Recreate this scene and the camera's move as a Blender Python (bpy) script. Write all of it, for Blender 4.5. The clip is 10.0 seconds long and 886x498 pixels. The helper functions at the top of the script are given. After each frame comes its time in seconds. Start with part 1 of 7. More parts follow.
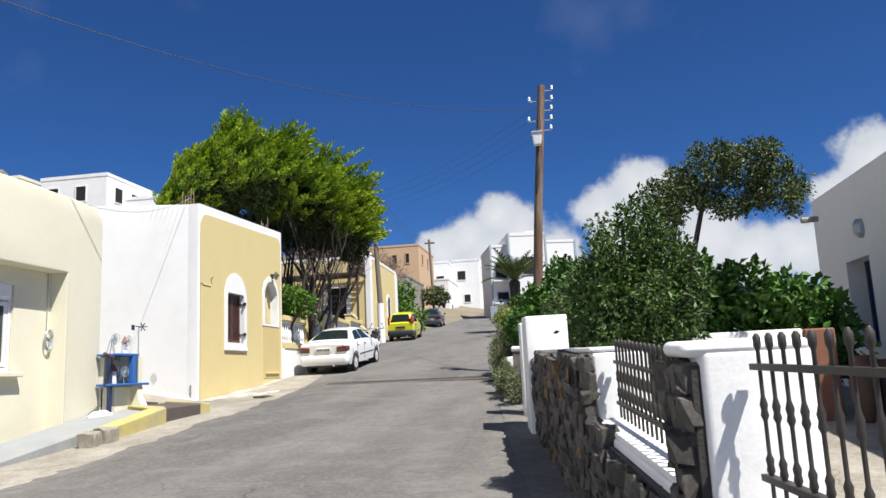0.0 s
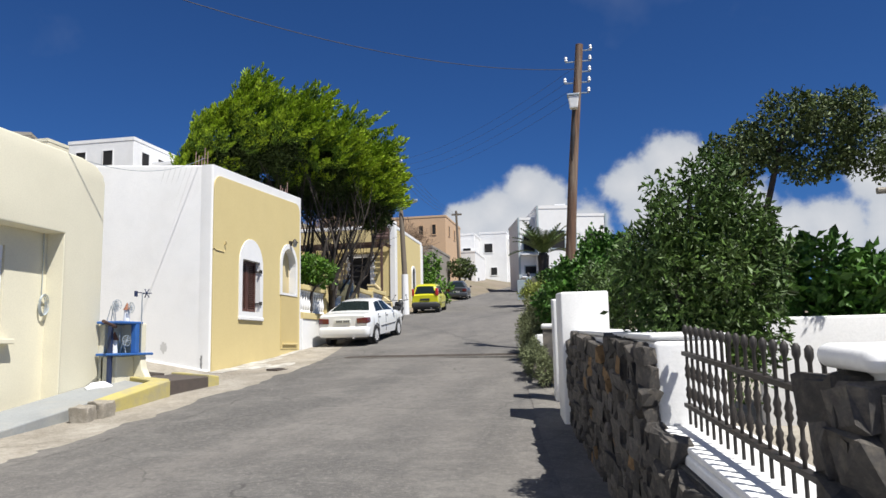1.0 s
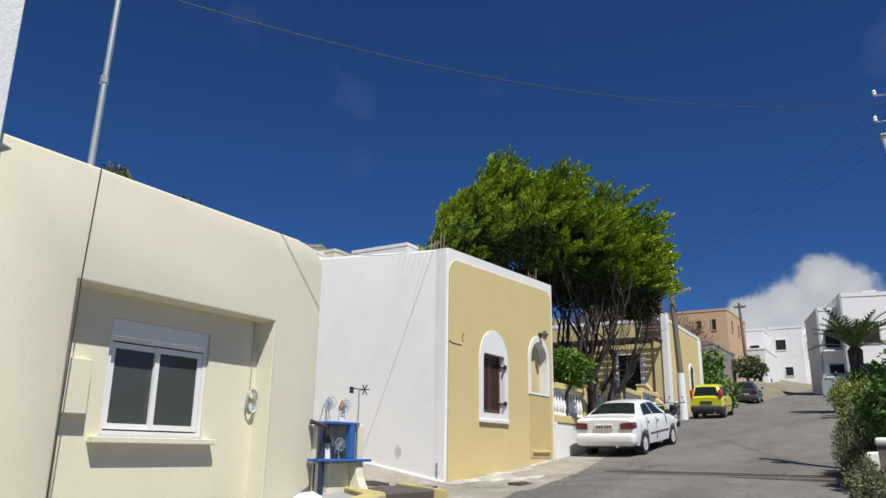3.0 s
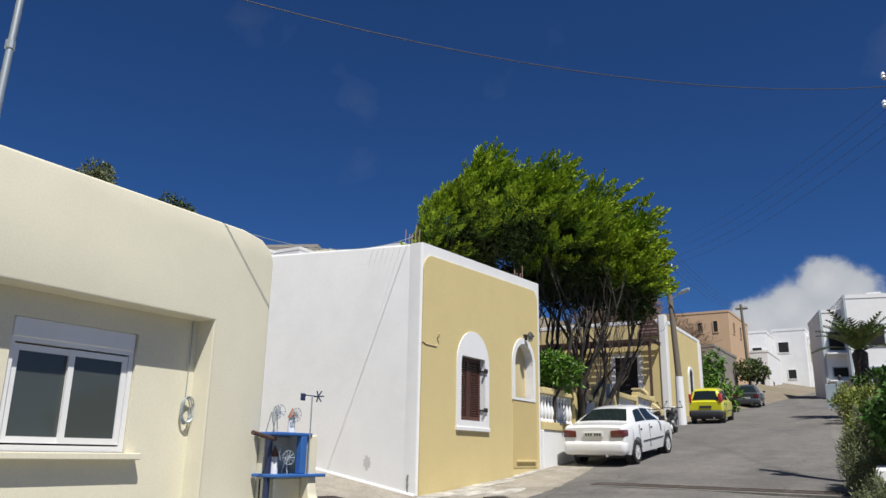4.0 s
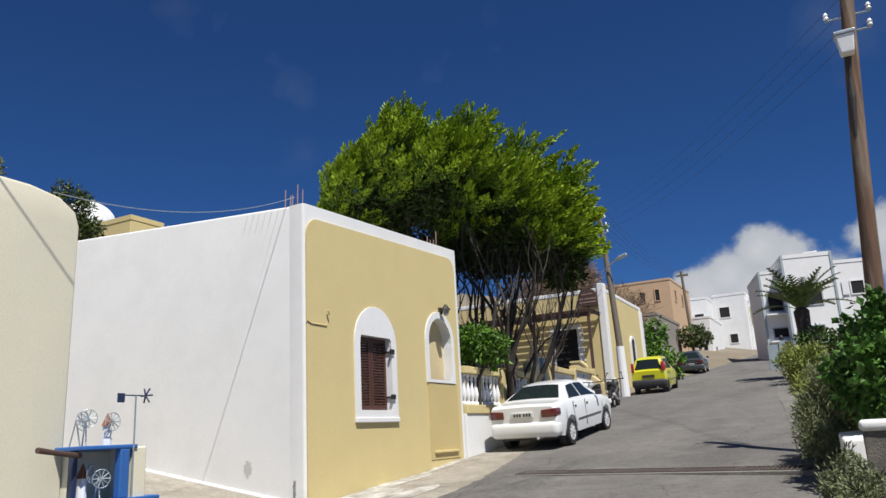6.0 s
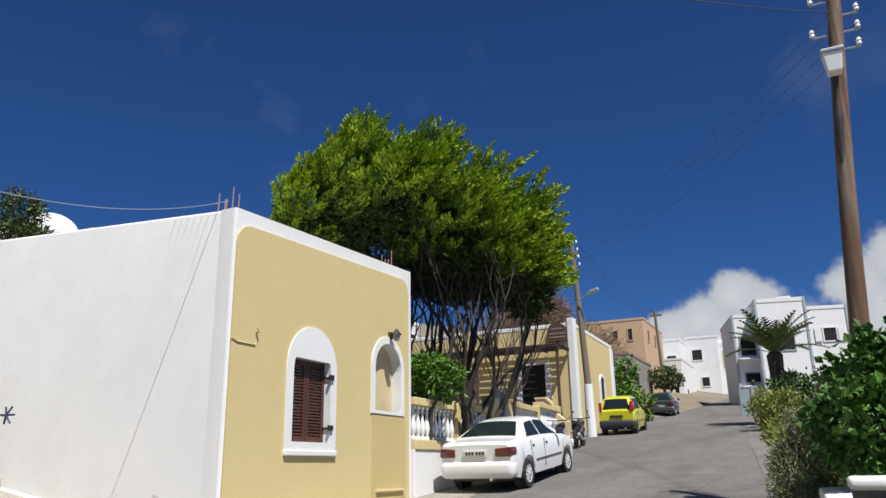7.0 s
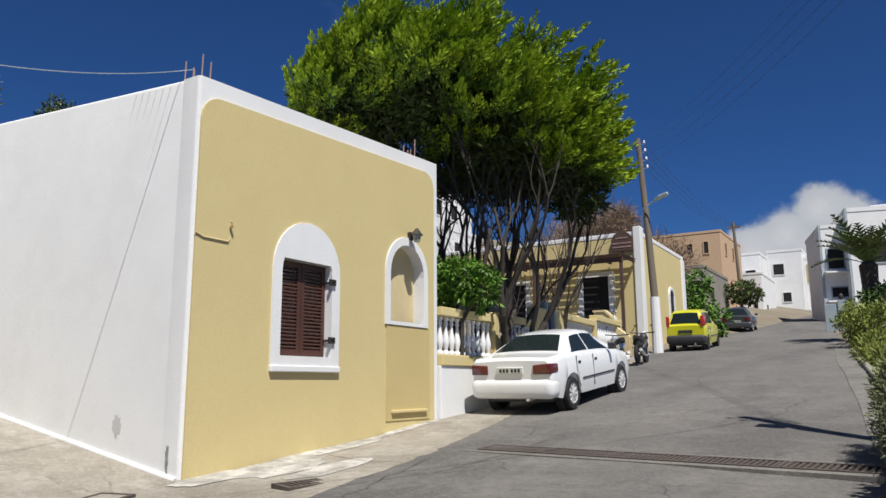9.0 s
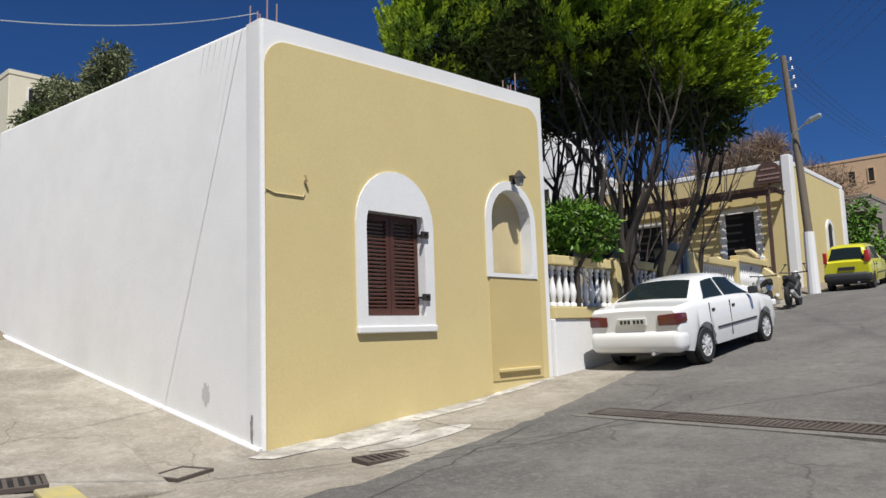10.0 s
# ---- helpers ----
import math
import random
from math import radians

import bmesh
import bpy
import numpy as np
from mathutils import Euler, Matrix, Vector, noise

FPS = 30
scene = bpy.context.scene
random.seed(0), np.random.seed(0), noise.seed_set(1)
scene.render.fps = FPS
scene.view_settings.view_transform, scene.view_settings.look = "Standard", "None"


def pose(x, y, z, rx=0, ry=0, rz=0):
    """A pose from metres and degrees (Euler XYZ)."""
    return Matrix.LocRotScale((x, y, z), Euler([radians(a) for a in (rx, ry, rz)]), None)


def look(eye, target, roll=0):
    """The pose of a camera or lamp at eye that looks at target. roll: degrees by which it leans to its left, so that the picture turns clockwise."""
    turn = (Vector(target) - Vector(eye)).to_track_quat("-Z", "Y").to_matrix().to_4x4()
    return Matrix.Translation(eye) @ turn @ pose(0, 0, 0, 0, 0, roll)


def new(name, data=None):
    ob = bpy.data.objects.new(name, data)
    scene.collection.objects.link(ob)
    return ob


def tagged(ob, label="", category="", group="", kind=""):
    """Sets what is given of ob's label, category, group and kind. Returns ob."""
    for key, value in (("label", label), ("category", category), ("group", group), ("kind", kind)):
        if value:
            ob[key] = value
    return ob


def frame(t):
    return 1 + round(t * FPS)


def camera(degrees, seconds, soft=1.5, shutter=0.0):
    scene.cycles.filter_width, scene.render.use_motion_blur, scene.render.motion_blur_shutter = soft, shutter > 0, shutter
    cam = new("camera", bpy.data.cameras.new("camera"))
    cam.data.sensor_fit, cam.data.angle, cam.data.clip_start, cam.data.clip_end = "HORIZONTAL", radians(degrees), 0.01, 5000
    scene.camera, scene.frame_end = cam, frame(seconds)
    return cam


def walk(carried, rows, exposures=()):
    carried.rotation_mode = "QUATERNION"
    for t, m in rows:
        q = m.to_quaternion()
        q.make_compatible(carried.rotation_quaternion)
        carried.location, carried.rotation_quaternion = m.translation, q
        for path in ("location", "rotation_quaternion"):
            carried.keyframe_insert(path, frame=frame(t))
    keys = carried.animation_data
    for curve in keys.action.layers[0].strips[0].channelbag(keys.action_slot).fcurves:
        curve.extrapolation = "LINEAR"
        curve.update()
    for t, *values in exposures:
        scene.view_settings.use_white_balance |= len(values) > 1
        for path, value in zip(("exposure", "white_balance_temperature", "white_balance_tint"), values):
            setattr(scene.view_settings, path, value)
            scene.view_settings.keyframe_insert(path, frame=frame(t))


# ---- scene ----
cam = camera(60.9, 10.0)
PATH = [
    (0, (0.01, 0.005, 1.622), (-0.292, 1.955, 1.949), -2.7),
    (0.5, (-0.1, 0.553, 1.663), (-0.448, 2.505, 1.923), 1.6),
    (1, (-0.167, 1.195, 1.725), (-0.544, 3.143, 1.982), -1.2),
    (1.5, (-0.389, 1.895, 1.797), (-1.043, 3.733, 2.236), -1.9),
    (2, (-0.441, 2.584, 1.829), (-1.336, 4.29, 2.366), -0.7),
    (2.5, (-0.519, 3.239, 1.822), (-1.522, 4.889, 2.343), 0.5),
    (4, (-0.737, 5.188, 2.036), (-1.758, 6.826, 2.56), 1.0),
    (4.5, (-0.785, 5.88, 2.108), (-1.765, 7.539, 2.643), 0.8),
    (5, (-0.868, 6.471, 2.091), (-1.827, 8.164, 2.549), -1.4),
    (6.5, (-1.212, 8.38, 2.228), (-2.102, 10.096, 2.741), -3.1),
    (7, (-1.272, 9.035, 2.24), (-2.111, 10.761, 2.804), -1.0),
    (7.5, (-1.346, 9.635, 2.316), (-2.206, 11.359, 2.852), -0.2),
    (8, (-1.463, 10.212, 2.382), (-2.281, 11.99, 2.795), 1.4),
    (8.5, (-1.498, 10.875, 2.328), (-2.368, 12.62, 2.77), 1.3),
    (9, (-1.602, 11.448, 2.324), (-2.635, 13.124, 2.678), -0.3),
    (9.5, (-1.751, 12.032, 2.413), (-2.974, 13.59, 2.687), 0.7),
    (10, (-1.756, 12.639, 2.44), (-3.094, 14.108, 2.669), -1.9),
]
walk(cam, [(t, look(eye, target, roll)) for t, eye, target, roll in PATH],
     [(0.0, 0.7), (1.0, 0.5), (2.0, 0.37), (2.6, 0.24), (4.5, 0.22), (5.0, 0.24), (6.5, 0.26), (7.5, 0.42), (8.5, 0.44), (9.0, 0.22), (9.5, 0.2), (10.0, 0.17)])
# ---- world, sun ----
SUN = Vector((2.9, -2.1, 6.2)).normalized()
world = bpy.data.worlds.new("world")
scene.world = world
world.use_nodes = True
wn, wl = world.node_tree.nodes, world.node_tree.links
wn.clear()
sky = wn.new("ShaderNodeTexSky")
sky.sky_type = "NISHITA"
sky.sun_disc = False
sky.sun_elevation = math.asin(SUN.z)
sky.sun_rotation = math.atan2(SUN.x, SUN.y)
sky.altitude = 300
sky.air_density, sky.dust_density, sky.ozone_density = 0.75, 0.25, 4.0
coord = wn.new("ShaderNodeTexCoord")


def wmath(op, a, b=None, c=None):
    n = wn.new("ShaderNodeMath")
    n.operation = op
    for k, v in enumerate((a, b, c)):
        if v is None:
            continue
        if isinstance(v, (int, float)):
            n.inputs[k].default_value = v
        else:
            wl.new(v, n.inputs[k])
    return n.outputs[0]


def heading(deg_right, deg_up):
    a, e = radians(deg_right), radians(deg_up)
    return Vector((math.sin(a) * math.cos(e), math.cos(a) * math.cos(e), math.sin(e)))


# cumulus banks low over the sea and the ridge: heading, height, radius
CLOUDS = [(-4.6, 11.6, 2.3), (-6.6, 10.2, 2.4), (-8.8, 8.8, 2.2), (-2.6, 10.2, 2.4), (-5.0, 8.6, 3.4), (-0.4, 8.6, 2.6), (-11.5, 7.5, 2.0),
          (6.2, 12.9, 2.6), (3.6, 11.6, 2.4), (8.4, 11.2, 2.6), (5.0, 9.5, 3.2), (10.8, 8.6, 3.0), (13.8, 7.4, 2.8), (16.8, 7.4, 2.8),
          (22.0, 12.8, 2.8), (19.4, 10.6, 2.2), (24.5, 10.5, 4.5), (20.5, 7.5, 2.8), (34.0, 11.0, 7.0), (44.0, 9.0, 7.0)]
noise_w = wn.new("ShaderNodeTexNoise")
noise_w.inputs["Scale"].default_value = 16
noise_w.inputs["Detail"].default_value = 9
noise_w.inputs["Roughness"].default_value = 0.58
wl.new(coord.outputs["Generated"], noise_w.inputs["Vector"])
best = None
for deg, up, rad in CLOUDS:
    d = wn.new("ShaderNodeVectorMath")
    d.operation = "DISTANCE"
    wl.new(coord.outputs["Generated"], d.inputs[0])
    d.inputs[1].default_value = heading(deg, up)
    v = wmath("SUBTRACT", 1.0, wmath("DIVIDE", d.outputs["Value"], radians(rad)))
    best = v if best is None else wmath("SMOOTH_MAX", best, v, 0.25)
dense = wmath("ADD", best, wmath("MULTIPLY", wmath("SUBTRACT", noise_w.outputs["Fac"], 0.5), 1.7))
edge = wn.new("ShaderNodeMapRange")
edge.interpolation_type = "SMOOTHSTEP"
edge.inputs["From Min"].default_value, edge.inputs["From Max"].default_value = -0.02, 0.42
edge.inputs["To Max"].default_value = 0.93
wl.new(dense, edge.inputs["Value"])
# faint wisps high up
wisp = wn.new("ShaderNodeTexNoise")
wisp.inputs["Scale"].default_value, wisp.inputs["Detail"].default_value = 5.0, 6
wl.new(coord.outputs["Generated"], wisp.inputs["Vector"])
wr = wn.new("ShaderNodeMapRange")
wr.inputs["From Min"].default_value, wr.inputs["From Max"].default_value, wr.inputs["To Max"].default_value = 0.64, 0.85, 0.10
wl.new(wisp.outputs["Fac"], wr.inputs["Value"])
mask = wmath("MAXIMUM", edge.outputs[0], wr.outputs[0])
shade = wn.new("ShaderNodeMapRange")
shade.inputs["From Min"].default_value, shade.inputs["From Max"].default_value = 0.1, 1.1
shade.inputs["To Min"].default_value, shade.inputs["To Max"].default_value = 0.55, 1.0
wl.new(dense, shade.inputs["Value"])
tone = wn.new("ShaderNodeMix")
tone.data_type = "RGBA"
tone.inputs["A"].default_value = (4.2, 5.2, 6.6, 1)
tone.inputs["B"].default_value = (10.5, 10.6, 10.8, 1)
wl.new(shade.outputs[0], tone.inputs["Factor"])
deep = wn.new("ShaderNodeMix")
deep.data_type, deep.blend_type = "RGBA", "MULTIPLY"
deep.inputs["Factor"].default_value = 1.0
deep.inputs["B"].default_value = SKY_TINT = (0.375, 0.725, 1.19, 1)
wl.new(sky.outputs[0], deep.inputs["A"])
both = wn.new("ShaderNodeMix")
both.data_type = "RGBA"
wl.new(mask, both.inputs["Factor"])
wl.new(deep.outputs["Result"], both.inputs["A"])
wl.new(tone.outputs["Result"], both.inputs["B"])
bg = wn.new("ShaderNodeBackground")
bg.inputs["Strength"].default_value = 0.05
wl.new(both.outputs["Result"], bg.inputs["Color"])
wl.new(bg.outputs[0], wn.new("ShaderNodeOutputWorld").inputs["Surface"])

sun_data = bpy.data.lights.new("sun", "SUN")
sun_data.energy, sun_data.angle, sun_data.color = 5.0, radians(0.5), (1.0, 0.965, 0.91)
sun = new("sun", sun_data)
sun.matrix_world = look(SUN * 60, (0, 0, 0))
# ---- materials ----
def mat(name, base, rough=0.8, second=None, scale=3.0, amount=0.5, fine=60.0, bump=0.3, metal=0.0, spec=0.5, dirt=None, dirt_scale=0.7, dirt_amount=0.4, vary=0.0, island=0.0, coat=0.0, depth=0.01, stretch=(1, 1, 1)):
    """Painted, plastered, stony or leafy surface: a base, a blotchy second tone, broad stains and a fine relief."""
    m = bpy.data.materials.new(name)
    m.use_nodes = True
    n, l = m.node_tree.nodes, m.node_tree.links
    p = n["Principled BSDF"]
    p.inputs["Roughness"].default_value, p.inputs["Metallic"].default_value = rough, metal
    p.inputs["Specular IOR Level"].default_value = spec
    p.inputs["Coat Weight"].default_value = coat
    p.inputs["Coat Roughness"].default_value = 0.05
    tc = n.new("ShaderNodeTexCoord")
    mp = n.new("ShaderNodeMapping")
    mp.inputs["Scale"].default_value = stretch
    l.new(tc.outputs["Object"], mp.inputs["Vector"])

    def tex(s, detail=6, roughness=0.6):
        t = n.new("ShaderNodeTexNoise")
        t.inputs["Scale"].default_value, t.inputs["Detail"].default_value, t.inputs["Roughness"].default_value = s, detail, roughness
        l.new(mp.outputs[0], t.inputs["Vector"])
        return t.outputs["Fac"]

    def mix(fac, a, b):
        x = n.new("ShaderNodeMix")
        x.data_type = "RGBA"
        l.new(fac, x.inputs["Factor"])
        for sock, v in (("A", a), ("B", b)):
            if isinstance(v, tuple):
                x.inputs[sock].default_value = (*v[:3], 1)
            else:
                l.new(v, x.inputs[sock])
        return x.outputs["Result"]

    def ramp(v, lo, hi, top):
        r = n.new("ShaderNodeMapRange")
        r.inputs["From Min"].default_value, r.inputs["From Max"].default_value, r.inputs["To Max"].default_value = lo, hi, top
        l.new(v, r.inputs["Value"])
        return r.outputs[0]

    col = mix(ramp(tex(scale), 0.35, 0.68, amount), base, second or tuple(c * 0.82 for c in base))
    if fine:
        col = mix(ramp(tex(fine, 4), 0.4, 0.75, 0.35 * amount + 0.1), col, tuple(c * 0.72 for c in (second or base)))
    if dirt:
        col = mix(ramp(tex(dirt_scale, 8, 0.68), 0.46, 0.70, dirt_amount), col, dirt)
    if vary or island:
        info = n.new("ShaderNodeObjectInfo").outputs["Random"] if vary else n.new("ShaderNodeNewGeometry").outputs["Random Per Island"]
        h = n.new("ShaderNodeHueSaturation")
        v = n.new("ShaderNodeMapRange")
        k = vary or island
        v.inputs["To Min"].default_value, v.inputs["To Max"].default_value = 1 - k, 1 + k
        l.new(info, v.inputs["Value"])
        l.new(v.outputs[0], h.inputs["Value"])
        l.new(col, h.inputs["Color"])
        col = h.outputs[0]
    l.new(col, p.inputs["Base Color"])
    if bump:
        b = n.new("ShaderNodeBump")
        b.inputs["Strength"].default_value, b.inputs["Distance"].default_value = bump, depth
        l.new(tex(fine or 40.0, 5, 0.65), b.inputs["Height"])
        l.new(b.outputs[0], p.inputs["Normal"])
    return m


def glass(name, tint=(0.03, 0.04, 0.045), rough=0.03):
    m = bpy.data.materials.new(name)
    m.use_nodes = True
    p = m.node_tree.nodes["Principled BSDF"]
    p.inputs["Base Color"].default_value = (*tint, 1)
    p.inputs["Roughness"].default_value = rough
    p.inputs["Transmission Weight"].default_value = 0.35
    p.inputs["IOR"].default_value = 1.45
    return m


WHITEWASH = mat("whitewash", (0.80, 0.80, 0.79), 0.9, (0.72, 0.73, 0.73), 1.5, 0.5, 45, 0.16, dirt=(0.60, 0.59, 0.56), dirt_scale=0.55, dirt_amount=0.35)
ROUGHCAST = mat("roughcast", (0.78, 0.79, 0.79), 0.95, (0.70, 0.71, 0.72), 2.5, 0.5, 20, 0.6, dirt=(0.60, 0.60, 0.58), depth=0.015)
CREAM = mat("cream_render", (0.74, 0.70, 0.54), 0.9, (0.68, 0.64, 0.49), 1.2, 0.5, 40, 0.12, dirt=(0.58, 0.54, 0.42), dirt_amount=0.25)
OCHRE = mat("ochre_render", (0.645, 0.53, 0.255), 0.9, (0.61, 0.495, 0.235), 1.6, 0.6, 50, 0.12, dirt=(0.55, 0.45, 0.225), dirt_scale=0.5, dirt_amount=0.35)
OCHRE_PALE = mat("pale_ochre_render", (0.68, 0.57, 0.32), 0.9, (0.57, 0.45, 0.24), 1.6, 0.6, 50, 0.2, dirt=(0.45, 0.36, 0.2))
TERRACE = mat("peach_render", (0.58, 0.40, 0.25), 0.9, (0.52, 0.36, 0.23), 2, 0.5, 30, 0.2)


def worn(name, base, dark, pale, speck, crack, crack_scale, stretch, bump=0.8, patch=0.45):
    """Weathered paving: broad patches, mottling, grit, scattered fine cracks and a gritty relief."""
    m = bpy.data.materials.new(name)
    m.use_nodes = True
    n, l = m.node_tree.nodes, m.node_tree.links
    p = n["Principled BSDF"]
    p.inputs["Roughness"].default_value = 0.93
    p.inputs["Specular IOR Level"].default_value = 0.3
    tc = n.new("ShaderNodeTexCoord")
    mp = n.new("ShaderNodeMapping")
    mp.inputs["Scale"].default_value = stretch
    l.new(tc.outputs["Object"], mp.inputs["Vector"])

    def tex(scale, detail, roughness, source, bend=0.0):
        t = n.new("ShaderNodeTexNoise")
        for key, v in (("Scale", scale), ("Detail", detail), ("Roughness", roughness), ("Distortion", bend)):
            t.inputs[key].default_value = v
        l.new(source, t.inputs["Vector"])
        return t.outputs["Fac"]

    def ramp(v, lo, hi, a, b):
        r = n.new("ShaderNodeMapRange")
        for key, x in (("From Min", lo), ("From Max", hi), ("To Min", a), ("To Max", b)):
            r.inputs[key].default_value = x
        l.new(v, r.inputs["Value"])
        return r.outputs[0]

    def mix(fac, a, b, kind="MIX"):
        x = n.new("ShaderNodeMix")
        x.data_type, x.blend_type = "RGBA", kind
        l.new(fac, x.inputs["Factor"])
        for sock, v in (("A", a), ("B", b)):
            if isinstance(v, tuple):
                x.inputs[sock].default_value = (*v, 1)
            else:
                l.new(v, x.inputs[sock])
        return x.outputs["Result"]

    flat = tc.outputs["Object"]
    col = mix(ramp(tex(0.42, 5, 0.55, mp.outputs[0], 0.6), 0.38, 0.64, 0.0, 1.0), base, dark)
    col = mix(ramp(tex(0.9, 9, 0.72, flat, 0.4), 0.47, 0.66, 0.0, patch), col, pale)
    col = mix(ramp(tex(5.5, 8, 0.78, flat), 0.46, 0.66, 0.0, 0.75), col, dark)
    col = mix(ramp(tex(17.0, 6, 0.8, flat), 0.50, 0.66, 0.0, 0.6), col, pale)
    grit = tex(75.0, 3, 0.7, flat)
    col = mix(ramp(grit, 0.52, 0.74, 0.0, speck), col, pale)
    col = mix(ramp(grit, 0.46, 0.28, 0.0, speck), col, tuple(c * 0.45 for c in dark))
    bent = n.new("ShaderNodeMix")
    bent.data_type = "VECTOR"
    bent.inputs["Factor"].default_value = 0.3
    wob = n.new("ShaderNodeTexNoise")
    wob.inputs["Scale"].default_value, wob.inputs["Detail"].default_value = 2.2, 5
    l.new(flat, wob.inputs["Vector"])
    l.new(flat, bent.inputs["A"])
    l.new(wob.outputs["Color"], bent.inputs["B"])
    cell = n.new("ShaderNodeTexVoronoi")
    cell.feature = "DISTANCE_TO_EDGE"
    cell.inputs["Scale"].default_value = crack_scale
    l.new(bent.outputs["Result"], cell.inputs["Vector"])
    line = ramp(cell.outputs["Distance"], 0.0012, 0.0055, 1.0, 0.0)
    some = n.new("ShaderNodeMath")
    some.operation = "MULTIPLY"
    l.new(line, some.inputs[0])
    l.new(ramp(tex(0.5, 3, 0.5, flat), 0.46, 0.60, 0.0, crack), some.inputs[1])
    col = mix(some.outputs[0], col, tuple(c * 0.4 for c in dark))
    l.new(col, p.inputs["Base Color"])
    b = n.new("ShaderNodeBump")
    b.inputs["Strength"].default_value, b.inputs["Distance"].default_value = bump, 0.012
    l.new(grit, b.inputs["Height"])
    c = n.new("ShaderNodeBump")
    c.inputs["Strength"].default_value, c.inputs["Distance"].default_value = 0.6, 0.03
    l.new(tex(4.0, 6, 0.6, flat), c.inputs["Height"])
    l.new(b.outputs[0], c.inputs["Normal"])
    l.new(c.outputs[0], p.inputs["Normal"])
    return m


ASPHALT = worn("asphalt", (0.160, 0.150, 0.138), (0.098, 0.094, 0.090), (0.25, 0.238, 0.215), 0.5, 0.55, 0.42, (1.5, 0.28, 1))
CONCRETE = worn("concrete", (0.325, 0.292, 0.238), (0.215, 0.192, 0.156), (0.46, 0.43, 0.37), 0.35, 0.5, 0.5, (1, 1, 1), 0.7, 0.75)
BEACH = mat("unpainted_concrete_wall", (0.30, 0.275, 0.24), 0.95, (0.22, 0.20, 0.175), 1.5, 0.8, 22, 0.6)
GUTTER = worn("gutter_concrete", (0.20, 0.188, 0.168), (0.125, 0.118, 0.108), (0.29, 0.275, 0.245), 0.4, 0.3, 0.6, (1, 1, 1))
DUST = mat("dry_earth", (0.24, 0.20, 0.15), 1.0, (0.17, 0.14, 0.10), 0.6, 0.8, 30, 0.8, dirt=(0.12, 0.13, 0.06), dirt_scale=0.25, dirt_amount=0.7)
STONE = mat("dark_stone", (0.10, 0.093, 0.085), 0.95, (0.055, 0.05, 0.047), 5, 0.8, 50, 0.9, dirt=(0.22, 0.19, 0.15), dirt_scale=3, dirt_amount=0.6, vary=0.45)
STONE_RUST = mat("rust_stone", (0.30, 0.19, 0.09), 0.95, (0.17, 0.11, 0.06), 6, 0.8, 50, 0.9)
MORTAR = mat("dark_mortar", (0.06, 0.056, 0.05), 1.0, (0.035, 0.033, 0.03), 8, 0.7, 60, 0.8)
IRON = mat("black_iron", (0.022, 0.021, 0.02), 0.55, (0.05, 0.035, 0.025), 12, 0.5, 80, 0.2)
WOOD_POLE = mat("weathered_pole", (0.20, 0.11, 0.065), 0.9, (0.085, 0.052, 0.036), 2.2, 0.95, 30, 0.9, dirt=(0.33, 0.28, 0.22), dirt_scale=1.4, dirt_amount=0.55, stretch=(6, 6, 0.5))
GREY_POLE = mat("grey_pole", (0.20, 0.165, 0.125), 0.9, (0.13, 0.11, 0.085), 2.0, 0.8, 30, 0.6, stretch=(6, 6, 0.4))
GALV = mat("galvanised", (0.45, 0.50, 0.52), 0.45, (0.36, 0.40, 0.42), 6, 0.5, 40, 0.1, metal=0.6)
BARK = mat("bark", (0.075, 0.062, 0.052), 0.95, (0.04, 0.033, 0.028), 3, 0.8, 30, 0.9, stretch=(3, 3, 0.7))
BARE = mat("bare_twigs", (0.085, 0.066, 0.053), 0.95, (0.05, 0.04, 0.033), 3, 0.8, 30, 0.5)


def leaf(name, base, second, island=0.35, rough=0.55):
    m = mat(name, base, rough, second, 0.9, 0.8, 0, 0.0, island=island)
    p = m.node_tree.nodes["Principled BSDF"]
    p.inputs["Subsurface Weight"].default_value = 0.0
    p.inputs["Specular IOR Level"].default_value = 0.35
    return m


CYPRESS = leaf("cypress_foliage", (0.105, 0.180, 0.017), (0.06, 0.122, 0.013), 0.30, 0.9)
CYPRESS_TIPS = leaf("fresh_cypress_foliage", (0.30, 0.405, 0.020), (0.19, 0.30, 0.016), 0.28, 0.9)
# inner foliage, darkened so its colour holds the shade between the tufts
CYPRESS_SHADED = leaf("shaded_inner_cypress_foliage", (0.045, 0.068, 0.012), (0.028, 0.045, 0.010), 0.35, 0.9)
CITRUS = leaf("citrus_foliage", (0.065, 0.115, 0.022), (0.035, 0.075, 0.014), 0.5)
FIG = leaf("fig_foliage", (0.06, 0.15, 0.018), (0.04, 0.10, 0.014), 0.4)
OLIVE = leaf("carob_foliage", (0.085, 0.115, 0.03), (0.05, 0.075, 0.02), 0.5)
SAGE = leaf("grey_green_foliage", (0.20, 0.225, 0.115), (0.13, 0.155, 0.075), 0.45, 0.8)
LIME = leaf("bright_foliage", (0.10, 0.21, 0.02), (0.07, 0.15, 0.015), 0.4)
GRASSY = leaf("dry_grass", (0.24, 0.26, 0.06), (0.13, 0.19, 0.04), 0.5, 0.9)
PALM = leaf("palm_foliage", (0.11, 0.155, 0.05), (0.075, 0.115, 0.035), 0.4)
OCHRE_DOOR = mat("ochre_door_render", (0.57, 0.455, 0.205), 0.9, (0.53, 0.415, 0.185), 1.6, 0.6, 50, 0.25)
SHUTTER = mat("brown_shutter", (0.085, 0.032, 0.021), 0.55, (0.06, 0.023, 0.016), 4, 0.6, 60, 0.2)
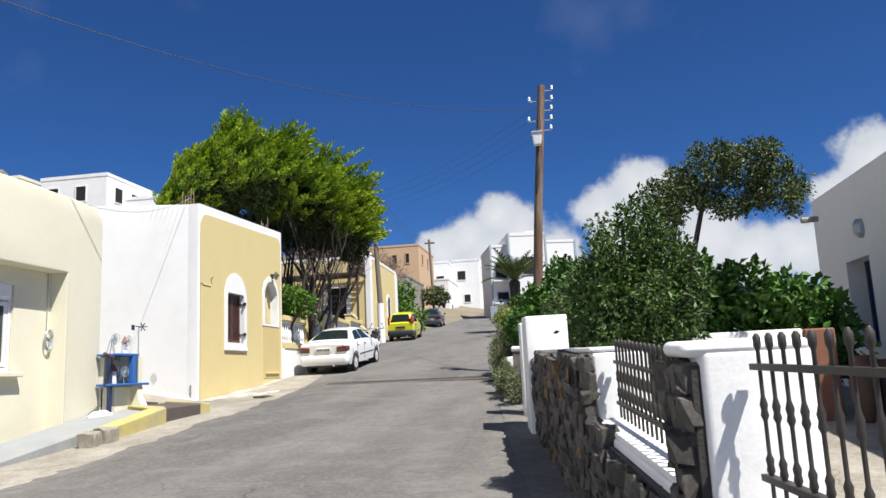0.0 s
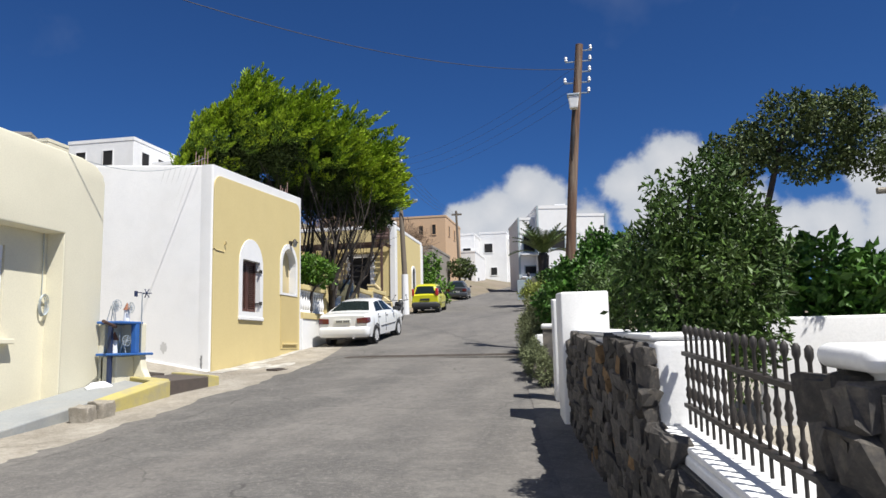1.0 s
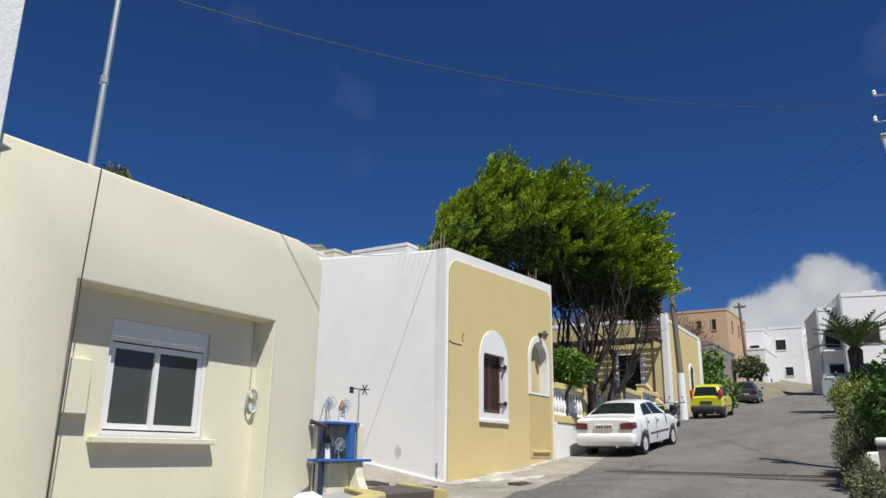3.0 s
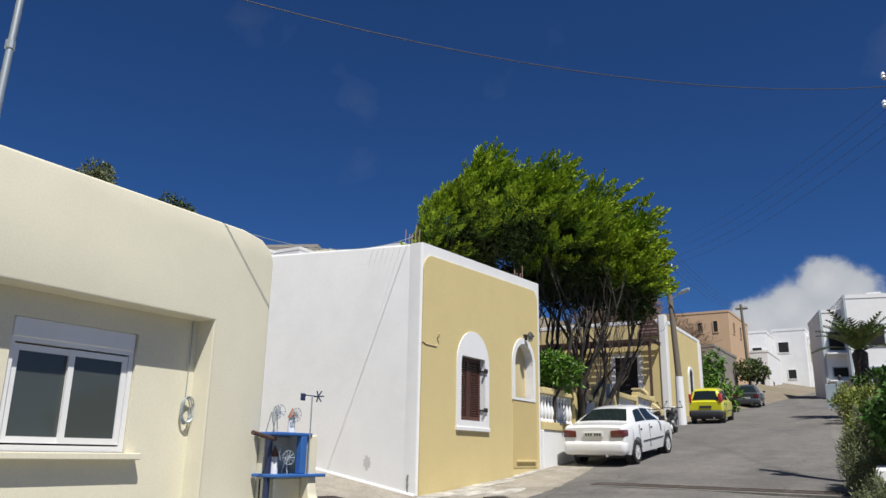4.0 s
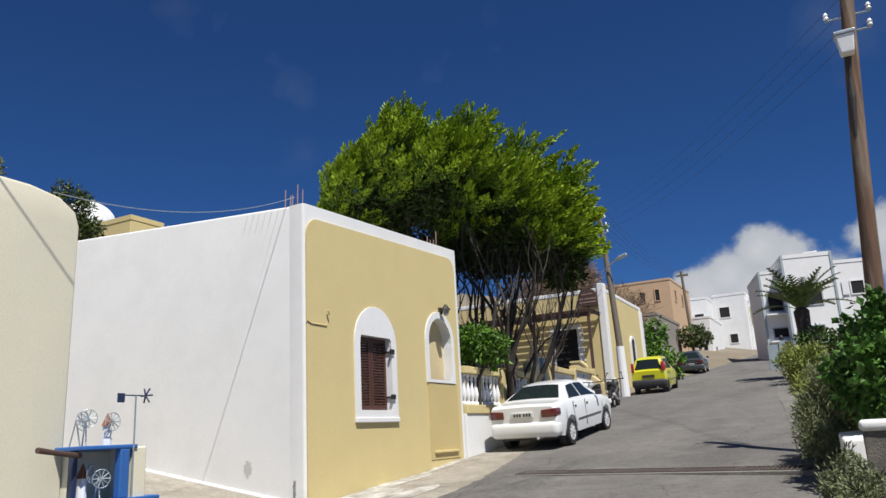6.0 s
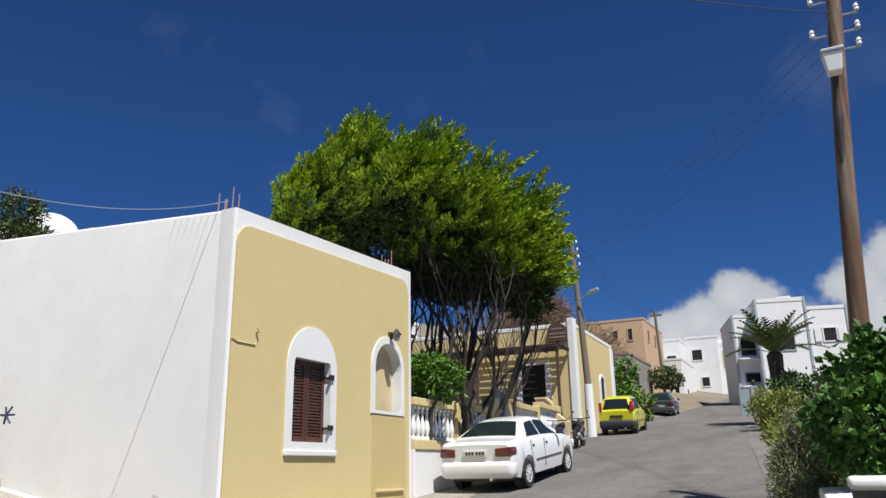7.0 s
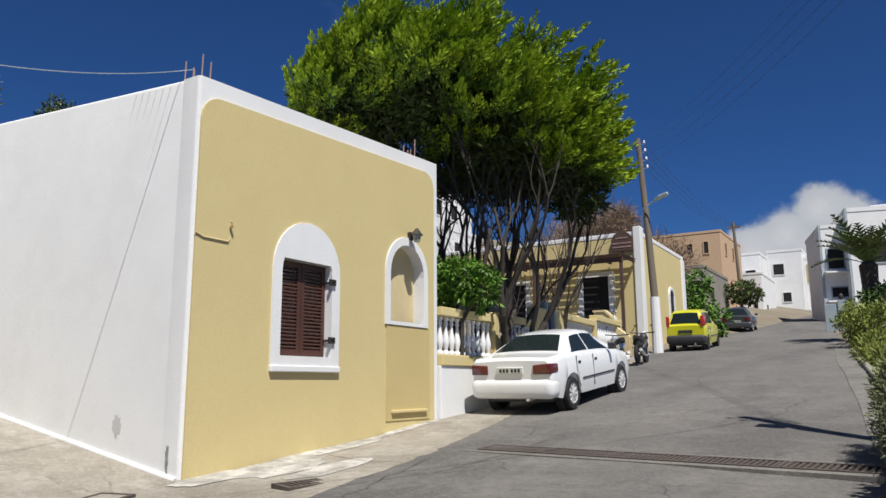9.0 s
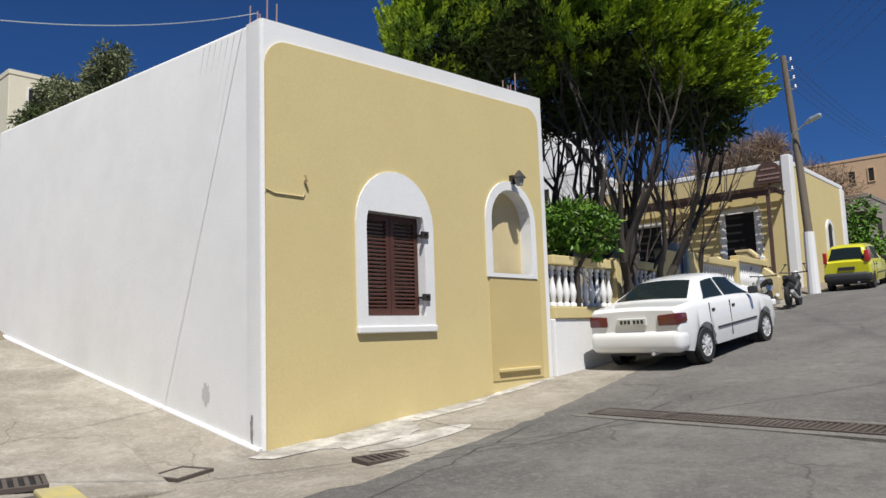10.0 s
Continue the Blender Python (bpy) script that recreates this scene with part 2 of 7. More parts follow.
DARK = mat("dark_interior", (0.012, 0.012, 0.013), 0.9)
PVC = mat("white_plastic", (0.78, 0.78, 0.77), 0.4, None, 4, 0.2, 0, 0)
GLASS = glass("window_glass", (0.10, 0.115, 0.11))
CARGLASS = glass("car_glass", (0.02, 0.03, 0.03), 0.02)
BLUE = mat("blue_paint", (0.035, 0.14, 0.42), 0.5, (0.03, 0.11, 0.34), 4, 0.5, 40, 0.2)
NAVY = mat("navy_paint", (0.02, 0.035, 0.09), 0.5, (0.015, 0.025, 0.07), 4, 0.5)
PALEBLUE = mat("pale_blue_paint", (0.34, 0.41, 0.44), 0.85, (0.28, 0.35, 0.38), 1.5, 0.6, 40, 0.3, dirt=(0.5, 0.5, 0.46), dirt_scale=1.0, dirt_amount=0.5)
YELLOWLINE = mat("yellow_road_paint", (0.50, 0.42, 0.13), 0.9, (0.38, 0.33, 0.15), 5, 0.7, 60, 0.5, dirt=(0.3, 0.28, 0.22), dirt_scale=3, dirt_amount=0.7)
RAMP = mat("blue_grey_concrete", (0.30, 0.315, 0.315), 0.9, (0.24, 0.25, 0.245), 1.5, 0.7, 30, 0.4, dirt=(0.36, 0.35, 0.31), dirt_scale=1.0, dirt_amount=0.6)
PINK = mat("pinkish_band", (0.34, 0.22, 0.19), 0.9, (0.27, 0.18, 0.16), 4, 0.5, 40, 0.4)
BRICKM = mat("red_brick", (0.27, 0.12, 0.07), 0.95, (0.19, 0.09, 0.06), 8, 0.7, 60, 0.6, vary=0.3)
TERRACOTTA = mat("dark_terracotta", (0.10, 0.055, 0.04), 0.8, (0.06, 0.035, 0.03), 5, 0.6)
# ---- mesh tools ----
def part(name, bm, material, parent=None, label="", smooth=None):
    """Links a bmesh as one mesh object, under a thing or a part where one is given."""
    me = bpy.data.meshes.new(name)
    bm.normal_update()
    bm.to_mesh(me)
    bm.free()
    for m in material if isinstance(material, (list, tuple)) else [material]:
        me.materials.append(m)
    if smooth is not None:
        me.shade_smooth()
        me.set_sharp_from_angle(angle=radians(smooth))
    ob = new(name, me)
    ob.parent = parent
    if label:
        ob["label"] = label
    return ob


def raw(name, verts, faces, material, parent=None, label="", smooth=None):
    me = bpy.data.meshes.new(name)
    me.from_pydata([tuple(map(float, v)) for v in verts], [], [tuple(map(int, f)) for f in faces])
    me.update()
    me.materials.append(material)
    if smooth is not None:
        me.shade_smooth()
        me.set_sharp_from_angle(angle=radians(smooth))
    ob = new(name, me)
    ob.parent = parent
    if label:
        ob["label"] = label
    return ob


def thing(name, label, category, at=(0, 0, 0), group="", kind="", turn=0):
    ob = new(name)
    ob.empty_display_size = 0.1
    ob.matrix_basis = pose(*at, 0, 0, turn)
    return tagged(ob, label, category, group, kind)


def setting(ob, label, category):
    return tagged(ob, label, category, "", "structure")


def hexa(bm, c):
    """A solid from eight corners: four below, four above, both anticlockwise."""
    v = [bm.verts.new(p) for p in c]
    for f in ((3, 2, 1, 0), (4, 5, 6, 7), (0, 1, 5, 4), (1, 2, 6, 5), (2, 3, 7, 6), (3, 0, 4, 7)):
        bm.faces.new([v[k] for k in f])
    return v


def box(bm, x0, x1, y0, y1, z0, z1):
    return hexa(bm, [(x0, y0, z0), (x1, y0, z0), (x1, y1, z0), (x0, y1, z0), (x0, y0, z1), (x1, y0, z1), (x1, y1, z1), (x0, y1, z1)])


def soft(bm, width=0.01, segments=2):
    bmesh.ops.bevel(bm, geom=list(bm.edges), offset=width, segments=segments, profile=0.5, affect="EDGES", clamp_overlap=True)
    return bm


def boxed(name, dims, material, parent=None, bevel=0.0, label="", segments=2):
    bm = bmesh.new()
    box(bm, *dims)
    if bevel:
        soft(bm, bevel, segments)
    return part(name, bm, material, parent, label)


def tube(bm, points, radii, sides=8, cap=True):
    """A round limb or pipe through the points, with a radius at each."""
    points = [Vector(p) for p in points]
    if isinstance(radii, (int, float)):
        radii = [radii] * len(points)
    rings = []
    for k, p in enumerate(points):
        d = (points[min(k + 1, len(points) - 1)] - points[max(k - 1, 0)]).normalized()
        a = d.cross(Vector((0.31, 0.2, 0.93)) if abs(d.z) < 0.9 else Vector((1, 0.1, 0))).normalized()
        b = d.cross(a)
        rings.append([bm.verts.new(p + (a * math.cos(t) + b * math.sin(t)) * radii[k]) for t in (2 * math.pi * i / sides for i in range(sides))])
    for r0, r1 in zip(rings, rings[1:]):
        for i in range(sides):
            bm.faces.new((r0[i], r1[i], r1[(i + 1) % sides], r0[(i + 1) % sides]))
    if cap:
        bm.faces.new(rings[0])
        bm.faces.new(rings[-1][::-1])
    return bm


def lathe(bm, profile, sides=12, at=(0, 0, 0), cap=True):
    """A turned solid: profile of (radius, height)."""
    rings = [[bm.verts.new((at[0] + r * math.cos(2 * math.pi * i / sides), at[1] + r * math.sin(2 * math.pi * i / sides), at[2] + z)) for i in range(sides)] for r, z in profile]
    for r0, r1 in zip(rings, rings[1:]):
        for i in range(sides):
            bm.faces.new((r0[i], r0[(i + 1) % sides], r1[(i + 1) % sides], r1[i]))
    if cap:
        bm.faces.new(rings[0][::-1])
        bm.faces.new(rings[-1])
    return bm


def slab(bm, outline, axis, lo, hi):
    """A flat outline pushed out along an axis. axis x: outline is (y, z); y: (x, z); z: (x, y)."""
    def at(u, v, w):
        return {"x": (w, u, v), "y": (u, w, v), "z": (u, v, w)}[axis]
    a = [bm.verts.new(at(u, v, lo)) for u, v in outline]
    b = [bm.verts.new(at(u, v, hi)) for u, v in outline]
    n = len(a)
    bm.faces.new(a)
    bm.faces.new(b[::-1])
    for i in range(n):
        bm.faces.new((a[i], b[i], b[(i + 1) % n], a[(i + 1) % n]))
    bmesh.ops.recalc_face_normals(bm, faces=bm.faces)
    return bm


def band(bm, outer, inner, axis, lo, hi):
    """A frame between two outlines with as many points each, pushed out along an axis."""
    def at(u, v, w):
        return {"x": (w, u, v), "y": (u, w, v), "z": (u, v, w)}[axis]
    n = len(outer)
    o0, i0, o1, i1 = ([bm.verts.new(at(u, v, w)) for u, v in ring] for ring, w in ((outer, lo), (inner, lo), (outer, hi), (inner, hi)))
    for k in range(n):
        j = (k + 1) % n
        for f in ((o0[k], o0[j], i0[j], i0[k]), (o1[k], i1[k], i1[j], o1[j]), (o0[k], o1[k], o1[j], o0[j]), (i0[k], i0[j], i1[j], i1[k])):
            bm.faces.new(f)
    bmesh.ops.recalc_face_normals(bm, faces=bm.faces)
    return bm


def arched(u0, u1, v0, v1, n=14, rise=None):
    """The outline of an opening with a round head."""
    r = (u1 - u0) / 2
    rise = r if rise is None else rise
    c = (u0 + u1) / 2
    return [(u0, v0), (u1, v0)] + [(c + r * math.cos(math.pi * k / n), v1 - rise + rise * math.sin(math.pi * k / n)) for k in range(n + 1)]


def foliage(name, lumps, count, size, material, parent=None, seed=1, droop=0.3, aspect=0.5, shell=0.55, label="", fold=0.12):
    """A crown of many small folded leaves, scattered through lumps of (x, y, z, rx, ry, rz)."""
    rng = np.random.default_rng(seed)
    lumps = np.array(lumps, float)
    vol = lumps[:, 3] * lumps[:, 4] * lumps[:, 5]
    which = rng.choice(len(lumps), count, p=vol ** 0.75 / (vol ** 0.75).sum())
    d = rng.normal(size=(count, 3))
    d /= np.linalg.norm(d, axis=1)[:, None]
    rad = shell + (1 - shell) * rng.random(count) ** 0.6
    rad *= 1 + 0.16 * rng.normal(size=count)
    c = lumps[which, :3] + d * rad[:, None] * lumps[which, 3:]
    out = d * 0.8 + rng.normal(size=(count, 3)) * 0.7
    out[:, 2] += 0.25 - droop
    out /= np.linalg.norm(out, axis=1)[:, None]
    side = np.cross(out, rng.normal(size=(count, 3)))
    side /= np.linalg.norm(side, axis=1)[:, None]
    up = np.cross(side, out)
    s = size * rng.uniform(0.6, 1.35, count)[:, None]
    v = np.stack([c, c + out * s * 0.5 + side * s * aspect * 0.5 + up * s * fold, c + out * s - up * s * 0.1, c + out * s * 0.5 - side * s * aspect * 0.5 + up * s * fold], 1)
    base = np.arange(count)[:, None] * 4
    f = np.concatenate([base + [0, 1, 2], base + [0, 2, 3]])
    return raw(name, v.reshape(-1, 3), f, material, parent, label)


def limbs(bm, start, lead, length, radius, depth, rng, spread=0.55, lift=0.15, bits=3):
    """Branches that fork as they thin."""
    p, d = Vector(start), Vector(lead).normalized()
    pts, rad = [p.copy()], [radius]
    for k in range(bits):
        d = (d + Vector(rng.normal(0, 0.16, 3)) + Vector((0, 0, lift * 0.3))).normalized()
        p = p + d * length / bits
        pts.append(p.copy())
        rad.append(radius * (1 - 0.4 * (k + 1) / bits))
    tube(bm, pts, rad, 7 if depth > 1 else 5)
    if depth:
        for k in range(2 + int(rng.random() < 0.5)):
            a = Vector(rng.normal(0, spread, 3)) + d + Vector((0, 0, lift))
            limbs(bm, pts[-1 if k < 2 else -2], a, length * rng.uniform(0.6, 0.85), rad[-1] * 0.85, depth - 1, rng, spread, lift, bits)


KNOTS_Y = (-60, 0, 10, 16, 20, 24.5, 26.9, 41, 66, 100, 140, 240)
KNOTS_Z = (-3.0, 0.0, 0.66, 1.14, 1.44, 1.855, 2.15, 3.5, 5.9, 9.4, 13.5, 17.0)


def rz(y):
    """Height of the street along its length."""
    return float(np.interp(y, KNOTS_Y, KNOTS_Z))


def wall_x(y):
    """Street face of the stone garden wall."""
    return 0.89 - 0.126 * y


def gz(x, y):
    """Height of the ground: the street's slope, the lane and the hill beside it, the fall to the sea."""
    z = rz(min(y, 160))
    if x < -10:
        z += 0.20 * (-10 - x) * (1 if x > -16 else 0) + (1.2 + 0.31 * (-16 - x) if x <= -16 else 0)
        z = min(z, rz(min(y, 160)) + 45)
    if x > 12:
        z -= 0.16 * (x - 12)
    if y > 160:
        z -= 0.05 * (y - 160)
    if x < -62:
        z -= 0.45 * (-62 - x)
    return max(z, -60.0)
# ---- ground, street ----
def graded(lo, hi, fine_lo, fine_hi, step, grow=1.35):
    vals = list(np.arange(fine_lo, fine_hi + 1e-6, step))
    for sign, start, stop in ((-1, fine_lo, lo), (1, fine_hi, hi)):
        s, v = step, start
        while sign * (stop - v) > 0:
            s *= grow
            v += sign * s
            vals.append(v)
    return sorted(vals)


def sheet(name, xs, ys, lift, material):
    verts = [(x, y, gz(x, y) + lift) for y in ys for x in xs]
    n = len(xs)
    faces = [(j * n + i, j * n + i + 1, (j + 1) * n + i + 1, (j + 1) * n + i) for j in range(len(ys) - 1) for i in range(n - 1)]
    return raw(name, verts, faces, material, smooth=60)


setting(sheet("ground", graded(-2500, 2500, -20, 14, 1.0), graded(-2500, 2500, -20, 80, 1.0), -0.06, DUST), "dry stony earth sloping up beside the street", "ground")

EDGE_Y = (-40, 0, 8, 13, 16, 20, 25, 30, 36, 41, 50, 66, 80, 100, 130)
EDGE_L = (-6.9, -6.9, -6.9, -6.9, -7.0, -7.4, -8.3, -8.9, -9.6, -10.6, -11.8, -14.2, -17.5, -21.0, -30.0)
EDGE_R = (5.9, 0.89, -0.12, -0.75, -1.1, -1.5, -2.0, -2.5, -3.1, -3.5, -4.3, -5.9, -7.6, -10.5, -16.0)


def strip(name, ys, left, right, across, lift, material, crown=0.0, rough=0.0):
    verts, faces = [], []
    for y in ys:
        l, r = left(y), right(y)
        for k in range(across + 1):
            t = k / across
            x = l + (r - l) * t
            z = rz(y) + lift + crown * (1 - (2 * t - 1) ** 2) + rough * noise.noise((x * 0.6, y * 0.6, 0))
            verts.append((x, y, z))
    n = across + 1
    for j in range(len(ys) - 1):
        for i in range(across):
            faces.append((j * n + i, j * n + i + 1, (j + 1) * n + i + 1, (j + 1) * n + i))
    return raw(name, verts, faces, material, smooth=60)


def road_z(x, y):
    """Top of the street: slope, crown and small unevenness."""
    t = (x - edge_l(y)) / (edge_r(y) - edge_l(y))
    return rz(y) - 0.006 + 0.03 * (1 - (2 * t - 1) ** 2) + 0.02 * noise.noise((x * 0.6, y * 0.6, 0))


ys_road = list(np.arange(-30, 60, 0.5)) + list(np.arange(60, 131, 2.0))
edge_l = lambda y: float(np.interp(y, EDGE_Y, EDGE_L))
edge_r = lambda y: float(np.interp(y, EDGE_Y, EDGE_R))
setting(strip("road", ys_road, edge_l, edge_r, 14, -0.006, ASPHALT, 0.03, 0.02), "worn grey asphalt street climbing a slope", "road")
# the worn concrete edge before the houses, ragged towards the asphalt
setting(strip("pavement", list(np.arange(-8, 44, 0.25)), lambda y: -9.1 if y < 23 else -9.3 - 0.1 * (y - 23),
              lambda y: edge_l(y) + 0.35 + 0.4 * noise.noise((0.3, y * 0.55, 4)) + 0.15 * noise.noise((0.3, y * 2.3, 9)), 6, 0.0, CONCRETE, 0.0, 0.02),
        "cracked pale concrete verge along the house fronts", "pavement")
setting(strip("gutter", list(np.arange(-8, 45, 0.25)), lambda y: edge_r(y) - 0.38 + 0.05 * noise.noise((3, y * 0.25, 1)), lambda y: edge_r(y) + 0.08, 3, 0.012, GUTTER, 0.0, 0.02),
        "narrow concrete gutter along the garden wall", "pavement")


# the lane that climbs between the cream and the ochre house
def lane():
    xs, ys = np.arange(-20, -8.4, 0.4), np.linspace(12.9, 17.62, 13)
    verts = [(x, y, rz(y) + 0.004 + 0.175 * max(0, -8.9 - x) + 0.02 * noise.noise((x, y, 2))) for y in ys for x in xs]
    n = len(xs)
    faces = [(j * n + i, j * n + i + 1, (j + 1) * n + i + 1, (j + 1) * n + i) for j in range(len(ys) - 1) for i in range(n - 1)]
    return raw("lane", verts, faces, CONCRETE, smooth=60)


setting(lane(), "pale concrete lane rising between two houses", "lane")


# ---- houses on the uphill side ----
def cream_house():
    h = thing("cream_house", "cream rendered flat-roofed house with a recessed window bay", "house", (-8.65, 10.4, 0.6))
    inv = Matrix.Translation((8.65, -10.4, -0.6))

    def add(name, bm, m, parent=h, label="", smooth=None):
        bm.transform(inv)
        return part(name, bm, m, parent, label, smooth)

    bm = bmesh.new()
    slab(bm, [(7.76, -0.5), (8.9, -0.5), (8.9, 3.72), (12.12, 3.72), (12.12, -0.5), (13.1, -0.5), (13.12, 4.74), (13.06, 4.90), (12.86, 5.03), (12.5, 5.09), (7.76, 5.13)], "x", -16, -8.65)
    bmesh.ops.bevel(bm, geom=[e for e in bm.edges if abs(e.verts[0].co.x - e.verts[1].co.x) < 0.01], offset=0.03, segments=3, profile=0.5, affect="EDGES", clamp_overlap=True)
    add("front_wall", bm, CREAM, h, "cream rendered front with a recessed bay", 40)
    # back wall of the recess, with the window's opening through it
    for b in ((-9.4, -8.98, 8.9, 9.63, -0.5, 3.72), (-9.4, -8.98, 11.21, 12.12, -0.5, 3.72), (-9.4, -8.98, 9.63, 11.21, -0.5, 1.98), (-9.4, -8.98, 9.63, 11.21, 3.42, 3.72)):
        bm = bmesh.new()
        box(bm, *b)
        add("recess_wall", bm, CREAM)
    bm = bmesh.new()
    box(bm, -9.3, -8.84, 9.48, 11.34, 1.90, 1.98)
    soft(bm, 0.012)
    add("window_sill", bm, CREAM)
    w = bmesh.new()
    box(w, -9.12, -9.0, 9.65, 11.19, 3.2, 3.42)
    soft(w, 0.015)
    win = add("roller_box", w, PVC, h, "white roller shutter box")
    w = bmesh.new()
    band(w, [(9.64, 1.985), (11.2, 1.985), (11.2, 3.2), (9.64, 3.2)], [(9.70, 2.05), (11.14, 2.05), (11.14, 3.15), (9.70, 3.15)], "x", -9.12, -9.02)
    fr = add("window", w, PVC, h, "white sliding window in a plastic frame")
    for y0, y1, x in ((9.71, 10.50, -9.08), (10.36, 11.13, -9.05)):
        w = bmesh.new()
        band(w, [(y0, 2.07), (y1, 2.07), (y1, 3.13), (y0, 3.13)], [(y0 + 0.07, 2.14), (y1 - 0.07, 2.14), (y1 - 0.07, 3.06), (y0 + 0.07, 3.06)], "x", x - 0.02, x + 0.02)
        add("sash", w, PVC, fr)
        w = bmesh.new()
        box(w, x - 0.004, x + 0.004, y0 + 0.065, y1 - 0.065, 2.135, 3.065)
        add("pane", w, GLASS, fr)
    w = bmesh.new()
    box(w, -9.9, -9.75, 9.6, 11.4, 1.8, 3.5)
    add("dark_room", w, DARK, fr)
    w = bmesh.new()
    box(w, -9.06, -8.86, 8.93, 9.36, 2.22, 2.86)
    soft(w, 0.012)
    add("meter_box", w, CREAM, h, "cream painted meter box")
    return h


cream_house()


def roughcast_house():
    h = thing("roughcast_house", "tall white roughcast house with a pinkish stone band", "house", (-8.5, 4, 0.2))
    inv = Matrix.Translation((8.5, -4, -0.2))
    for name, dims, m in (("wall", (-17, -8.5, -9, 7.74, -1, 3.62), ROUGHCAST), ("upper_wall", (-17, -8.52, -9, 7.72, 3.62, 12.5), ROUGHCAST), ("string_course", (-8.6, -8.40, -9, 7.80, 3.58, 3.70), PINK)):
        bm = bmesh.new()
        box(bm, *dims)
        soft(bm, 0.015)
        bm.transform(inv)
        part(name, bm, m, h)
    return h


roughcast_house()

# ---- the ochre house ----
OX, OY0, OY1 = -8.87, 17.45, 23.02


def ochre_top(y):
    return 6.17 + (6.40 - 6.17) * (y - OY0) / (OY1 - OY0)


def ochre_house():
    h = thing("ochre_house", "flat-roofed ochre house with white trim and whitewashed side wall", "house", (OX, OY0, 1.5))
    inv = Matrix.Translation((-OX, -OY0, -1.5))

    def add(name, bm, m, parent=h, label="", smooth=None):
        bm.transform(inv)
        return part(name, bm, m, parent, label, smooth)

    x = OX
    # body: the street wall is built round its openings; behind it stands the solid house
    bm = bmesh.new()
    hexa(bm, [(-18, OY0 - 0.02, 0.6), (x - 0.02, OY0, 0.6), (x - 0.02, OY1, 0.6), (-18, OY1, 0.6),
              (-18, OY0 + 0.10, 6.75), (x - 0.30, OY0, ochre_top(OY0)), (x - 0.30, OY1 - 0.03, ochre_top(OY1)), (-18, OY1, 6.9)])
    for v in bm.verts:
        if v.co.x > -10 and v.co.z < 1:
            v.co.x = x - 0.30
    bmesh.ops.bevel(bm, geom=[e for e in bm.edges if min(e.verts[0].co.z, e.verts[1].co.z) > 5 and abs(e.verts[0].co.x - e.verts[1].co.x) > 1], offset=0.05, segments=3, profile=0.5, affect="EDGES", clamp_overlap=True)
    add("side_wall", bm, WHITEWASH, h, "whitewashed side wall", 40)
    # street wall, white, with the window and niche openings
    bm = bmesh.new()
    yw0, yw1, zw0, zw1 = 18.97, 20.02, 2.72, 4.06
    yn0, yn1, zn0, zn1 = 21.50, 22.50, 3.34, 4.66
    for a, b, c, d in ((OY0, yw0, 0.6, None), (yw0, yw1, 0.6, zw0), (yw0, yw1, zw1, None), (yw1, yn0, 0.6, None), (yn0, yn1, 0.6, zn0), (yn0, yn1, zn1, None), (yn1, OY1, 0.6, None)):
        t0, t1 = (ochre_top(a), ochre_top(b)) if d is None else (d, d)
        hexa(bm, [(x - 0.3, a, c), (x, a, c), (x, b, c), (x - 0.3, b, c), (x - 0.3, a, t0), (x, a, t0), (x, b, t1), (x - 0.3, b, t1)])
    bmesh.ops.remove_doubles(bm, verts=bm.verts, dist=0.001)
    corner = [e for e in bm.edges if all(abs(v.co.x - x) < 0.001 and abs(v.co.y - OY0) < 0.001 for v in e.verts)]
    bmesh.ops.bevel(bm, geom=corner, offset=0.05, segments=4, profile=0.5, affect="EDGES", clamp_overlap=True)
    add("street_wall", bm, WHITEWASH, h, "", 50)
    # ochre coat, with rounded upper corners, cut round the openings
    lo, hi = x + 0.004, x + 0.03

    def top(y):
        t = ochre_top(y) - 0.24
        for edge, s in ((OY0 + 0.04, 1), (OY1 - 0.15, -1)):
            dist = (y - edge) * s
            if dist < 0.3:
                t -= 0.3 - math.sqrt(max(0, 0.09 - (0.3 - max(dist, 0)) ** 2))
        return t

    bm = bmesh.new()
    cols = sorted(set([OY0 + 0.04 + 0.3 * (k / 6) ** 1.6 for k in range(7)] + [OY1 - 0.15 - 0.3 * (k / 6) ** 1.6 for k in range(7)] + [yw0 - 0.15, yw1 + 0.15, yn0 - 0.11, yn1 + 0.11]))
    for a, b in zip(cols, cols[1:]):
        mid = (a + b) / 2
        spans = [(0.7, None)]
        if yw0 - 0.15 <= mid <= yw1 + 0.15:
            spans = [(0.7, 2.55), (4.45, None)]
        if yn0 - 0.11 <= mid <= yn1 + 0.11:
            spans = [(0.7, 3.30), (4.74, None)]
        for s0, s1 in spans:
            e0, e1 = (top(a), top(b)) if s1 is None else (s1, s1)
            hexa(bm, [(lo, a, s0), (hi, a, s0), (hi, b, s0), (lo, b, s0), (lo, a, e0), (hi, a, e0), (hi, b, e1), (lo, b, e1)])
    bmesh.ops.remove_doubles(bm, verts=bm.verts, dist=0.001)
    add("ochre_coat", bm, OCHRE, h, "ochre coat of render with rounded corners")
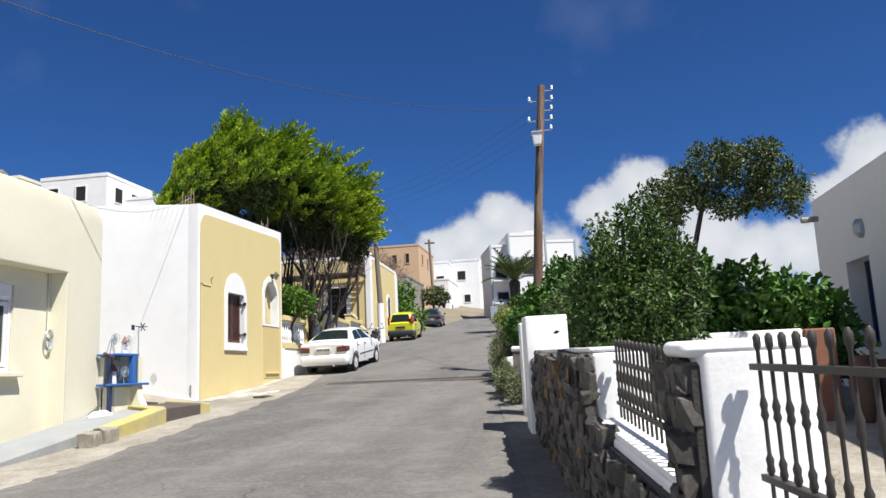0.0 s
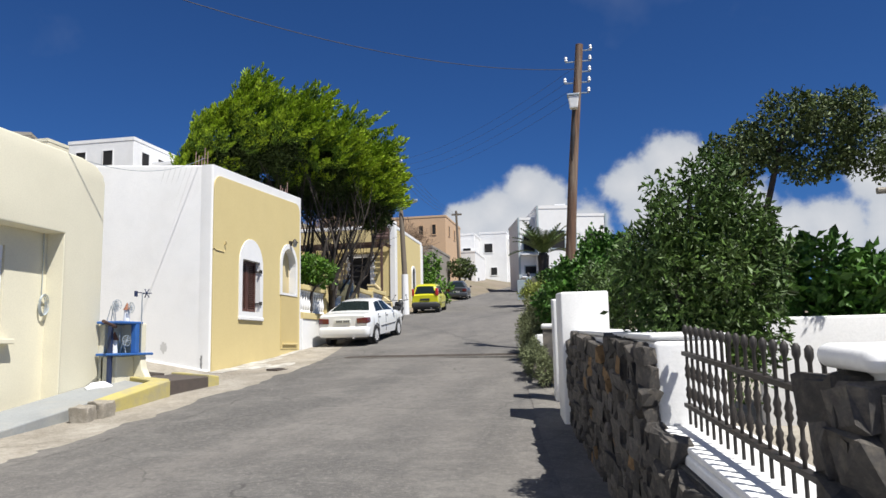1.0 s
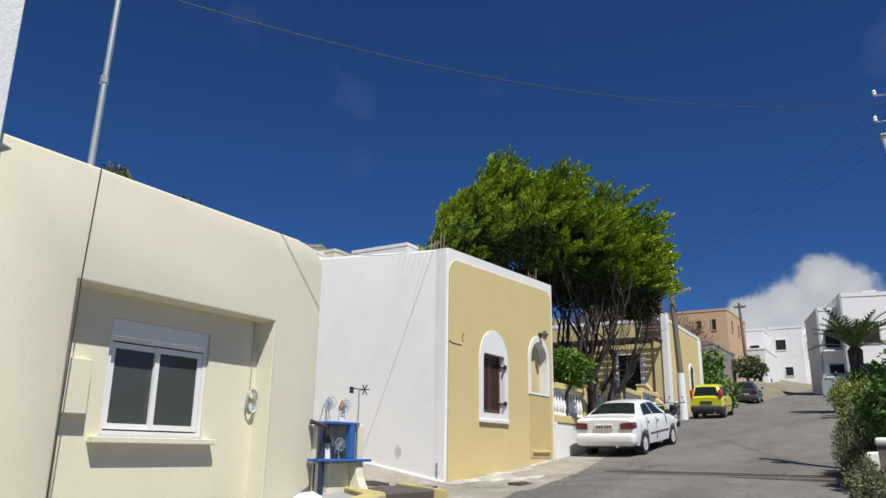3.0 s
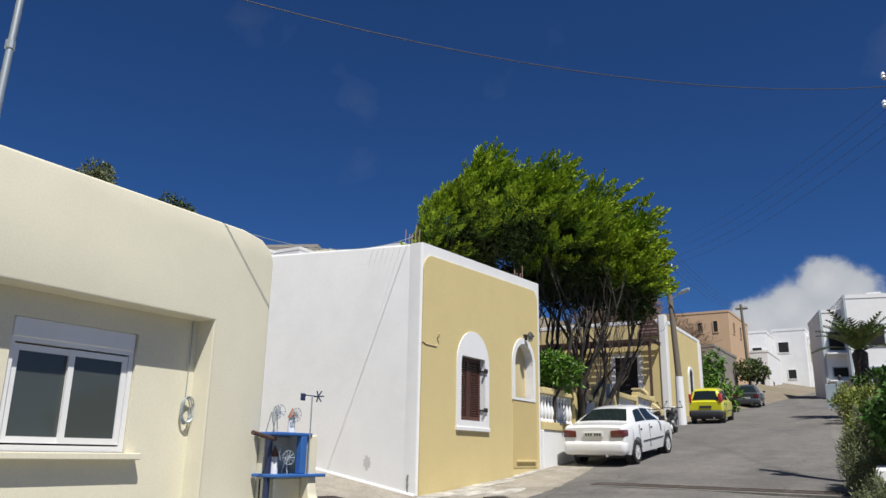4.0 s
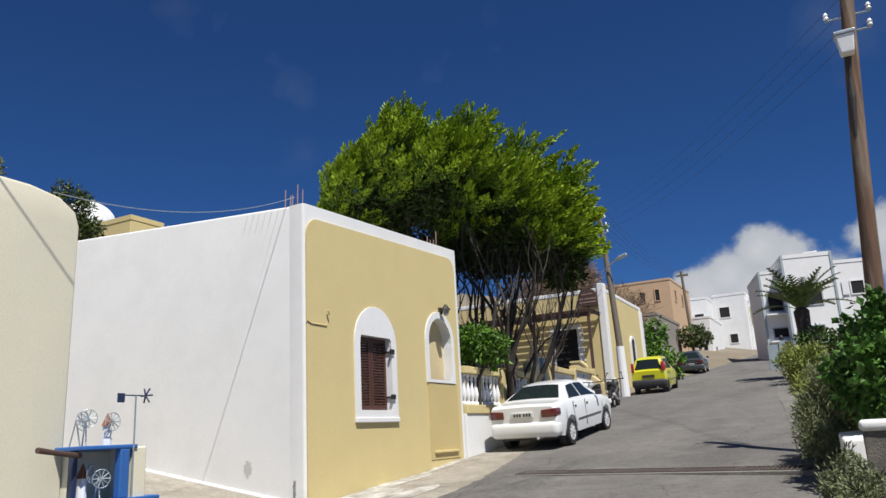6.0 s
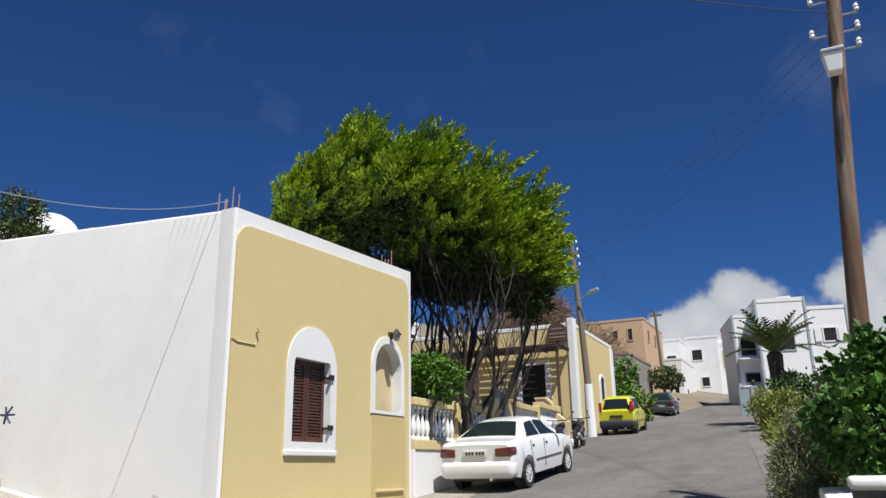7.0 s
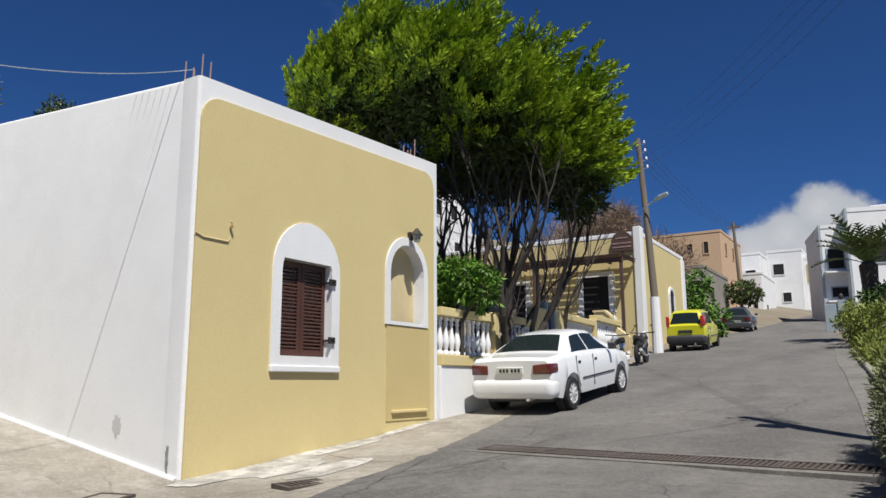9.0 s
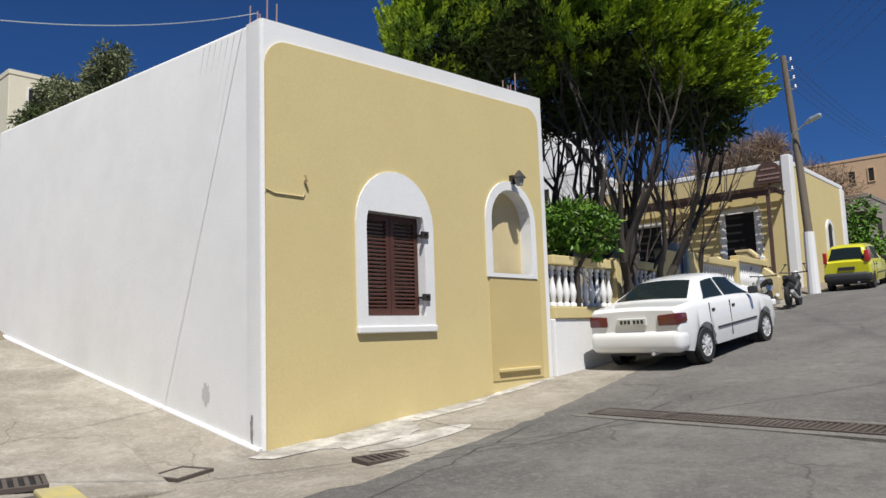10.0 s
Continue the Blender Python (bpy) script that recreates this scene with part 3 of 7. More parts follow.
    # spandrels that close the coat round the arched heads
    for u0, u1, spring, crown, top_z in ((yw0 - 0.15, yw1 + 0.15, 3.92, 4.60, 4.446), (yn0 - 0.11, yn1 + 0.11, 4.19, 4.80, 4.736)):
        c, r = (u0 + u1) / 2, (u1 - u0) / 2
        for s in (-1, 1):
            bm = bmesh.new()
            arc = [(c + s * r * math.cos(math.radians(t)), spring + (crown - spring) * math.sin(math.radians(t))) for t in range(0, 61, 10)]
            arc = [p for p in arc if p[1] < top_z] 
            slab(bm, arc + [(arc[-1][0], top_z + 0.004), (c + s * (r + 0.002), top_z + 0.004)], "x", lo, hi)
            add("ochre_spandrel", bm, OCHRE)
    # window: arched surround, shutters with slats
    win = add("window", band_surround(arched(18.80, 20.20, 2.50, 4.62), arched(18.97, 20.02, 2.72, 4.40), x + 0.005, x + 0.055), WHITEWASH, h, "white arched window surround")
    bm = bmesh.new()
    slab(bm, [(18.9, 4.06), (20.1, 4.06)] + [(19.495 + 0.58 * math.cos(math.pi * k / 14), 3.95 + 0.58 * math.sin(math.pi * k / 14)) for k in range(1, 14)], "x", x - 0.05, x + 0.0546)
    add("arch_panel", bm, WHITEWASH, win)
    bm = bmesh.new()
    box(bm, x - 0.1, x + 0.085, 18.79, 20.21, 2.50, 2.59)
    soft(bm, 0.015)
    add("window_sill", bm, WHITEWASH, win)
    for a, b in ((18.975, 19.49), (19.50, 20.015)):
        bm = bmesh.new()
        band(bm, [(a, 2.73), (b, 2.73), (b, 4.05), (a, 4.05)], [(a + 0.07, 2.82), (b - 0.07, 2.82), (b - 0.07, 3.97), (a + 0.07, 3.97)], "x", x - 0.12, x - 0.08)
        sh = add("shutter", bm, SHUTTER, h, "closed brown louvred wooden shutter")
        n = 22
        for k in range(n):
            bm = bmesh.new()
            z = 2.84 + k * (1.13 / n)
            hexa(bm, [(x - 0.118, a + 0.07, z + 0.03), (x - 0.082, a + 0.07, z), (x - 0.082, b - 0.07, z), (x - 0.118, b - 0.07, z + 0.03),
                      (x - 0.118, a + 0.07, z + 0.042), (x - 0.082, a + 0.07, z + 0.012), (x - 0.082, b - 0.07, z + 0.012), (x - 0.118, b - 0.07, z + 0.042)])
            add("slat", bm, SHUTTER, sh)
    for z in (2.95, 3.80):
        bm = bmesh.new()
        box(bm, x - 0.08, x + 0.09, 19.99, 20.03, z, z + 0.03)
        box(bm, x + 0.06, x + 0.09, 19.94, 20.07, z - 0.03, z + 0.06)
        add("shutter_hook", bm, IRON, h, "iron shutter catch")
    # blind niche with white surround
    ni = add("niche_surround", band_surround(arched(21.37, 22.63, 3.30, 4.82), arched(21.50, 22.50, 3.36, 4.68), x + 0.005, x + 0.06), WHITEWASH, h, "white arched niche surround")
    bm = bmesh.new()
    slab(bm, arched(21.45, 22.55, 3.2, 4.72), "x", x - 0.19, x - 0.16)
    add("niche_back", bm, OCHRE_PALE, ni)
    bm = bmesh.new()
    a2 = arched(21.499, 22.501, 3.34, 4.68)
    b2 = arched(21.49, 22.51, 3.33, 4.69)
    band(bm, b2, a2, "x", x - 0.17, x + 0.01)
    add("niche_reveal", bm, WHITEWASH, ni)
    # blocked doorway below
    bm = bmesh.new()
    box(bm, hi + 0.0, hi + 0.014, 21.42, 22.70, 1.75, 3.29)
    add("blocked_doorway", bm, OCHRE_DOOR, h, "ochre blocked doorway panel")
    bm = bmesh.new()
    box(bm, hi, hi + 0.06, 21.55, 22.58, 1.87, 1.92)
    soft(bm, 0.01)
    add("step_ledge", bm, OCHRE, h)
    # lamp over the niche
    bm = bmesh.new()
    box(bm, x + 0.02, x + 0.1, 22.02, 22.1, 4.78, 4.92)
    tube(bm, [(x + 0.08, 22.06, 4.88), (x + 0.2, 22.06, 4.9)], 0.015)
    lathe(bm, [(0.03, -0.02), (0.10, -0.06), (0.11, -0.08), (0.02, 0.04)][::-1], 8, (x + 0.2, 22.06, 4.94))
    lamp = add("wall_lamp", bm, IRON, h, "small dark lantern over the niche")
    bm = bmesh.new()
    lathe(bm, [(0.05, -0.2), (0.08, -0.08)], 8, (x + 0.2, 22.06, 4.94))
    add("lamp_glass", bm, RAMP, lamp)
    # pipe stub and bracket
    bm = bmesh.new()
    tube(bm, [(x + 0.04, 17.47, 4.16), (x + 0.04, 17.6, 4.12), (x + 0.04, 18.0, 4.12), (x + 0.04, 18.02, 4.17)], 0.009)
    tube(bm, [(x + 0.02, 18.03, 4.3), (x + 0.08, 18.03, 4.32), (x + 0.08, 18.0, 4.38)], 0.02)
    add("pipe_stub", bm, OCHRE_PALE, h)
    # starter bars on the roof corners
    for cx, cy, n in ((x - 0.35, OY0 + 0.25, 5), (x - 0.3, OY1 - 0.3, 4)):
        for k in range(n):
            bm = bmesh.new()
            hgt = 0.28 + 0.3 * ((k * 7) % 5) / 5
            px, py = cx - 0.16 * (k % 2) - 0.1, cy + 0.14 * (k // 2)
            tube(bm, [(px, py, ochre_top(cy) - 0.2), (px + 0.02, py, ochre_top(cy) + hgt)], 0.010, 5)
            add("starter_bar", bm, PINK, h, "rusty starter bar")
    return h


def band_surround(outer, inner, lo, hi):
    bm = bmesh.new()
    band(bm, outer, inner, "x", lo, hi)
    return bm


ochre_house()


# ---- wear of the street ----
def road_patch(name, label, centre, rx, ry, material, seed, lift=0.006):
    """A ragged repair or smear that lies on the street."""
    rng = np.random.default_rng(seed)
    n, rings = 26, 4
    verts, faces = [], []
    rad = [1 + 0.22 * noise.noise((math.cos(2 * math.pi * k / n) * 1.3, math.sin(2 * math.pi * k / n) * 1.3, seed)) + rng.normal(0, 0.05) for k in range(n)]
    verts.append((centre[0], centre[1], 0))
    for j in range(1, rings + 1):
        for k in range(n):
            a = 2 * math.pi * k / n
            verts.append((centre[0] + rx * rad[k] * math.cos(a) * j / rings, centre[1] + ry * rad[k] * math.sin(a) * j / rings, 0))
    verts = [(x, y, max(road_z(x, y), rz(y) + 0.02 * noise.noise((x * 0.6, y * 0.6, 0)) if x < edge_l(y) + 0.8 else -9) + lift) for x, y, _ in verts]
    for k in range(n):
        faces.append((0, 1 + k, 1 + (k + 1) % n))
        for j in range(rings - 1):
            a, b = 1 + j * n, 1 + (j + 1) * n
            faces.append((a + k, b + k, b + (k + 1) % n, a + (k + 1) % n))
    return tagged(raw(name, verts, faces, material, smooth=60), label, "road patch", "street repairs", "structure")


TAR = mat("dark_tar", (0.060, 0.057, 0.055), 0.85, (0.085, 0.08, 0.076), 1.5, 0.8, 30, 0.8)
SMEAR = mat("lime_smear", (0.62, 0.60, 0.55), 0.95, (0.28, 0.26, 0.225), 3.0, 0.9, 30, 0.8, dirt=(0.2, 0.19, 0.165), dirt_scale=1.5, dirt_amount=0.7)
road_patch("lime_smear", "spilt limewash on the concrete verge", (-8.35, 18.5), 0.42, 0.8, SMEAR, 9, 0.006)
road_patch("lime_smear", "limewash run along the foot of the ochre wall", (-8.66, 19.9), 0.20, 1.3, SMEAR, 12, 0.006)
road_patch("lime_smear", "limewash crust at the corner of the ochre house", (-8.62, 17.75), 0.30, 0.55, SMEAR, 13, 0.009)
road_patch("lime_smear", "thin limewash run below the blocked doorway", (-8.74, 22.0), 0.12, 0.9, SMEAR, 14, 0.006)
road_patch("lime_smear", "pale mortar smear round the gully", (-7.65, 18.7), 0.26, 0.7, SMEAR, 10, 0.007)


def crack(points, seed, width=0.012):
    rng = np.random.default_rng(seed)
    pts = []
    for (x0, y0), (x1, y1) in zip(points, points[1:]):
        n = max(2, int(math.hypot(x1 - x0, y1 - y0) / 0.22))
        pts += [(x0 + (x1 - x0) * k / n + rng.normal(0, 0.03), y0 + (y1 - y0) * k / n + rng.normal(0, 0.03)) for k in range(n)]
    verts, faces = [], []
    for k, (x, y) in enumerate(pts):
        a, b = pts[max(0, k - 1)], pts[min(len(pts) - 1, k + 1)]
        d = math.hypot(b[0] - a[0], b[1] - a[1]) or 1
        nx, ny = -(b[1] - a[1]) / d, (b[0] - a[0]) / d
        w = width * rng.uniform(0.4, 1.3)
        for s in (-1, 1):
            px, py = x + s * nx * w, y + s * ny * w
            verts.append((px, py, max(road_z(px, py), rz(py) + 0.02 * noise.noise((px * 0.6, py * 0.6, 0)) if px < edge_l(py) + 0.8 else -9) + 0.008))
    for k in range(len(pts) - 1):
        faces.append((2 * k, 2 * k + 1, 2 * k + 3, 2 * k + 2))
    return tagged(raw("road_crack", verts, faces, TAR), "dark wandering crack in the street", "crack", "street cracks", "structure")


for k, line in enumerate((((-6.6, 6.5), (-5.9, 11.5), (-6.2, 16.0), (-6.9, 20.0)), ((-6.7, 15.8), (-4.8, 15.4), (-2.6, 15.9)), ((-7.1, 17.4), (-6.2, 18.9), (-5.7, 22.5)), ((-8.7, 19.6), (-7.6, 19.2), (-6.8, 19.4)))):
    crack(line, 90 + k, 0.006)

# white fillet at the foot of the lane wall
bm = bmesh.new()
tube(bm, [(x, 17.44, rz(17.4) + 0.008 + 0.175 * max(0, -8.9 - x)) for x in np.linspace(-18, -8.9, 20)], 0.04, 10)
setting(part("lane_fillet", bm, WHITEWASH, None, "", 60), "white rounded fillet at the wall's foot", "trim")
# ---- garden wall on the downhill side ----
def slanted(bm, y0, y1, in0, in1, z0a, z1a, z0b=None, z1b=None):
    """A block that follows the wall's line, between two insets from its street face."""
    z0b = z0a if z0b is None else z0b
    z1b = z1a if z1b is None else z1b
    c = []
    for za, zb in ((z0a, z0b), (z1a, z1b)):
        c += [(wall_x(y0) + in0, y0, za), (wall_x(y0) + in1, y0, za), (wall_x(y1) + in1, y1, zb), (wall_x(y1) + in0, y1, zb)]
    return hexa(bm, c)


def garden_wall():
    w = thing("garden_wall", "dark rubble stone garden wall with whitewashed back and piers", "wall", (wall_x(5), 5, 0.3))
    inv = w.matrix_basis.inverted()

    def add(name, bm, m, label="", smooth=None):
        bm.transform(inv)
        return part(name, bm, m, w, label, smooth)

    # cores behind the rubble face
    for y0, y1, t0, t1 in ((6.1, 10.85, 1.72, 1.84), (3.42, 6.1, 0.99, 1.17), (3.12, 3.42, 1.66, 1.67), (-6.0, 3.12, 0.75, 0.98)):
        bm = bmesh.new()
        slanted(bm, y0 + (0.03 if t0 == 1.66 else 0), y1, 0.0 if t0 == 1.66 else 0.05, 0.034 if t0 == 1.66 else 0.09, rz(y0) - 0.3, t0 - 0.05, rz(y1) - 0.3, t1 - 0.05)
        add("stone_core", bm, MORTAR)
        bm = bmesh.new()
        slanted(bm, y0 + 0.004, y1 - 0.004, 0.035 if t0 == 1.66 else 0.09, 0.46 if t0 == 1.66 else 0.52, rz(y0) - 0.3, t0 + 0.01, rz(y1) - 0.3, t1 + 0.01)
        soft(bm, 0.03, 3)
        add("white_back", bm, WHITEWASH, "whitewashed back of the wall", 40)
    bm = bmesh.new()
    slanted(bm, 6.12, 10.85, 0.07, 0.54, 1.735, 1.775, 1.855, 1.90)
    soft(bm, 0.015)
    add("coping", bm, WHITEWASH)
    bm = bmesh.new()
    slanted(bm, 3.40, 6.1, 0.10, 0.56, 0.995, 1.035, 1.175, 1.215)
    soft(bm, 0.012)
    add("sill", bm, WHITEWASH)
    bm = bmesh.new()
    slanted(bm, -6.0, 2.97, 0.08, 0.56, 0.76, 0.80, 0.985, 1.025)
    soft(bm, 0.012)
    add("sill", bm, WHITEWASH)
    bm = bmesh.new()
    slanted(bm, 3.124, 3.416, -0.04, 0.455, 1.64, 1.70, 1.65, 1.715)
    soft(bm, 0.03, 3)
    add("pier_cap", bm, WHITEWASH, "", 40)
    return w


GARDEN_WALL = garden_wall()


def gate_pier(y0, y1, in0, in1, top, label):
    bm = bmesh.new()
    slanted(bm, y0, y1, in0, in1, rz(y0) - 0.2, top - 0.03, rz(y1) - 0.2, top)
    soft(bm, 0.025, 3)
    return tagged(part("gate_pier", bm, WHITEWASH, None, "", 40), label, "gate pier")


gate_pier(10.87, 11.55, -0.06, 0.54, 2.41, "broad whitewashed gate pier at the wall's end")
gate_pier(12.62, 12.98, -0.02, 0.30, 2.42, "slim whitewashed gate pier beyond the opening")


def railing(y0, y1, z0, z1, inset, height, label, foot=0.13, head=0.16, thick=0.009):
    r = thing("railing", label, "railing", (wall_x(y0) + inset, y0, z0), "garden wall railings")
    inv = r.matrix_basis.inverted()

    def at(y, dz):
        return Vector((wall_x(y) + inset, y, z0 + (z1 - z0) * (y - y0) / (y1 - y0) + dz))

    for dz in (foot, height - head):
        bm = bmesh.new()
        a, b = at(y0, dz), at(y1, dz)
        hexa(bm, [a + Vector((-0.02, 0, -0.012)), a + Vector((0.02, 0, -0.012)), b + Vector((0.02, 0, -0.012)), b + Vector((-0.02, 0, -0.012)),
                  a + Vector((-0.02, 0, 0.012)), a + Vector((0.02, 0, 0.012)), b + Vector((0.02, 0, 0.012)), b + Vector((-0.02, 0, 0.012))])
        bm.transform(inv)
        part("rail", bm, IRON, r)
    n = int((y1 - y0) / 0.115)
    bar = None
    for k in range(n):
        y = y0 + 0.05 + k * (y1 - y0 - 0.1) / (n - 1)
        p = at(y, 0)
        if bar is None:
            bm = bmesh.new()
            k = thick
            lathe(bm, [(k, 0.02), (k, 0.17), (2 * k, 0.19), (1.6 * k, 0.21), (2 * k, 0.23), (k, 0.25), (k, height - 0.31), (2 * k, height - 0.29), (1.5 * k, height - 0.27), (2 * k, height - 0.25), (k, height - 0.22),
                       (k, height - 0.05), (1.9 * k, height - 0.03), (1.9 * k, height + 0.0), (0.7 * k, height + 0.015)], 8)
            bar = part("bar", bm, IRON, r, "", 50)
            bar.location = inv @ p
        else:
            o = new("bar", bar.data)
            o.parent = r
            o.location = inv @ p
    return r


railing(3.45, 6.06, 1.035, 1.215, 0.26, 0.60, "black wrought iron railing on a white sill")
railing(-3.5, 3.09, 0.86, 1.025, 0.22, 0.68, "black wrought iron railing on the low sill beside the pier", 0.16, 0.11, 0.0078)

# garden behind the wall
def garden_floor():
    xs, ys = np.arange(0.0, 1.01, 0.125), np.arange(-6, 14.1, 0.5)
    verts = []
    for y in ys:
        for t in xs:
            x = wall_x(y) + 0.5 + t * (4.2 - wall_x(y) - 0.5)
            verts.append((x, y, rz(y) + 0.25 + 0.06 * t))
    n = len(xs)
    faces = [(j * n + i, j * n + i + 1, (j + 1) * n + i + 1, (j + 1) * n + i) for j in range(len(ys) - 1) for i in range(n - 1)]
    return raw("garden_floor", verts, faces, CONCRETE, smooth=60)


setting(garden_floor(), "pale concrete yard behind the garden wall", "yard")


def low_garden_wall():
    w = thing("low_garden_wall", "low whitewashed wall across the yard", "wall", (2.4, 9.4, 1.0))
    bm = bmesh.new()
    box(bm, -0.9, 0.32, -0.12, 0.12, -0.3, 0.95)
    soft(bm, 0.025, 3)
    part("wall_body", bm, WHITEWASH, w, "", 40)
    bm = bmesh.new()
    box(bm, 0.325, 0.66, -0.14, 0.14, -0.3, 0.94)
    soft(bm, 0.015, 1)
    part("brick_pier", bm, BRICKM, w, "reddish brick pier")
    return w


def yard_pot(at, r, h):
    p = thing("plant_pot", "dark terracotta urn standing in the yard", "pot", at, "yard urns")
    bm = bmesh.new()
    lathe(bm, [(r * 0.55, 0), (r * 0.95, h * 0.35), (r, h * 0.6), (r * 0.6, h * 0.85), (r * 0.75, h), (r * 0.6, h), (r * 0.5, h * 0.86)], 16)
    part("urn", bm, TERRACOTTA, p, "", 50)
    return p


for px, py, pr, ph in ((3.2, 9.0, 0.15, 0.72), (3.5, 9.1, 0.14, 0.66), (3.75, 8.6, 0.16, 0.7)):
    yard_pot((px, py, rz(py) + 0.3), pr, ph)
low_garden_wall()


def garden_house():
    h = thing("garden_house", "white flat-roofed house with a deep-set blue window", "house", (4.15, 12.9, 1.0))
    inv = h.matrix_basis.inverted()

    def add(name, bm, m, parent=h, label="", smooth=None):
        bm.transform(inv)
        return part(name, bm, m, parent, label, smooth)

    y0, y1, z0, z1 = 10.9, 11.75, 1.75, 2.95
    bm = bmesh.new()
    for b in ((4.15, 4.6, y1, 12.9, -0.5, 4.12), (4.15, 4.6, 2, y0, -0.5, 4.12), (4.15, 4.6, y0, y1, -0.5, z0), (4.15, 4.6, y0, y1, z1, 4.12), (4.6, 10, 2, 12.9, -0.5, 4.12)):
        box(bm, *b)
    bmesh.ops.remove_doubles(bm, verts=bm.verts, dist=0.001)
    add("wall", bm, WHITEWASH)
    bm = bmesh.new()
    band(bm, [(y0, z0), (y1, z0), (y1, z1), (y0, z1)], [(y0 + 0.07, z0 + 0.07), (y1 - 0.07, z0 + 0.07), (y1 - 0.07, z1 - 0.07), (y0 + 0.07, z1 - 0.07)], "x", 4.40, 4.46)
    w = add("window", bm, NAVY, h, "dark blue window frame")
    bm = bmesh.new()
    box(bm, 4.42, 4.44, y0 + 0.06, y1 - 0.06, z0 + 0.06, z1 - 0.06)
    add("pane", bm, NAVY, w)
    bm = bmesh.new()
    tube(bm, [(4.18, 12.7, 3.8), (3.9, 12.7, 3.79)], 0.05, 8)
    add("roof_spout", bm, CONCRETE, h)
    bm = bmesh.new()
    lathe(bm, [(0.03, 0.0), (0.09, 0.06), (0.09, 0.18), (0.05, 0.26)], 10, (4.12, 11.0, 3.2))
    add("wall_lamp", bm, GALV, h, "round grey wall lamp")
    return h


garden_house()


# the wall beyond the gate: a rubble pier with a white cap and a low white wall
def far_pier():
    p = thing("rubble_pier", "dark rubble stone pier with a whitewashed cap", "pier", (-0.85, 16.6, rz(16.6)))
    bm = bmesh.new()
    box(bm, -0.27, 0.27, -0.27, 0.27, -0.3, 0.84)
    bmesh.ops.subdivide_edges(bm, edges=bm.edges, cuts=3, use_grid_fill=True)
    for v in bm.verts:
        v.co += Vector((noise.noise(v.co * 7), noise.noise(v.co * 7 + Vector((9, 0, 0))), 0)) * 0.04
    part("shaft", bm, STONE, p, "", 30)
    bm = bmesh.new()
    box(bm, -0.3, 0.3, -0.3, 0.3, 0.84, 0.95)
    soft(bm, 0.04, 3)
    part("cap", bm, WHITEWASH, p, "", 40)
    return p


far_pier()


def low_white_wall():
    bm = bmesh.new()
    hexa(bm, [(-1.33, 17.1, 0.9), (-1.0, 17.1, 0.9), (-1.08, 19.4, 1.0), (-1.42, 19.4, 1.0), (-1.33, 17.1, 1.93), (-1.0, 17.1, 1.95), (-1.08, 19.4, 1.99), (-1.42, 19.4, 1.97)])
    soft(bm, 0.03, 3)
    return tagged(part("low_white_wall", bm, WHITEWASH, None, "", 40), "low whitewashed wall below the fig", "wall")


low_white_wall()
for y0, y1 in ((46.5, 57.0),):
    bm = bmesh.new()
    x0, x1 = edge_r(y0) + 1.1, edge_r(y1) + 1.1
    hexa(bm, [(x0, y0, rz(y0) - 0.3), (x0 + 0.3, y0, rz(y0) - 0.3), (x1 + 0.3, y1, rz(y1) - 0.3), (x1, y1, rz(y1) - 0.3), (x0, y0, rz(y0) + 1.2), (x0 + 0.3, y0, rz(y0) + 1.2), (x1 + 0.3, y1, rz(y1) + 1.25), (x1, y1, rz(y1) + 1.25)])
    soft(bm, 0.03)
    tagged(part("verge_wall", bm, WHITEWASH), "white garden wall set back from the verge", "wall", "verge walls")
# pale kerb stones along the verge
for k in range(14):
    y = 27.5 + k * 0.8
    bm = bmesh.new()
    box(bm, -0.07, 0.07, -0.36, 0.36, -0.15, 0.12)
    soft(bm, 0.02, 1)
    ob = part("kerb", bm, CONCRETE)
    ob.matrix_basis = pose(edge_r(y) + 0.16, y, rz(y), 5, 0, 5)
    tagged(ob, "pale worn concrete kerb block", "kerb", "verge kerb")


def street_gate():
    g = thing("metal_gate", "pale blue-grey metal gate panel at the street's edge", "gate", (-4.95, 58, rz(58)))
    bm = bmesh.new()
    box(bm, -0.55, 0.1, -0.06, 0.06, -0.2, 1.45)
    soft(bm, 0.02)
    part("panel", bm, PALEBLUE, g)
    bm = bmesh.new()
    box(bm, 0.12, 0.5, -0.12, 0.12, -0.2, 1.65)
    soft(bm, 0.02)
    part("post", bm, PALEBLUE, g)
    bm = bmesh.new()
    lathe(bm, [(0.05, 1.65), (0.12, 1.75), (0.12, 1.9), (0.05, 2.0)], 10, (0.31, 0, 0))
    part("lantern", bm, IRON, g)
    return g


street_gate()
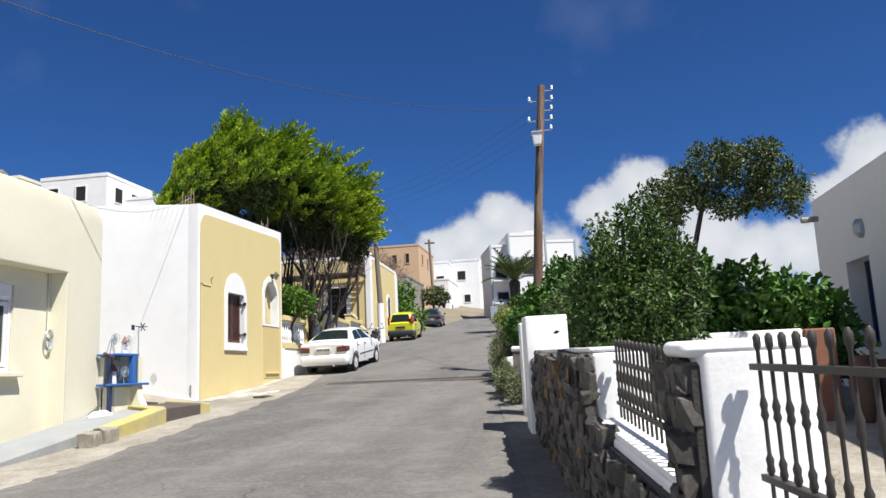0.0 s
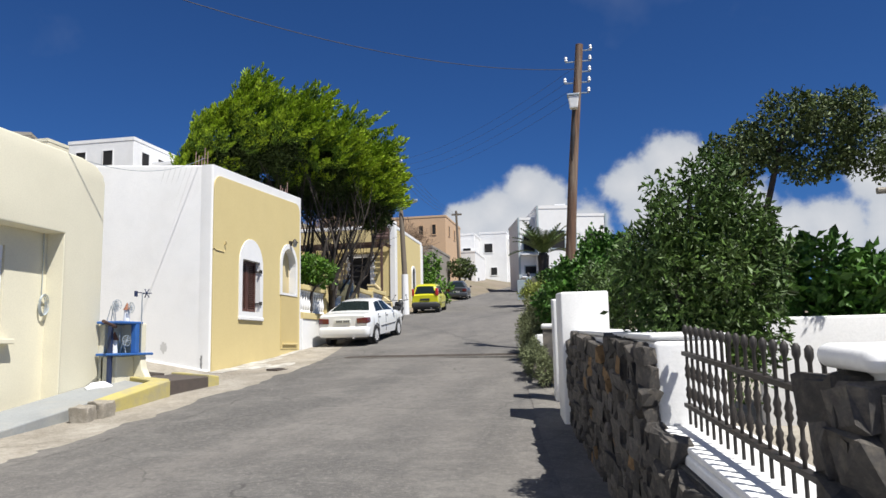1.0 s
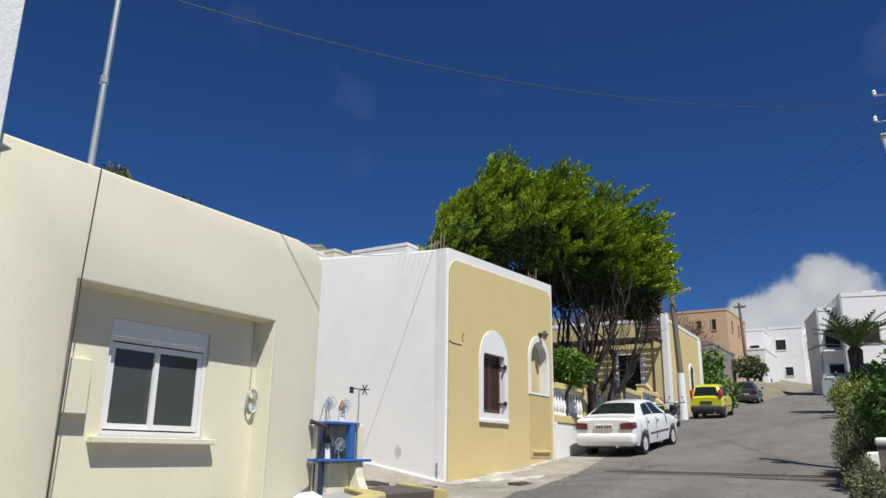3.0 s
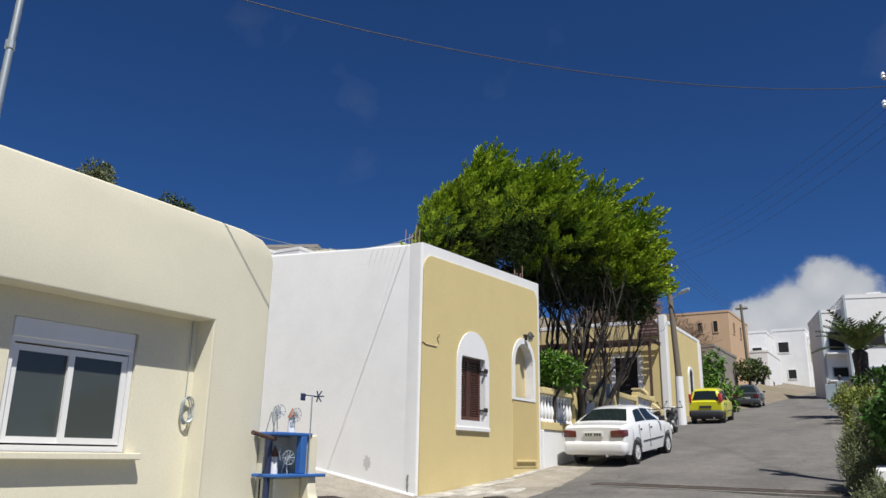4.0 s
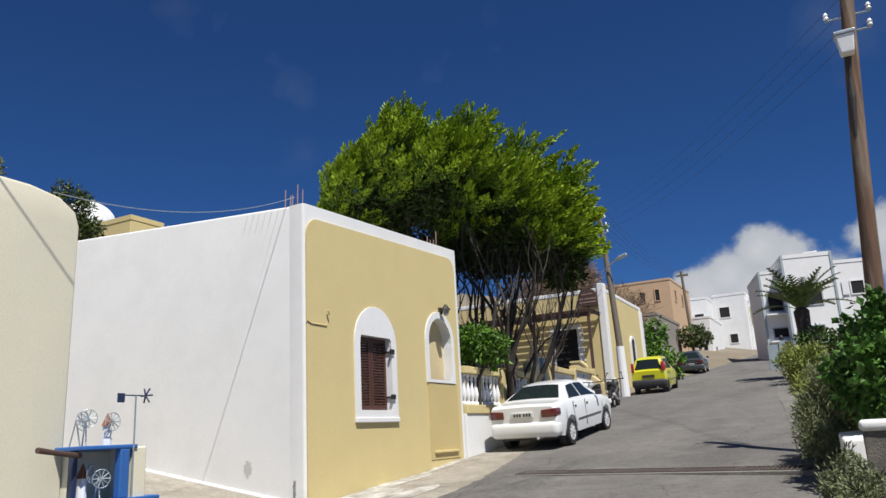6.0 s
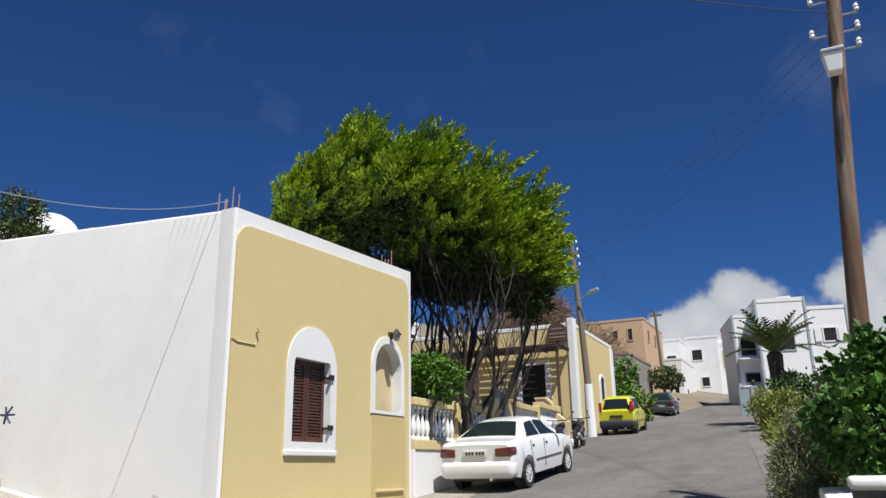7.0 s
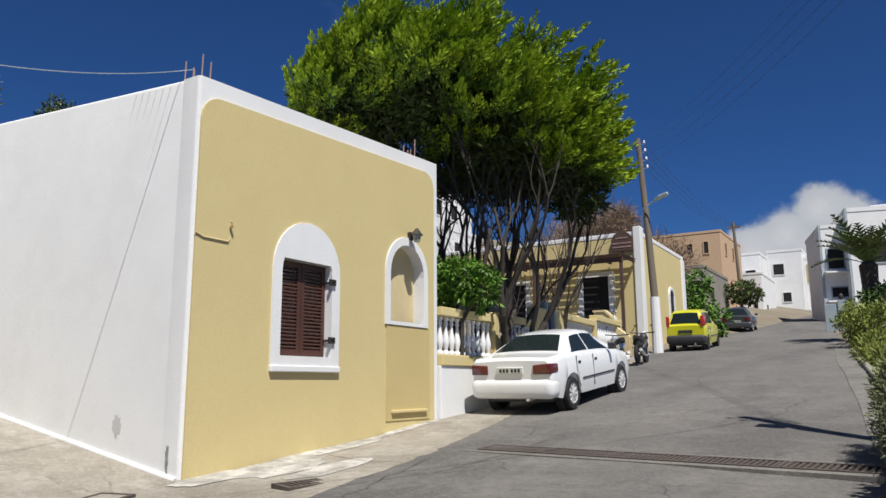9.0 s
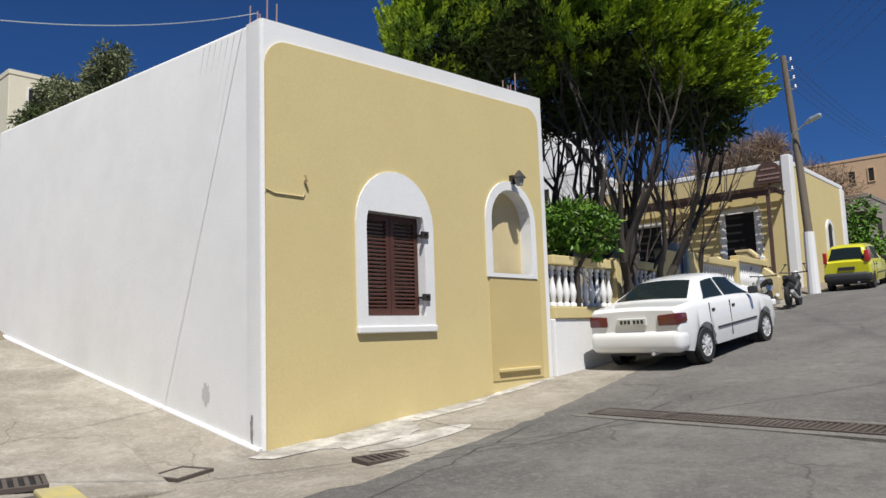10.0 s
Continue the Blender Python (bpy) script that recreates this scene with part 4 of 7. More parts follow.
# ---- houses further up the street ----
def block_house(name, label, at, size, wall, openings=(), parapet=0.25, turn=0):
    """A cubic house: at is the street corner at its foot, size (width, depth, height). openings: (face, u, v, w, h, colour)."""
    h = thing(name, label, "house", at, "", "", turn)
    w, d, z = size
    bm = bmesh.new()
    box(bm, 0, w, 0, d, -3, z)
    soft(bm, 0.06, 2)
    part("wall", bm, wall, h)
    bm = bmesh.new()
    band(bm, [(-0.04, -0.04), (w + 0.04, -0.04), (w + 0.04, d + 0.04), (-0.04, d + 0.04)], [(0.25, 0.25), (w - 0.25, 0.25), (w - 0.25, d - 0.25), (0.25, d - 0.25)], "z", z - 0.02, z + parapet)
    part("parapet", bm, wall, h)
    for face, u, v, ow, oh, colour in openings:
        fr = bmesh.new()
        gl = bmesh.new()
        pr = [(u, v), (u + ow, v), (u + ow, v + oh), (u, v + oh)]
        inn = [(u + 0.09, v + 0.09), (u + ow - 0.09, v + 0.09), (u + ow - 0.09, v + oh - 0.09), (u + 0.09, v + oh - 0.09)]
        if face == "front":
            band(fr, pr, inn, "y", -0.07, 0.03)
            slab(gl, inn, "y", -0.02, 0.02)
        elif face == "left":
            band(fr, pr, inn, "x", -0.07, 0.03)
            slab(gl, inn, "x", -0.02, 0.02)
        else:
            band(fr, pr, inn, "x", w - 0.03, w + 0.07)
            slab(gl, inn, "x", w - 0.02, w + 0.02)
        f = part("window", fr, colour, h)
        part("pane", gl, DARK, f)
    return h


# the cafe: front towards the approaching camera, side along the street
CX, CY, CZ = -11.0, 42.7, 3.6


def cafe():
    h = thing("ochre_cafe", "ochre neoclassical house with white corner pilasters and shaded porch", "house", (CX, CY, CZ))
    W, D, Z = 13.0, 7.1, 5.15
    bm = bmesh.new()
    box(bm, -W, -0.02, 0.02, D, -2, Z - 0.2)
    part("wall", bm, OCHRE, h)
    bm = bmesh.new()
    hexa(bm, [(-W, 0, Z - 0.2), (0, 0, Z - 0.2), (0, D, Z - 0.35), (-W, D, Z - 0.2), (-W, 0, Z + 0.0), (0, 0, Z + 0.0), (0, D, Z - 0.15), (-W, D, Z + 0.0)])
    soft(bm, 0.03)
    part("cornice", bm, WHITEWASH, h)
    for x0, x1, y0, y1, z1 in ((-0.30, 0.03, -0.06, 0.42, Z + 0.2), (-0.3, 0.04, D - 0.5, D + 0.04, Z - 0.36)):
        bm = bmesh.new()
        box(bm, x0, x1, y0, y1, -2, z1)
        soft(bm, 0.03)
        part("pilaster", bm, WHITEWASH, h, "white corner pilaster")
    # windows with white quoined frames
    for u0, u1, v0, v1 in ((-2.62, -1.46, 1.3, 3.3), (-6.5, -5.4, 0.5, 3.2)):
        bm = bmesh.new()
        band(bm, [(u0 - 0.2, v0 - 0.15), (u1 + 0.2, v0 - 0.15), (u1 + 0.2, v1 + 0.2), (u0 - 0.2, v1 + 0.2)], [(u0, v0), (u1, v0), (u1, v1), (u0, v1)], "y", -0.08, 0.03)
        f = part("window", bm, WHITEWASH, h, "white quoined window frame")
        for k in range(5):
            for xq in (u0 - 0.28, u1 + 0.06):
                bm = bmesh.new()
                zq = v0 + k * (v1 - v0) / 4.6
                box(bm, xq, xq + 0.22, -0.10, 0.02, zq, zq + 0.2)
                soft(bm, 0.015, 1)
                part("quoin", bm, WHITEWASH, f)
        bm = bmesh.new()
        box(bm, u0 - 0.01, u1 + 0.01, -0.03, 0.03, v0 - 0.01, v1 + 0.01)
        part("pane", bm, DARK, f)
    # arched side window
    bm = bmesh.new()
    band(bm, arched(4.0, 4.95, 1.0, 3.2), arched(4.14, 4.81, 1.14, 3.06), "x", -0.04, 0.05)
    f = part("side_window", bm, WHITEWASH, h, "white arched side window surround")
    bm = bmesh.new()
    slab(bm, arched(4.13, 4.82, 1.13, 3.07), "x", -0.05, 0.012)
    part("pane", bm, DARK, f)
    # porch: beam, rafters, posts and close slats that stripe the wall with sun
    bm = bmesh.new()
    box(bm, -11.5, -0.25, -1.75, -1.6, 3.62, 3.80)
    part("porch_beam", bm, TERRACOTTA, h, "dark timber porch beam")
    for k in range(12):
        bm = bmesh.new()
        x = -11.4 + k * 1.005
        box(bm, x, x + 0.09, -1.85, -0.06, 3.80, 3.91)
        part("porch_rafter", bm, TERRACOTTA, h)
    for k in range(17):
        bm = bmesh.new()
        y = -1.86 + k * 0.106
        box(bm, -11.6, -0.2, y, y + 0.074, 3.91, 3.935)
        part("porch_slat", bm, TERRACOTTA, h)
    for x in (-0.33, -4.2, -7.6, -11.3):
        bm = bmesh.new()
        box(bm, x - 0.06, x + 0.06, -1.73, -1.62, -1, 3.62)
        part("porch_post", bm, TERRACOTTA, h)
    return h


cafe()


def cafe_sign():
    s = thing("hanging_sign", "dark oval-topped cafe sign board on the parapet", "sign", (CX - 0.78, CY - 0.06, CZ + 4.32))
    bm = bmesh.new()
    slab(bm, [(-0.5, 0), (0.5, 0), (0.5, 0.62), (0.36, 0.9), (0.18, 1.03), (0, 1.07), (-0.18, 1.03), (-0.36, 0.9), (-0.5, 0.62)], "y", -0.05, 0.05)
    part("board", bm, TERRACOTTA, s)
    for z, w in ((0.22, 0.44), (0.42, 0.46), (0.70, 0.3)):
        bm = bmesh.new()
        box(bm, -w, w, -0.062, -0.045, z - 0.04, z + 0.04)
        part("lettering_bar", bm, PINK, s)
    bm = bmesh.new()
    box(bm, -0.04, 0.04, 0.0, 0.05, -0.08, 0.2)
    part("bracket", bm, IRON, s)
    s.scale = (0.92, 1, 0.82)
    return s


cafe_sign()

# white house with the palm
WY = 75.0
CT = 14
block_house("corner_house", "white two-storey house with pale blue trim", (-4.9, WY, 6.3), (3.75, 8, 8.75), WHITEWASH, (("front", 1.2, 4.7, 1.5, 1.9, PALEBLUE), ("front", 1.3, 1.6, 1.2, 1.5, PALEBLUE)), 0.3, CT)
block_house("corner_house_wing", "lower white wing with a pale blue shaded balcony", (-6.9, WY + 1.2, 6.3), (2.05, 7, 7.9), WHITEWASH,
            (("front", 0.45, 2.4, 1.3, 0.9, PALEBLUE), ("front", 0.35, 4.6, 1.3, 1.7, PALEBLUE)), 0.25, CT)
block_house("corner_house_annexe", "white upper annexe with an open shuttered window", (-1.27, WY + 1.1, 6.3), (3.05, 7, 8.0), WHITEWASH, (("front", 1.05, 5.3, 1.1, 1.2, WHITEWASH), ("front", 1.2, 1.5, 1.0, 1.3, PALEBLUE)), 0.25, CT)
for x in (0.45, 2.2):
    bm = bmesh.new()
    box(bm, x, x + 0.5, -0.1, -0.05, 5.35, 6.45)
    ob = part("open_shutter", bm, PVC)
    ob.matrix_basis = pose(-1.27, WY + 1.1, 6.3, 0, 0, CT)
    tagged(ob, "white open shutter beside the upper window", "shutter")
for x, y, z1, w in ((-4.9, WY, 9.05, 3.75), (-1.27, WY + 1.1, 8.25, 3.05), (-6.9, WY + 1.2, 8.15, 2.05)):
    for u in (0.0, w):
        bm = bmesh.new()
        box(bm, u - 0.09, u + 0.09, -0.07, 0.09, 0, z1)
        ob = part("corner_trim", bm, PALEBLUE)
        ob.matrix_basis = pose(x, y, 6.3, 0, 0, CT)
        tagged(ob, "pale blue painted corner band", "trim", "", "structure")
for z, d in ((2.0, 0.9), (4.25, 0.9)):
    bm = bmesh.new()
    box(bm, 0.05, 2.0, -d, 0.0, z, z + 0.14)
    soft(bm, 0.03)
    ob = part("balcony", bm, WHITEWASH)
    ob.matrix_basis = pose(-6.9, WY + 1.2, 6.3, 0, 0, CT)
    tagged(ob, "white balcony slab on the corner house", "balcony", "corner balconies")
bm = bmesh.new()
box(bm, -3.3, -2.2, WY + 2, WY + 3, 15.3, 15.75)
soft(bm, 0.05)
tagged(part("roof_tank", bm, PVC), "white water tank on the flat roof", "tank")

# houses that close the bend
block_house("bend_house", "white cubic house at the bend of the street", (-16.0, 112, 9.8), (4.0, 10, 8.5), WHITEWASH,
            (("front", 1.5, 2.2, 1.1, 1.3, WHITEWASH), ("front", 0.6, 5.6, 1.4, 1.5, WHITEWASH)), 0.3)
tall = block_house("bend_house_tall", "white house with an ochre upper panel", (-12.0, 113.5, 9.8), (1.8, 10, 7.6), WHITEWASH, (), 0.3)
bm = bmesh.new()
box(bm, 0.3, 1.3, -0.06, 0.02, 4.6, 6.9)
part("ochre_panel", bm, YELLOWLINE, tall, "ochre painted panel")
block_house("garden_store", "low whitewashed block with weathered front", (-20.0, 98, 8.6), (5.4, 9, 5.3), WHITEWASH, (("front", 4.4, 1.6, 0.4, 0.5, DARK), ("right", 2.0, 1.6, 0.5, 0.5, DARK), ("right", 5.0, 1.4, 0.5, 0.6, DARK)), 0.2)
block_house("terrace_house", "long white terrace house with faint window panels", (-27.0, 107, 9.6), (11.0, 10, 7.9), WHITEWASH, (("front", 5.6, 4.6, 1.5, 1.4, WHITEWASH), ("front", 9.2, 4.8, 1.3, 1.3, WHITEWASH)), 0.3)
block_house("peach_house", "peach rendered house with three dark windows", (-25.5, 86, 8.0), (9.3, 10, 8.7), TERRACE,
            (("front", 6.0, 6.6, 0.7, 1.2, TERRACE), ("front", 7.6, 6.6, 0.6, 1.3, TERRACE), ("right", 1.5, 6.6, 0.9, 1.3, TERRACE), ("right", 5.0, 6.6, 0.9, 1.3, TERRACE)), 0.2)
block_house("grey_house", "unpainted grey house with an open upper terrace", (-19.6, 70, 6.0), (5.1, 9, 5.0), BEACH,
            (("front", 3.0, 3.0, 0.9, 1.1, CONCRETE), ("front", 4.1, 3.0, 0.8, 1.1, CONCRETE), ("right", 1.5, 2.2, 1.8, 1.6, CONCRETE)), 0.2)

# the hillside village
HILL = [(-49, 64, 7.0, 8, 6.9, 2), (-42.5, 67, 5.0, 7, 6.8, 2), (-55.5, 63, 5.0, 7, 5.2, 1), (-66, 48, 7.0, 6, 5.6, 2), (-61.5, 54, 3.0, 5, 5.3, 1), (-58.6, 55.5, 3.2, 5, 4.6, 1), (-62.5, 30, 4.6, 5, 6.0, 1), (-44, 52, 5.0, 6, 3.2, 0), (-37, 62, 4.5, 6, 3.6, 1), (-58, 60, 6.0, 8, 4.4, 2),
        (-68, 66, 7.0, 8, 4.4, 2), (-76, 58, 7.0, 8, 4.4, 1), (-62, 76, 7.0, 8, 4.6, 2), (-54, 84, 7.0, 8, 4.6, 2)]
for k, (hx, hy, hw, hd, hh, n) in enumerate(HILL):
    ops = [("front", 0.8 + j * (hw - 1.2) / max(1, n), hh - 2.4, 1.2, 1.6, WHITEWASH) for j in range(n)] + [("right", 1.2, hh - 2.4, 1.4, 1.6, WHITEWASH), ("right", 4.0, hh - 2.4, 1.4, 1.6, WHITEWASH)]
    block_house("hillside_house", "cream hillside house with a flat roof" if k in (2, 6, 7) else "white cubic hillside house with shaded balconies", (hx, hy, gz(hx, hy) - 2.2), (hw, hd, hh), CREAM if k in (2, 6, 7) else WHITEWASH, ops, 0.3)
block_house("hillside_block", "long beige rendered block on the ridge", (-62.5, 60, 17.0), (10, 6, 6.2), BEACH, (("front", 3.0, 3.9, 1.3, 1.2, WHITEWASH), ("front", 6.5, 3.9, 1.3, 1.2, WHITEWASH)), 0.3, 25)
long = block_house("hillside_terrace", "long ochre terrace building with white parapet", (-65, 44, gz(-50, 44) - 1.2), (19, 3, 4.6), OCHRE, (("front", 1.5, 2.4, 3.0, 1.6, WHITEWASH),), 0.35)
bm = bmesh.new()
lathe(bm, [(2.6 * math.cos(math.radians(t)), 2.3 * math.sin(math.radians(t))) for t in range(0, 86, 8)], 20)
dome = part("chapel_dome", bm, WHITEWASH, None, "", 60)
dome.location = (-62.3, 52.3, 23.2)
tagged(dome, "rounded white chapel dome on the hill", "dome")
# ---- trees and shrubs ----
def tufts(name, lumps, count, length, parent, lean, seed, leafy, tips):
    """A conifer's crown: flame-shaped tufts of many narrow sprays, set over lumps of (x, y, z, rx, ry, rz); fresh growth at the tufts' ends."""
    rng = np.random.default_rng(seed)
    lumps = np.array(lumps, float)
    area = (lumps[:, 3] * lumps[:, 4] * lumps[:, 5]) ** (2 / 3)
    which = rng.choice(len(lumps), count * 2, p=area / area.sum())
    d = rng.normal(size=(count * 2, 3))
    d /= np.linalg.norm(d, axis=1)[:, None]
    c = lumps[which, :3] + d * rng.uniform(0.74, 1.0, count * 2)[:, None] * lumps[which, 3:]
    inside = (np.linalg.norm((c[:, None] - lumps[None, :, :3]) / lumps[None, :, 3:], axis=2) < 0.72).any(1) | (d[:, 2] < -0.35)
    c, d = c[~inside][:count], d[~inside][:count]
    n = len(c)
    axis = d * np.array([0.55, 0.55, 0.4]) + np.array(lean) + rng.normal(size=(n, 3)) * 0.16
    axis /= np.linalg.norm(axis, axis=1)[:, None]
    bend = np.array([0.30, -0.05, 0.05]) + rng.normal(size=(n, 3)) * 0.12
    ln = length * rng.uniform(0.6, 1.3, n)
    blades = {0: [], 1: []}
    for k in range(88):
        t = rng.random(n) ** 0.85
        out = rng.normal(size=(n, 3))
        out -= axis * (out * axis).sum(1)[:, None]
        out /= np.linalg.norm(out, axis=1)[:, None]
        wide = 0.16 * np.sin(math.pi * (0.20 + 0.80 * t)) ** 0.9 * rng.random(n) ** 0.5
        p = c + axis * (ln * t)[:, None] + bend * (ln * t * t)[:, None] + out * (ln * wide)[:, None]
        a = axis * 0.9 + out * 0.42 + bend * t[:, None] * 0.6 + rng.normal(size=(n, 3)) * 0.14
        a /= np.linalg.norm(a, axis=1)[:, None]
        b = np.cross(a, rng.normal(size=(n, 3)))
        b /= np.linalg.norm(b, axis=1)[:, None]
        s = ln * rng.uniform(0.12, 0.22, n)
        w = b * (s * 0.17)[:, None]
        v = np.stack([p - w * 0.6, p + w * 0.6, p + a * (s * 0.55)[:, None] + w, p + a * s[:, None], p + a * (s * 0.55)[:, None] - w], 1)
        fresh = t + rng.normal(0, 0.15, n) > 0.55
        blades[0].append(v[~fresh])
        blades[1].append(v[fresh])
    made = []
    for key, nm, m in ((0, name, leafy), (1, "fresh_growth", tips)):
        v = np.concatenate(blades[key])
        base = np.arange(len(v))[:, None] * 5
        f = np.concatenate([base + np.array([[0, 1, 2]]), base + np.array([[0, 2, 4]]), base + np.array([[4, 2, 3]])])
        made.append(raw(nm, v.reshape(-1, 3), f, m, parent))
    return made


def cypress():
    t = thing("cypress_tree", "broad wind-swept green cypress with many bare dark stems", "tree", (-9.6, 25.2, 2.6))
    rng = np.random.default_rng(11)
    lumps = [(-12.9, 24.6, 7.8, 1.0, 1.3, 0.8), (-11.9, 24.2, 8.6, 1.15, 1.4, 1.0), (-10.9, 24.3, 9.2, 1.15, 1.5, 1.15), (-9.7, 24.6, 8.75, 1.2, 1.6, 1.05),
             (-8.6, 25.4, 8.0, 1.2, 1.6, 1.0), (-7.8, 26.2, 7.5, 0.95, 1.4, 0.85), (-7.55, 26.5, 7.0, 0.6, 1.2, 0.65), (-9.0, 26.0, 7.6, 1.9, 1.5, 0.75),
             (-11.2, 24.4, 10.35, 0.4, 0.5, 0.45), (-9.3, 24.6, 9.9, 0.4, 0.5, 0.45), (-8.1, 25.6, 9.25, 0.4, 0.5, 0.45), (-7.3, 26.3, 8.6, 0.38, 0.5, 0.45)]
    loc = [(x + 9.6, y - 25.2, z - 2.8, a, b, c) for x, y, z, a, b, c in lumps]
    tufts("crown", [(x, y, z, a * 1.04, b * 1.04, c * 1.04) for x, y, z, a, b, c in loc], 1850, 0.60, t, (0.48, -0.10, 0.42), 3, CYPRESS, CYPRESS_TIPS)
    # inner mass in the darkened tone: the crown's shaded gaps are painted in
    foliage("inner_crown", [(x, y + 0.2, z - 0.42, a * 0.88, b * 0.82, c * 0.78) for x, y, z, a, b, c in loc[:8] + [(-1.2, 1.0, 5.2, 1.6, 1.0, 0.7), (0.6, 1.0, 4.9, 1.4, 1.0, 0.7), (-2.4, 0.6, 5.2, 1.0, 0.8, 0.6)]], 27000, 0.2, CYPRESS_SHADED, t, 5, 0.0, 0.3, 0.35)
    for x, y, aim in ((-0.3, 0.1, (-0.35, 0, 1)), (-0.05, -0.2, (-0.1, 0.1, 1)), (0.25, 0.0, (0.15, -0.1, 1)), (0.5, 0.3, (0.5, 0.0, 1)), (-0.6, 0.5, (-0.7, 0.1, 1)), (0.1, 0.7, (0.3, 0.2, 1)), (-0.9, 0.2, (-0.5, 0, 1)), (0.35, 0.9, (0.75, 0.1, 1)), (-0.4, -0.1, (-0.2, -0.1, 1)), (0.7, 0.6, (0.35, -0.2, 1)), (-0.1, 0.4, (0.05, 0.1, 1))):
        bm = bmesh.new()
        limbs(bm, (x, y, -0.8), aim, 2.15, 0.135, 4, rng, 0.42, 0.48)
        part("trunk", bm, BARK, t, "", 60)
    return t


cypress()


def shrub(name, label, at, lumps, count, size, material, seed, aspect=0.5, stems=4, shell=0.5, droop=0.3):
    t = thing(name, label, "shrub" if "tree" not in name else "tree", at)
    loc = [(x - at[0], y - at[1], z - at[2], a, b, c) for x, y, z, a, b, c in lumps]
    lump_rng = np.random.default_rng(seed + 500)
    bits = []
    for x, y, z, a, b, c in loc:
        for _ in range(6):
            d = lump_rng.normal(size=3)
            d /= np.linalg.norm(d)
            k = lump_rng.uniform(0.22, 0.45)
            bits.append((x + d[0] * a * 0.95, y + d[1] * b * 0.95, z + abs(d[2]) * c * 0.95 if d[2] > -0.4 else z + d[2] * c, a * k, b * k, c * k))
    foliage("crown", [(x, y, z, a * 0.9, b * 0.9, c * 0.9) for x, y, z, a, b, c in loc] + bits, count, size, material, t, seed, droop, aspect, shell)
    rng = np.random.default_rng(seed)
    for k in range(stems):
        lump = loc[k % len(loc)]
        end = Vector(lump[:3])
        p0 = Vector((rng.normal(0, 0.08), rng.normal(0, 0.08), -0.1))
        mid = p0.lerp(end, 0.5) + Vector(rng.normal(0, 0.08, 3))
        bm = bmesh.new()
        tube(bm, [p0, mid, end, end + Vector((0, 0, lump[5] * 0.5))], [0.05, 0.04, 0.025, 0.01], 6)
        part("stem", bm, BARK, t)
    return t


def bare_shrub(at, label, size, seed, leads):
    t = thing("bare_shrub", label, "shrub", at)
    rng = np.random.default_rng(seed)
    for lead in leads:
        bm = bmesh.new()
        limbs(bm, (lead[0] * 0.25, lead[1] * 0.25, -0.4), lead, size, 0.05, 4, rng, 0.30, 0.4)
        part("stem", bm, BARE, t)
    return t


bare_shrub((-9.7, 29.6, 3.0), "leafless brown multi-stemmed shrub behind the balustrade", 1.75, 4, ((-0.7, 0, 1), (-0.3, 0.1, 1.2), (0.1, -0.1, 1.2), (0.5, 0, 1.1), (0.9, 0.1, 0.9), (-1.1, 0.2, 0.7), (0.2, 0.3, 1.3)))
bare_shrub((-12.6, 32.5, 3.2), "leafless twiggy brown shrub before the cafe", 1.6, 8, ((-0.5, 0, 1), (0.0, 0.1, 1.2), (0.4, -0.1, 1)))


def twig_haze(name, label, at, lumps, count, seed):
    t = thing(name, label, "shrub", at)
    foliage("twig_mass", [(x - at[0], y - at[1], z - at[2], a, b, c) for x, y, z, a, b, c in lumps], count, 0.45, BARE_PALE, t, seed, 0.0, 0.022, 0.1, "", 0.01)
    return t


BARE_PALE = mat("pale_dry_twigs", (0.27, 0.19, 0.125), 0.95, (0.20, 0.14, 0.095), 3, 0.8, 0, 0)
tamarisk = twig_haze("dry_shrub", "pale brown dry tamarisk with fine twigs behind the cafe", (-15.4, 51.2, 5.2), [(-15.7, 51.2, 10.4, 1.3, 1.0, 1.6), (-14.5, 51.2, 11.0, 0.8, 1.0, 1.0), (-17.4, 51.2, 9.9, 1.5, 1.0, 1.8), (-14.9, 51.2, 9.6, 0.9, 1.0, 1.2)], 16000, 3)
for lead in ((-0.5, 0, 1.6), (0.0, 0.1, 1.6), (0.3, -0.1, 1.6)):
    bm = bmesh.new()
    limbs(bm, (lead[0] * 0.3, 0, -0.5), lead, 2.2, 0.1, 3, np.random.default_rng(31), 0.25, 0.5)
    part("stem", bm, BARE, tamarisk)
twig_haze("dry_shrub", "pale brown dry scrub on the slope behind the cafe", (-14.5, 56, 5.5), [(-12.9, 56, 9.3, 1.3, 2.0, 1.3), (-14.2, 56, 9.6, 1.8, 2.5, 1.6), (-15.8, 57, 9.6, 3, 3, 2.2), (-18, 58, 9.6, 3, 3, 2.6), (-21, 58, 9.6, 3, 3, 3.0)], 16000, 6)
shrub("leafy_shrub", "bright green leafy shrub against the ochre house", (-8.95, 23.9, 2.7), [(-9.15, 23.75, 4.25, 0.42, 0.4, 0.42), (-8.75, 23.8, 4.35, 0.4, 0.4, 0.40), (-8.45, 23.95, 4.15, 0.32, 0.35, 0.36)], 2600, 0.12, LIME, 21)
shrub("leafy_shrub", "green shrub beyond the cafe's side wall", (-11.6, 52.5, 4.6), [(-11.6, 52.3, 6.4, 1.3, 1.3, 1.6), (-11.0, 52.5, 5.6, 1.1, 1.2, 1.2), (-12.6, 53, 6.2, 1.3, 1.2, 1.5)], 4200, 0.26, LIME, 22)
shrub("small_tree", "small dark street tree beside the store", (-13.3, 78, 7.2), [(-13.3, 78, 9.9, 1.3, 1.2, 0.9), (-12.4, 78, 9.5, 0.8, 0.8, 0.7)], 1500, 0.3, OLIVE, 23)

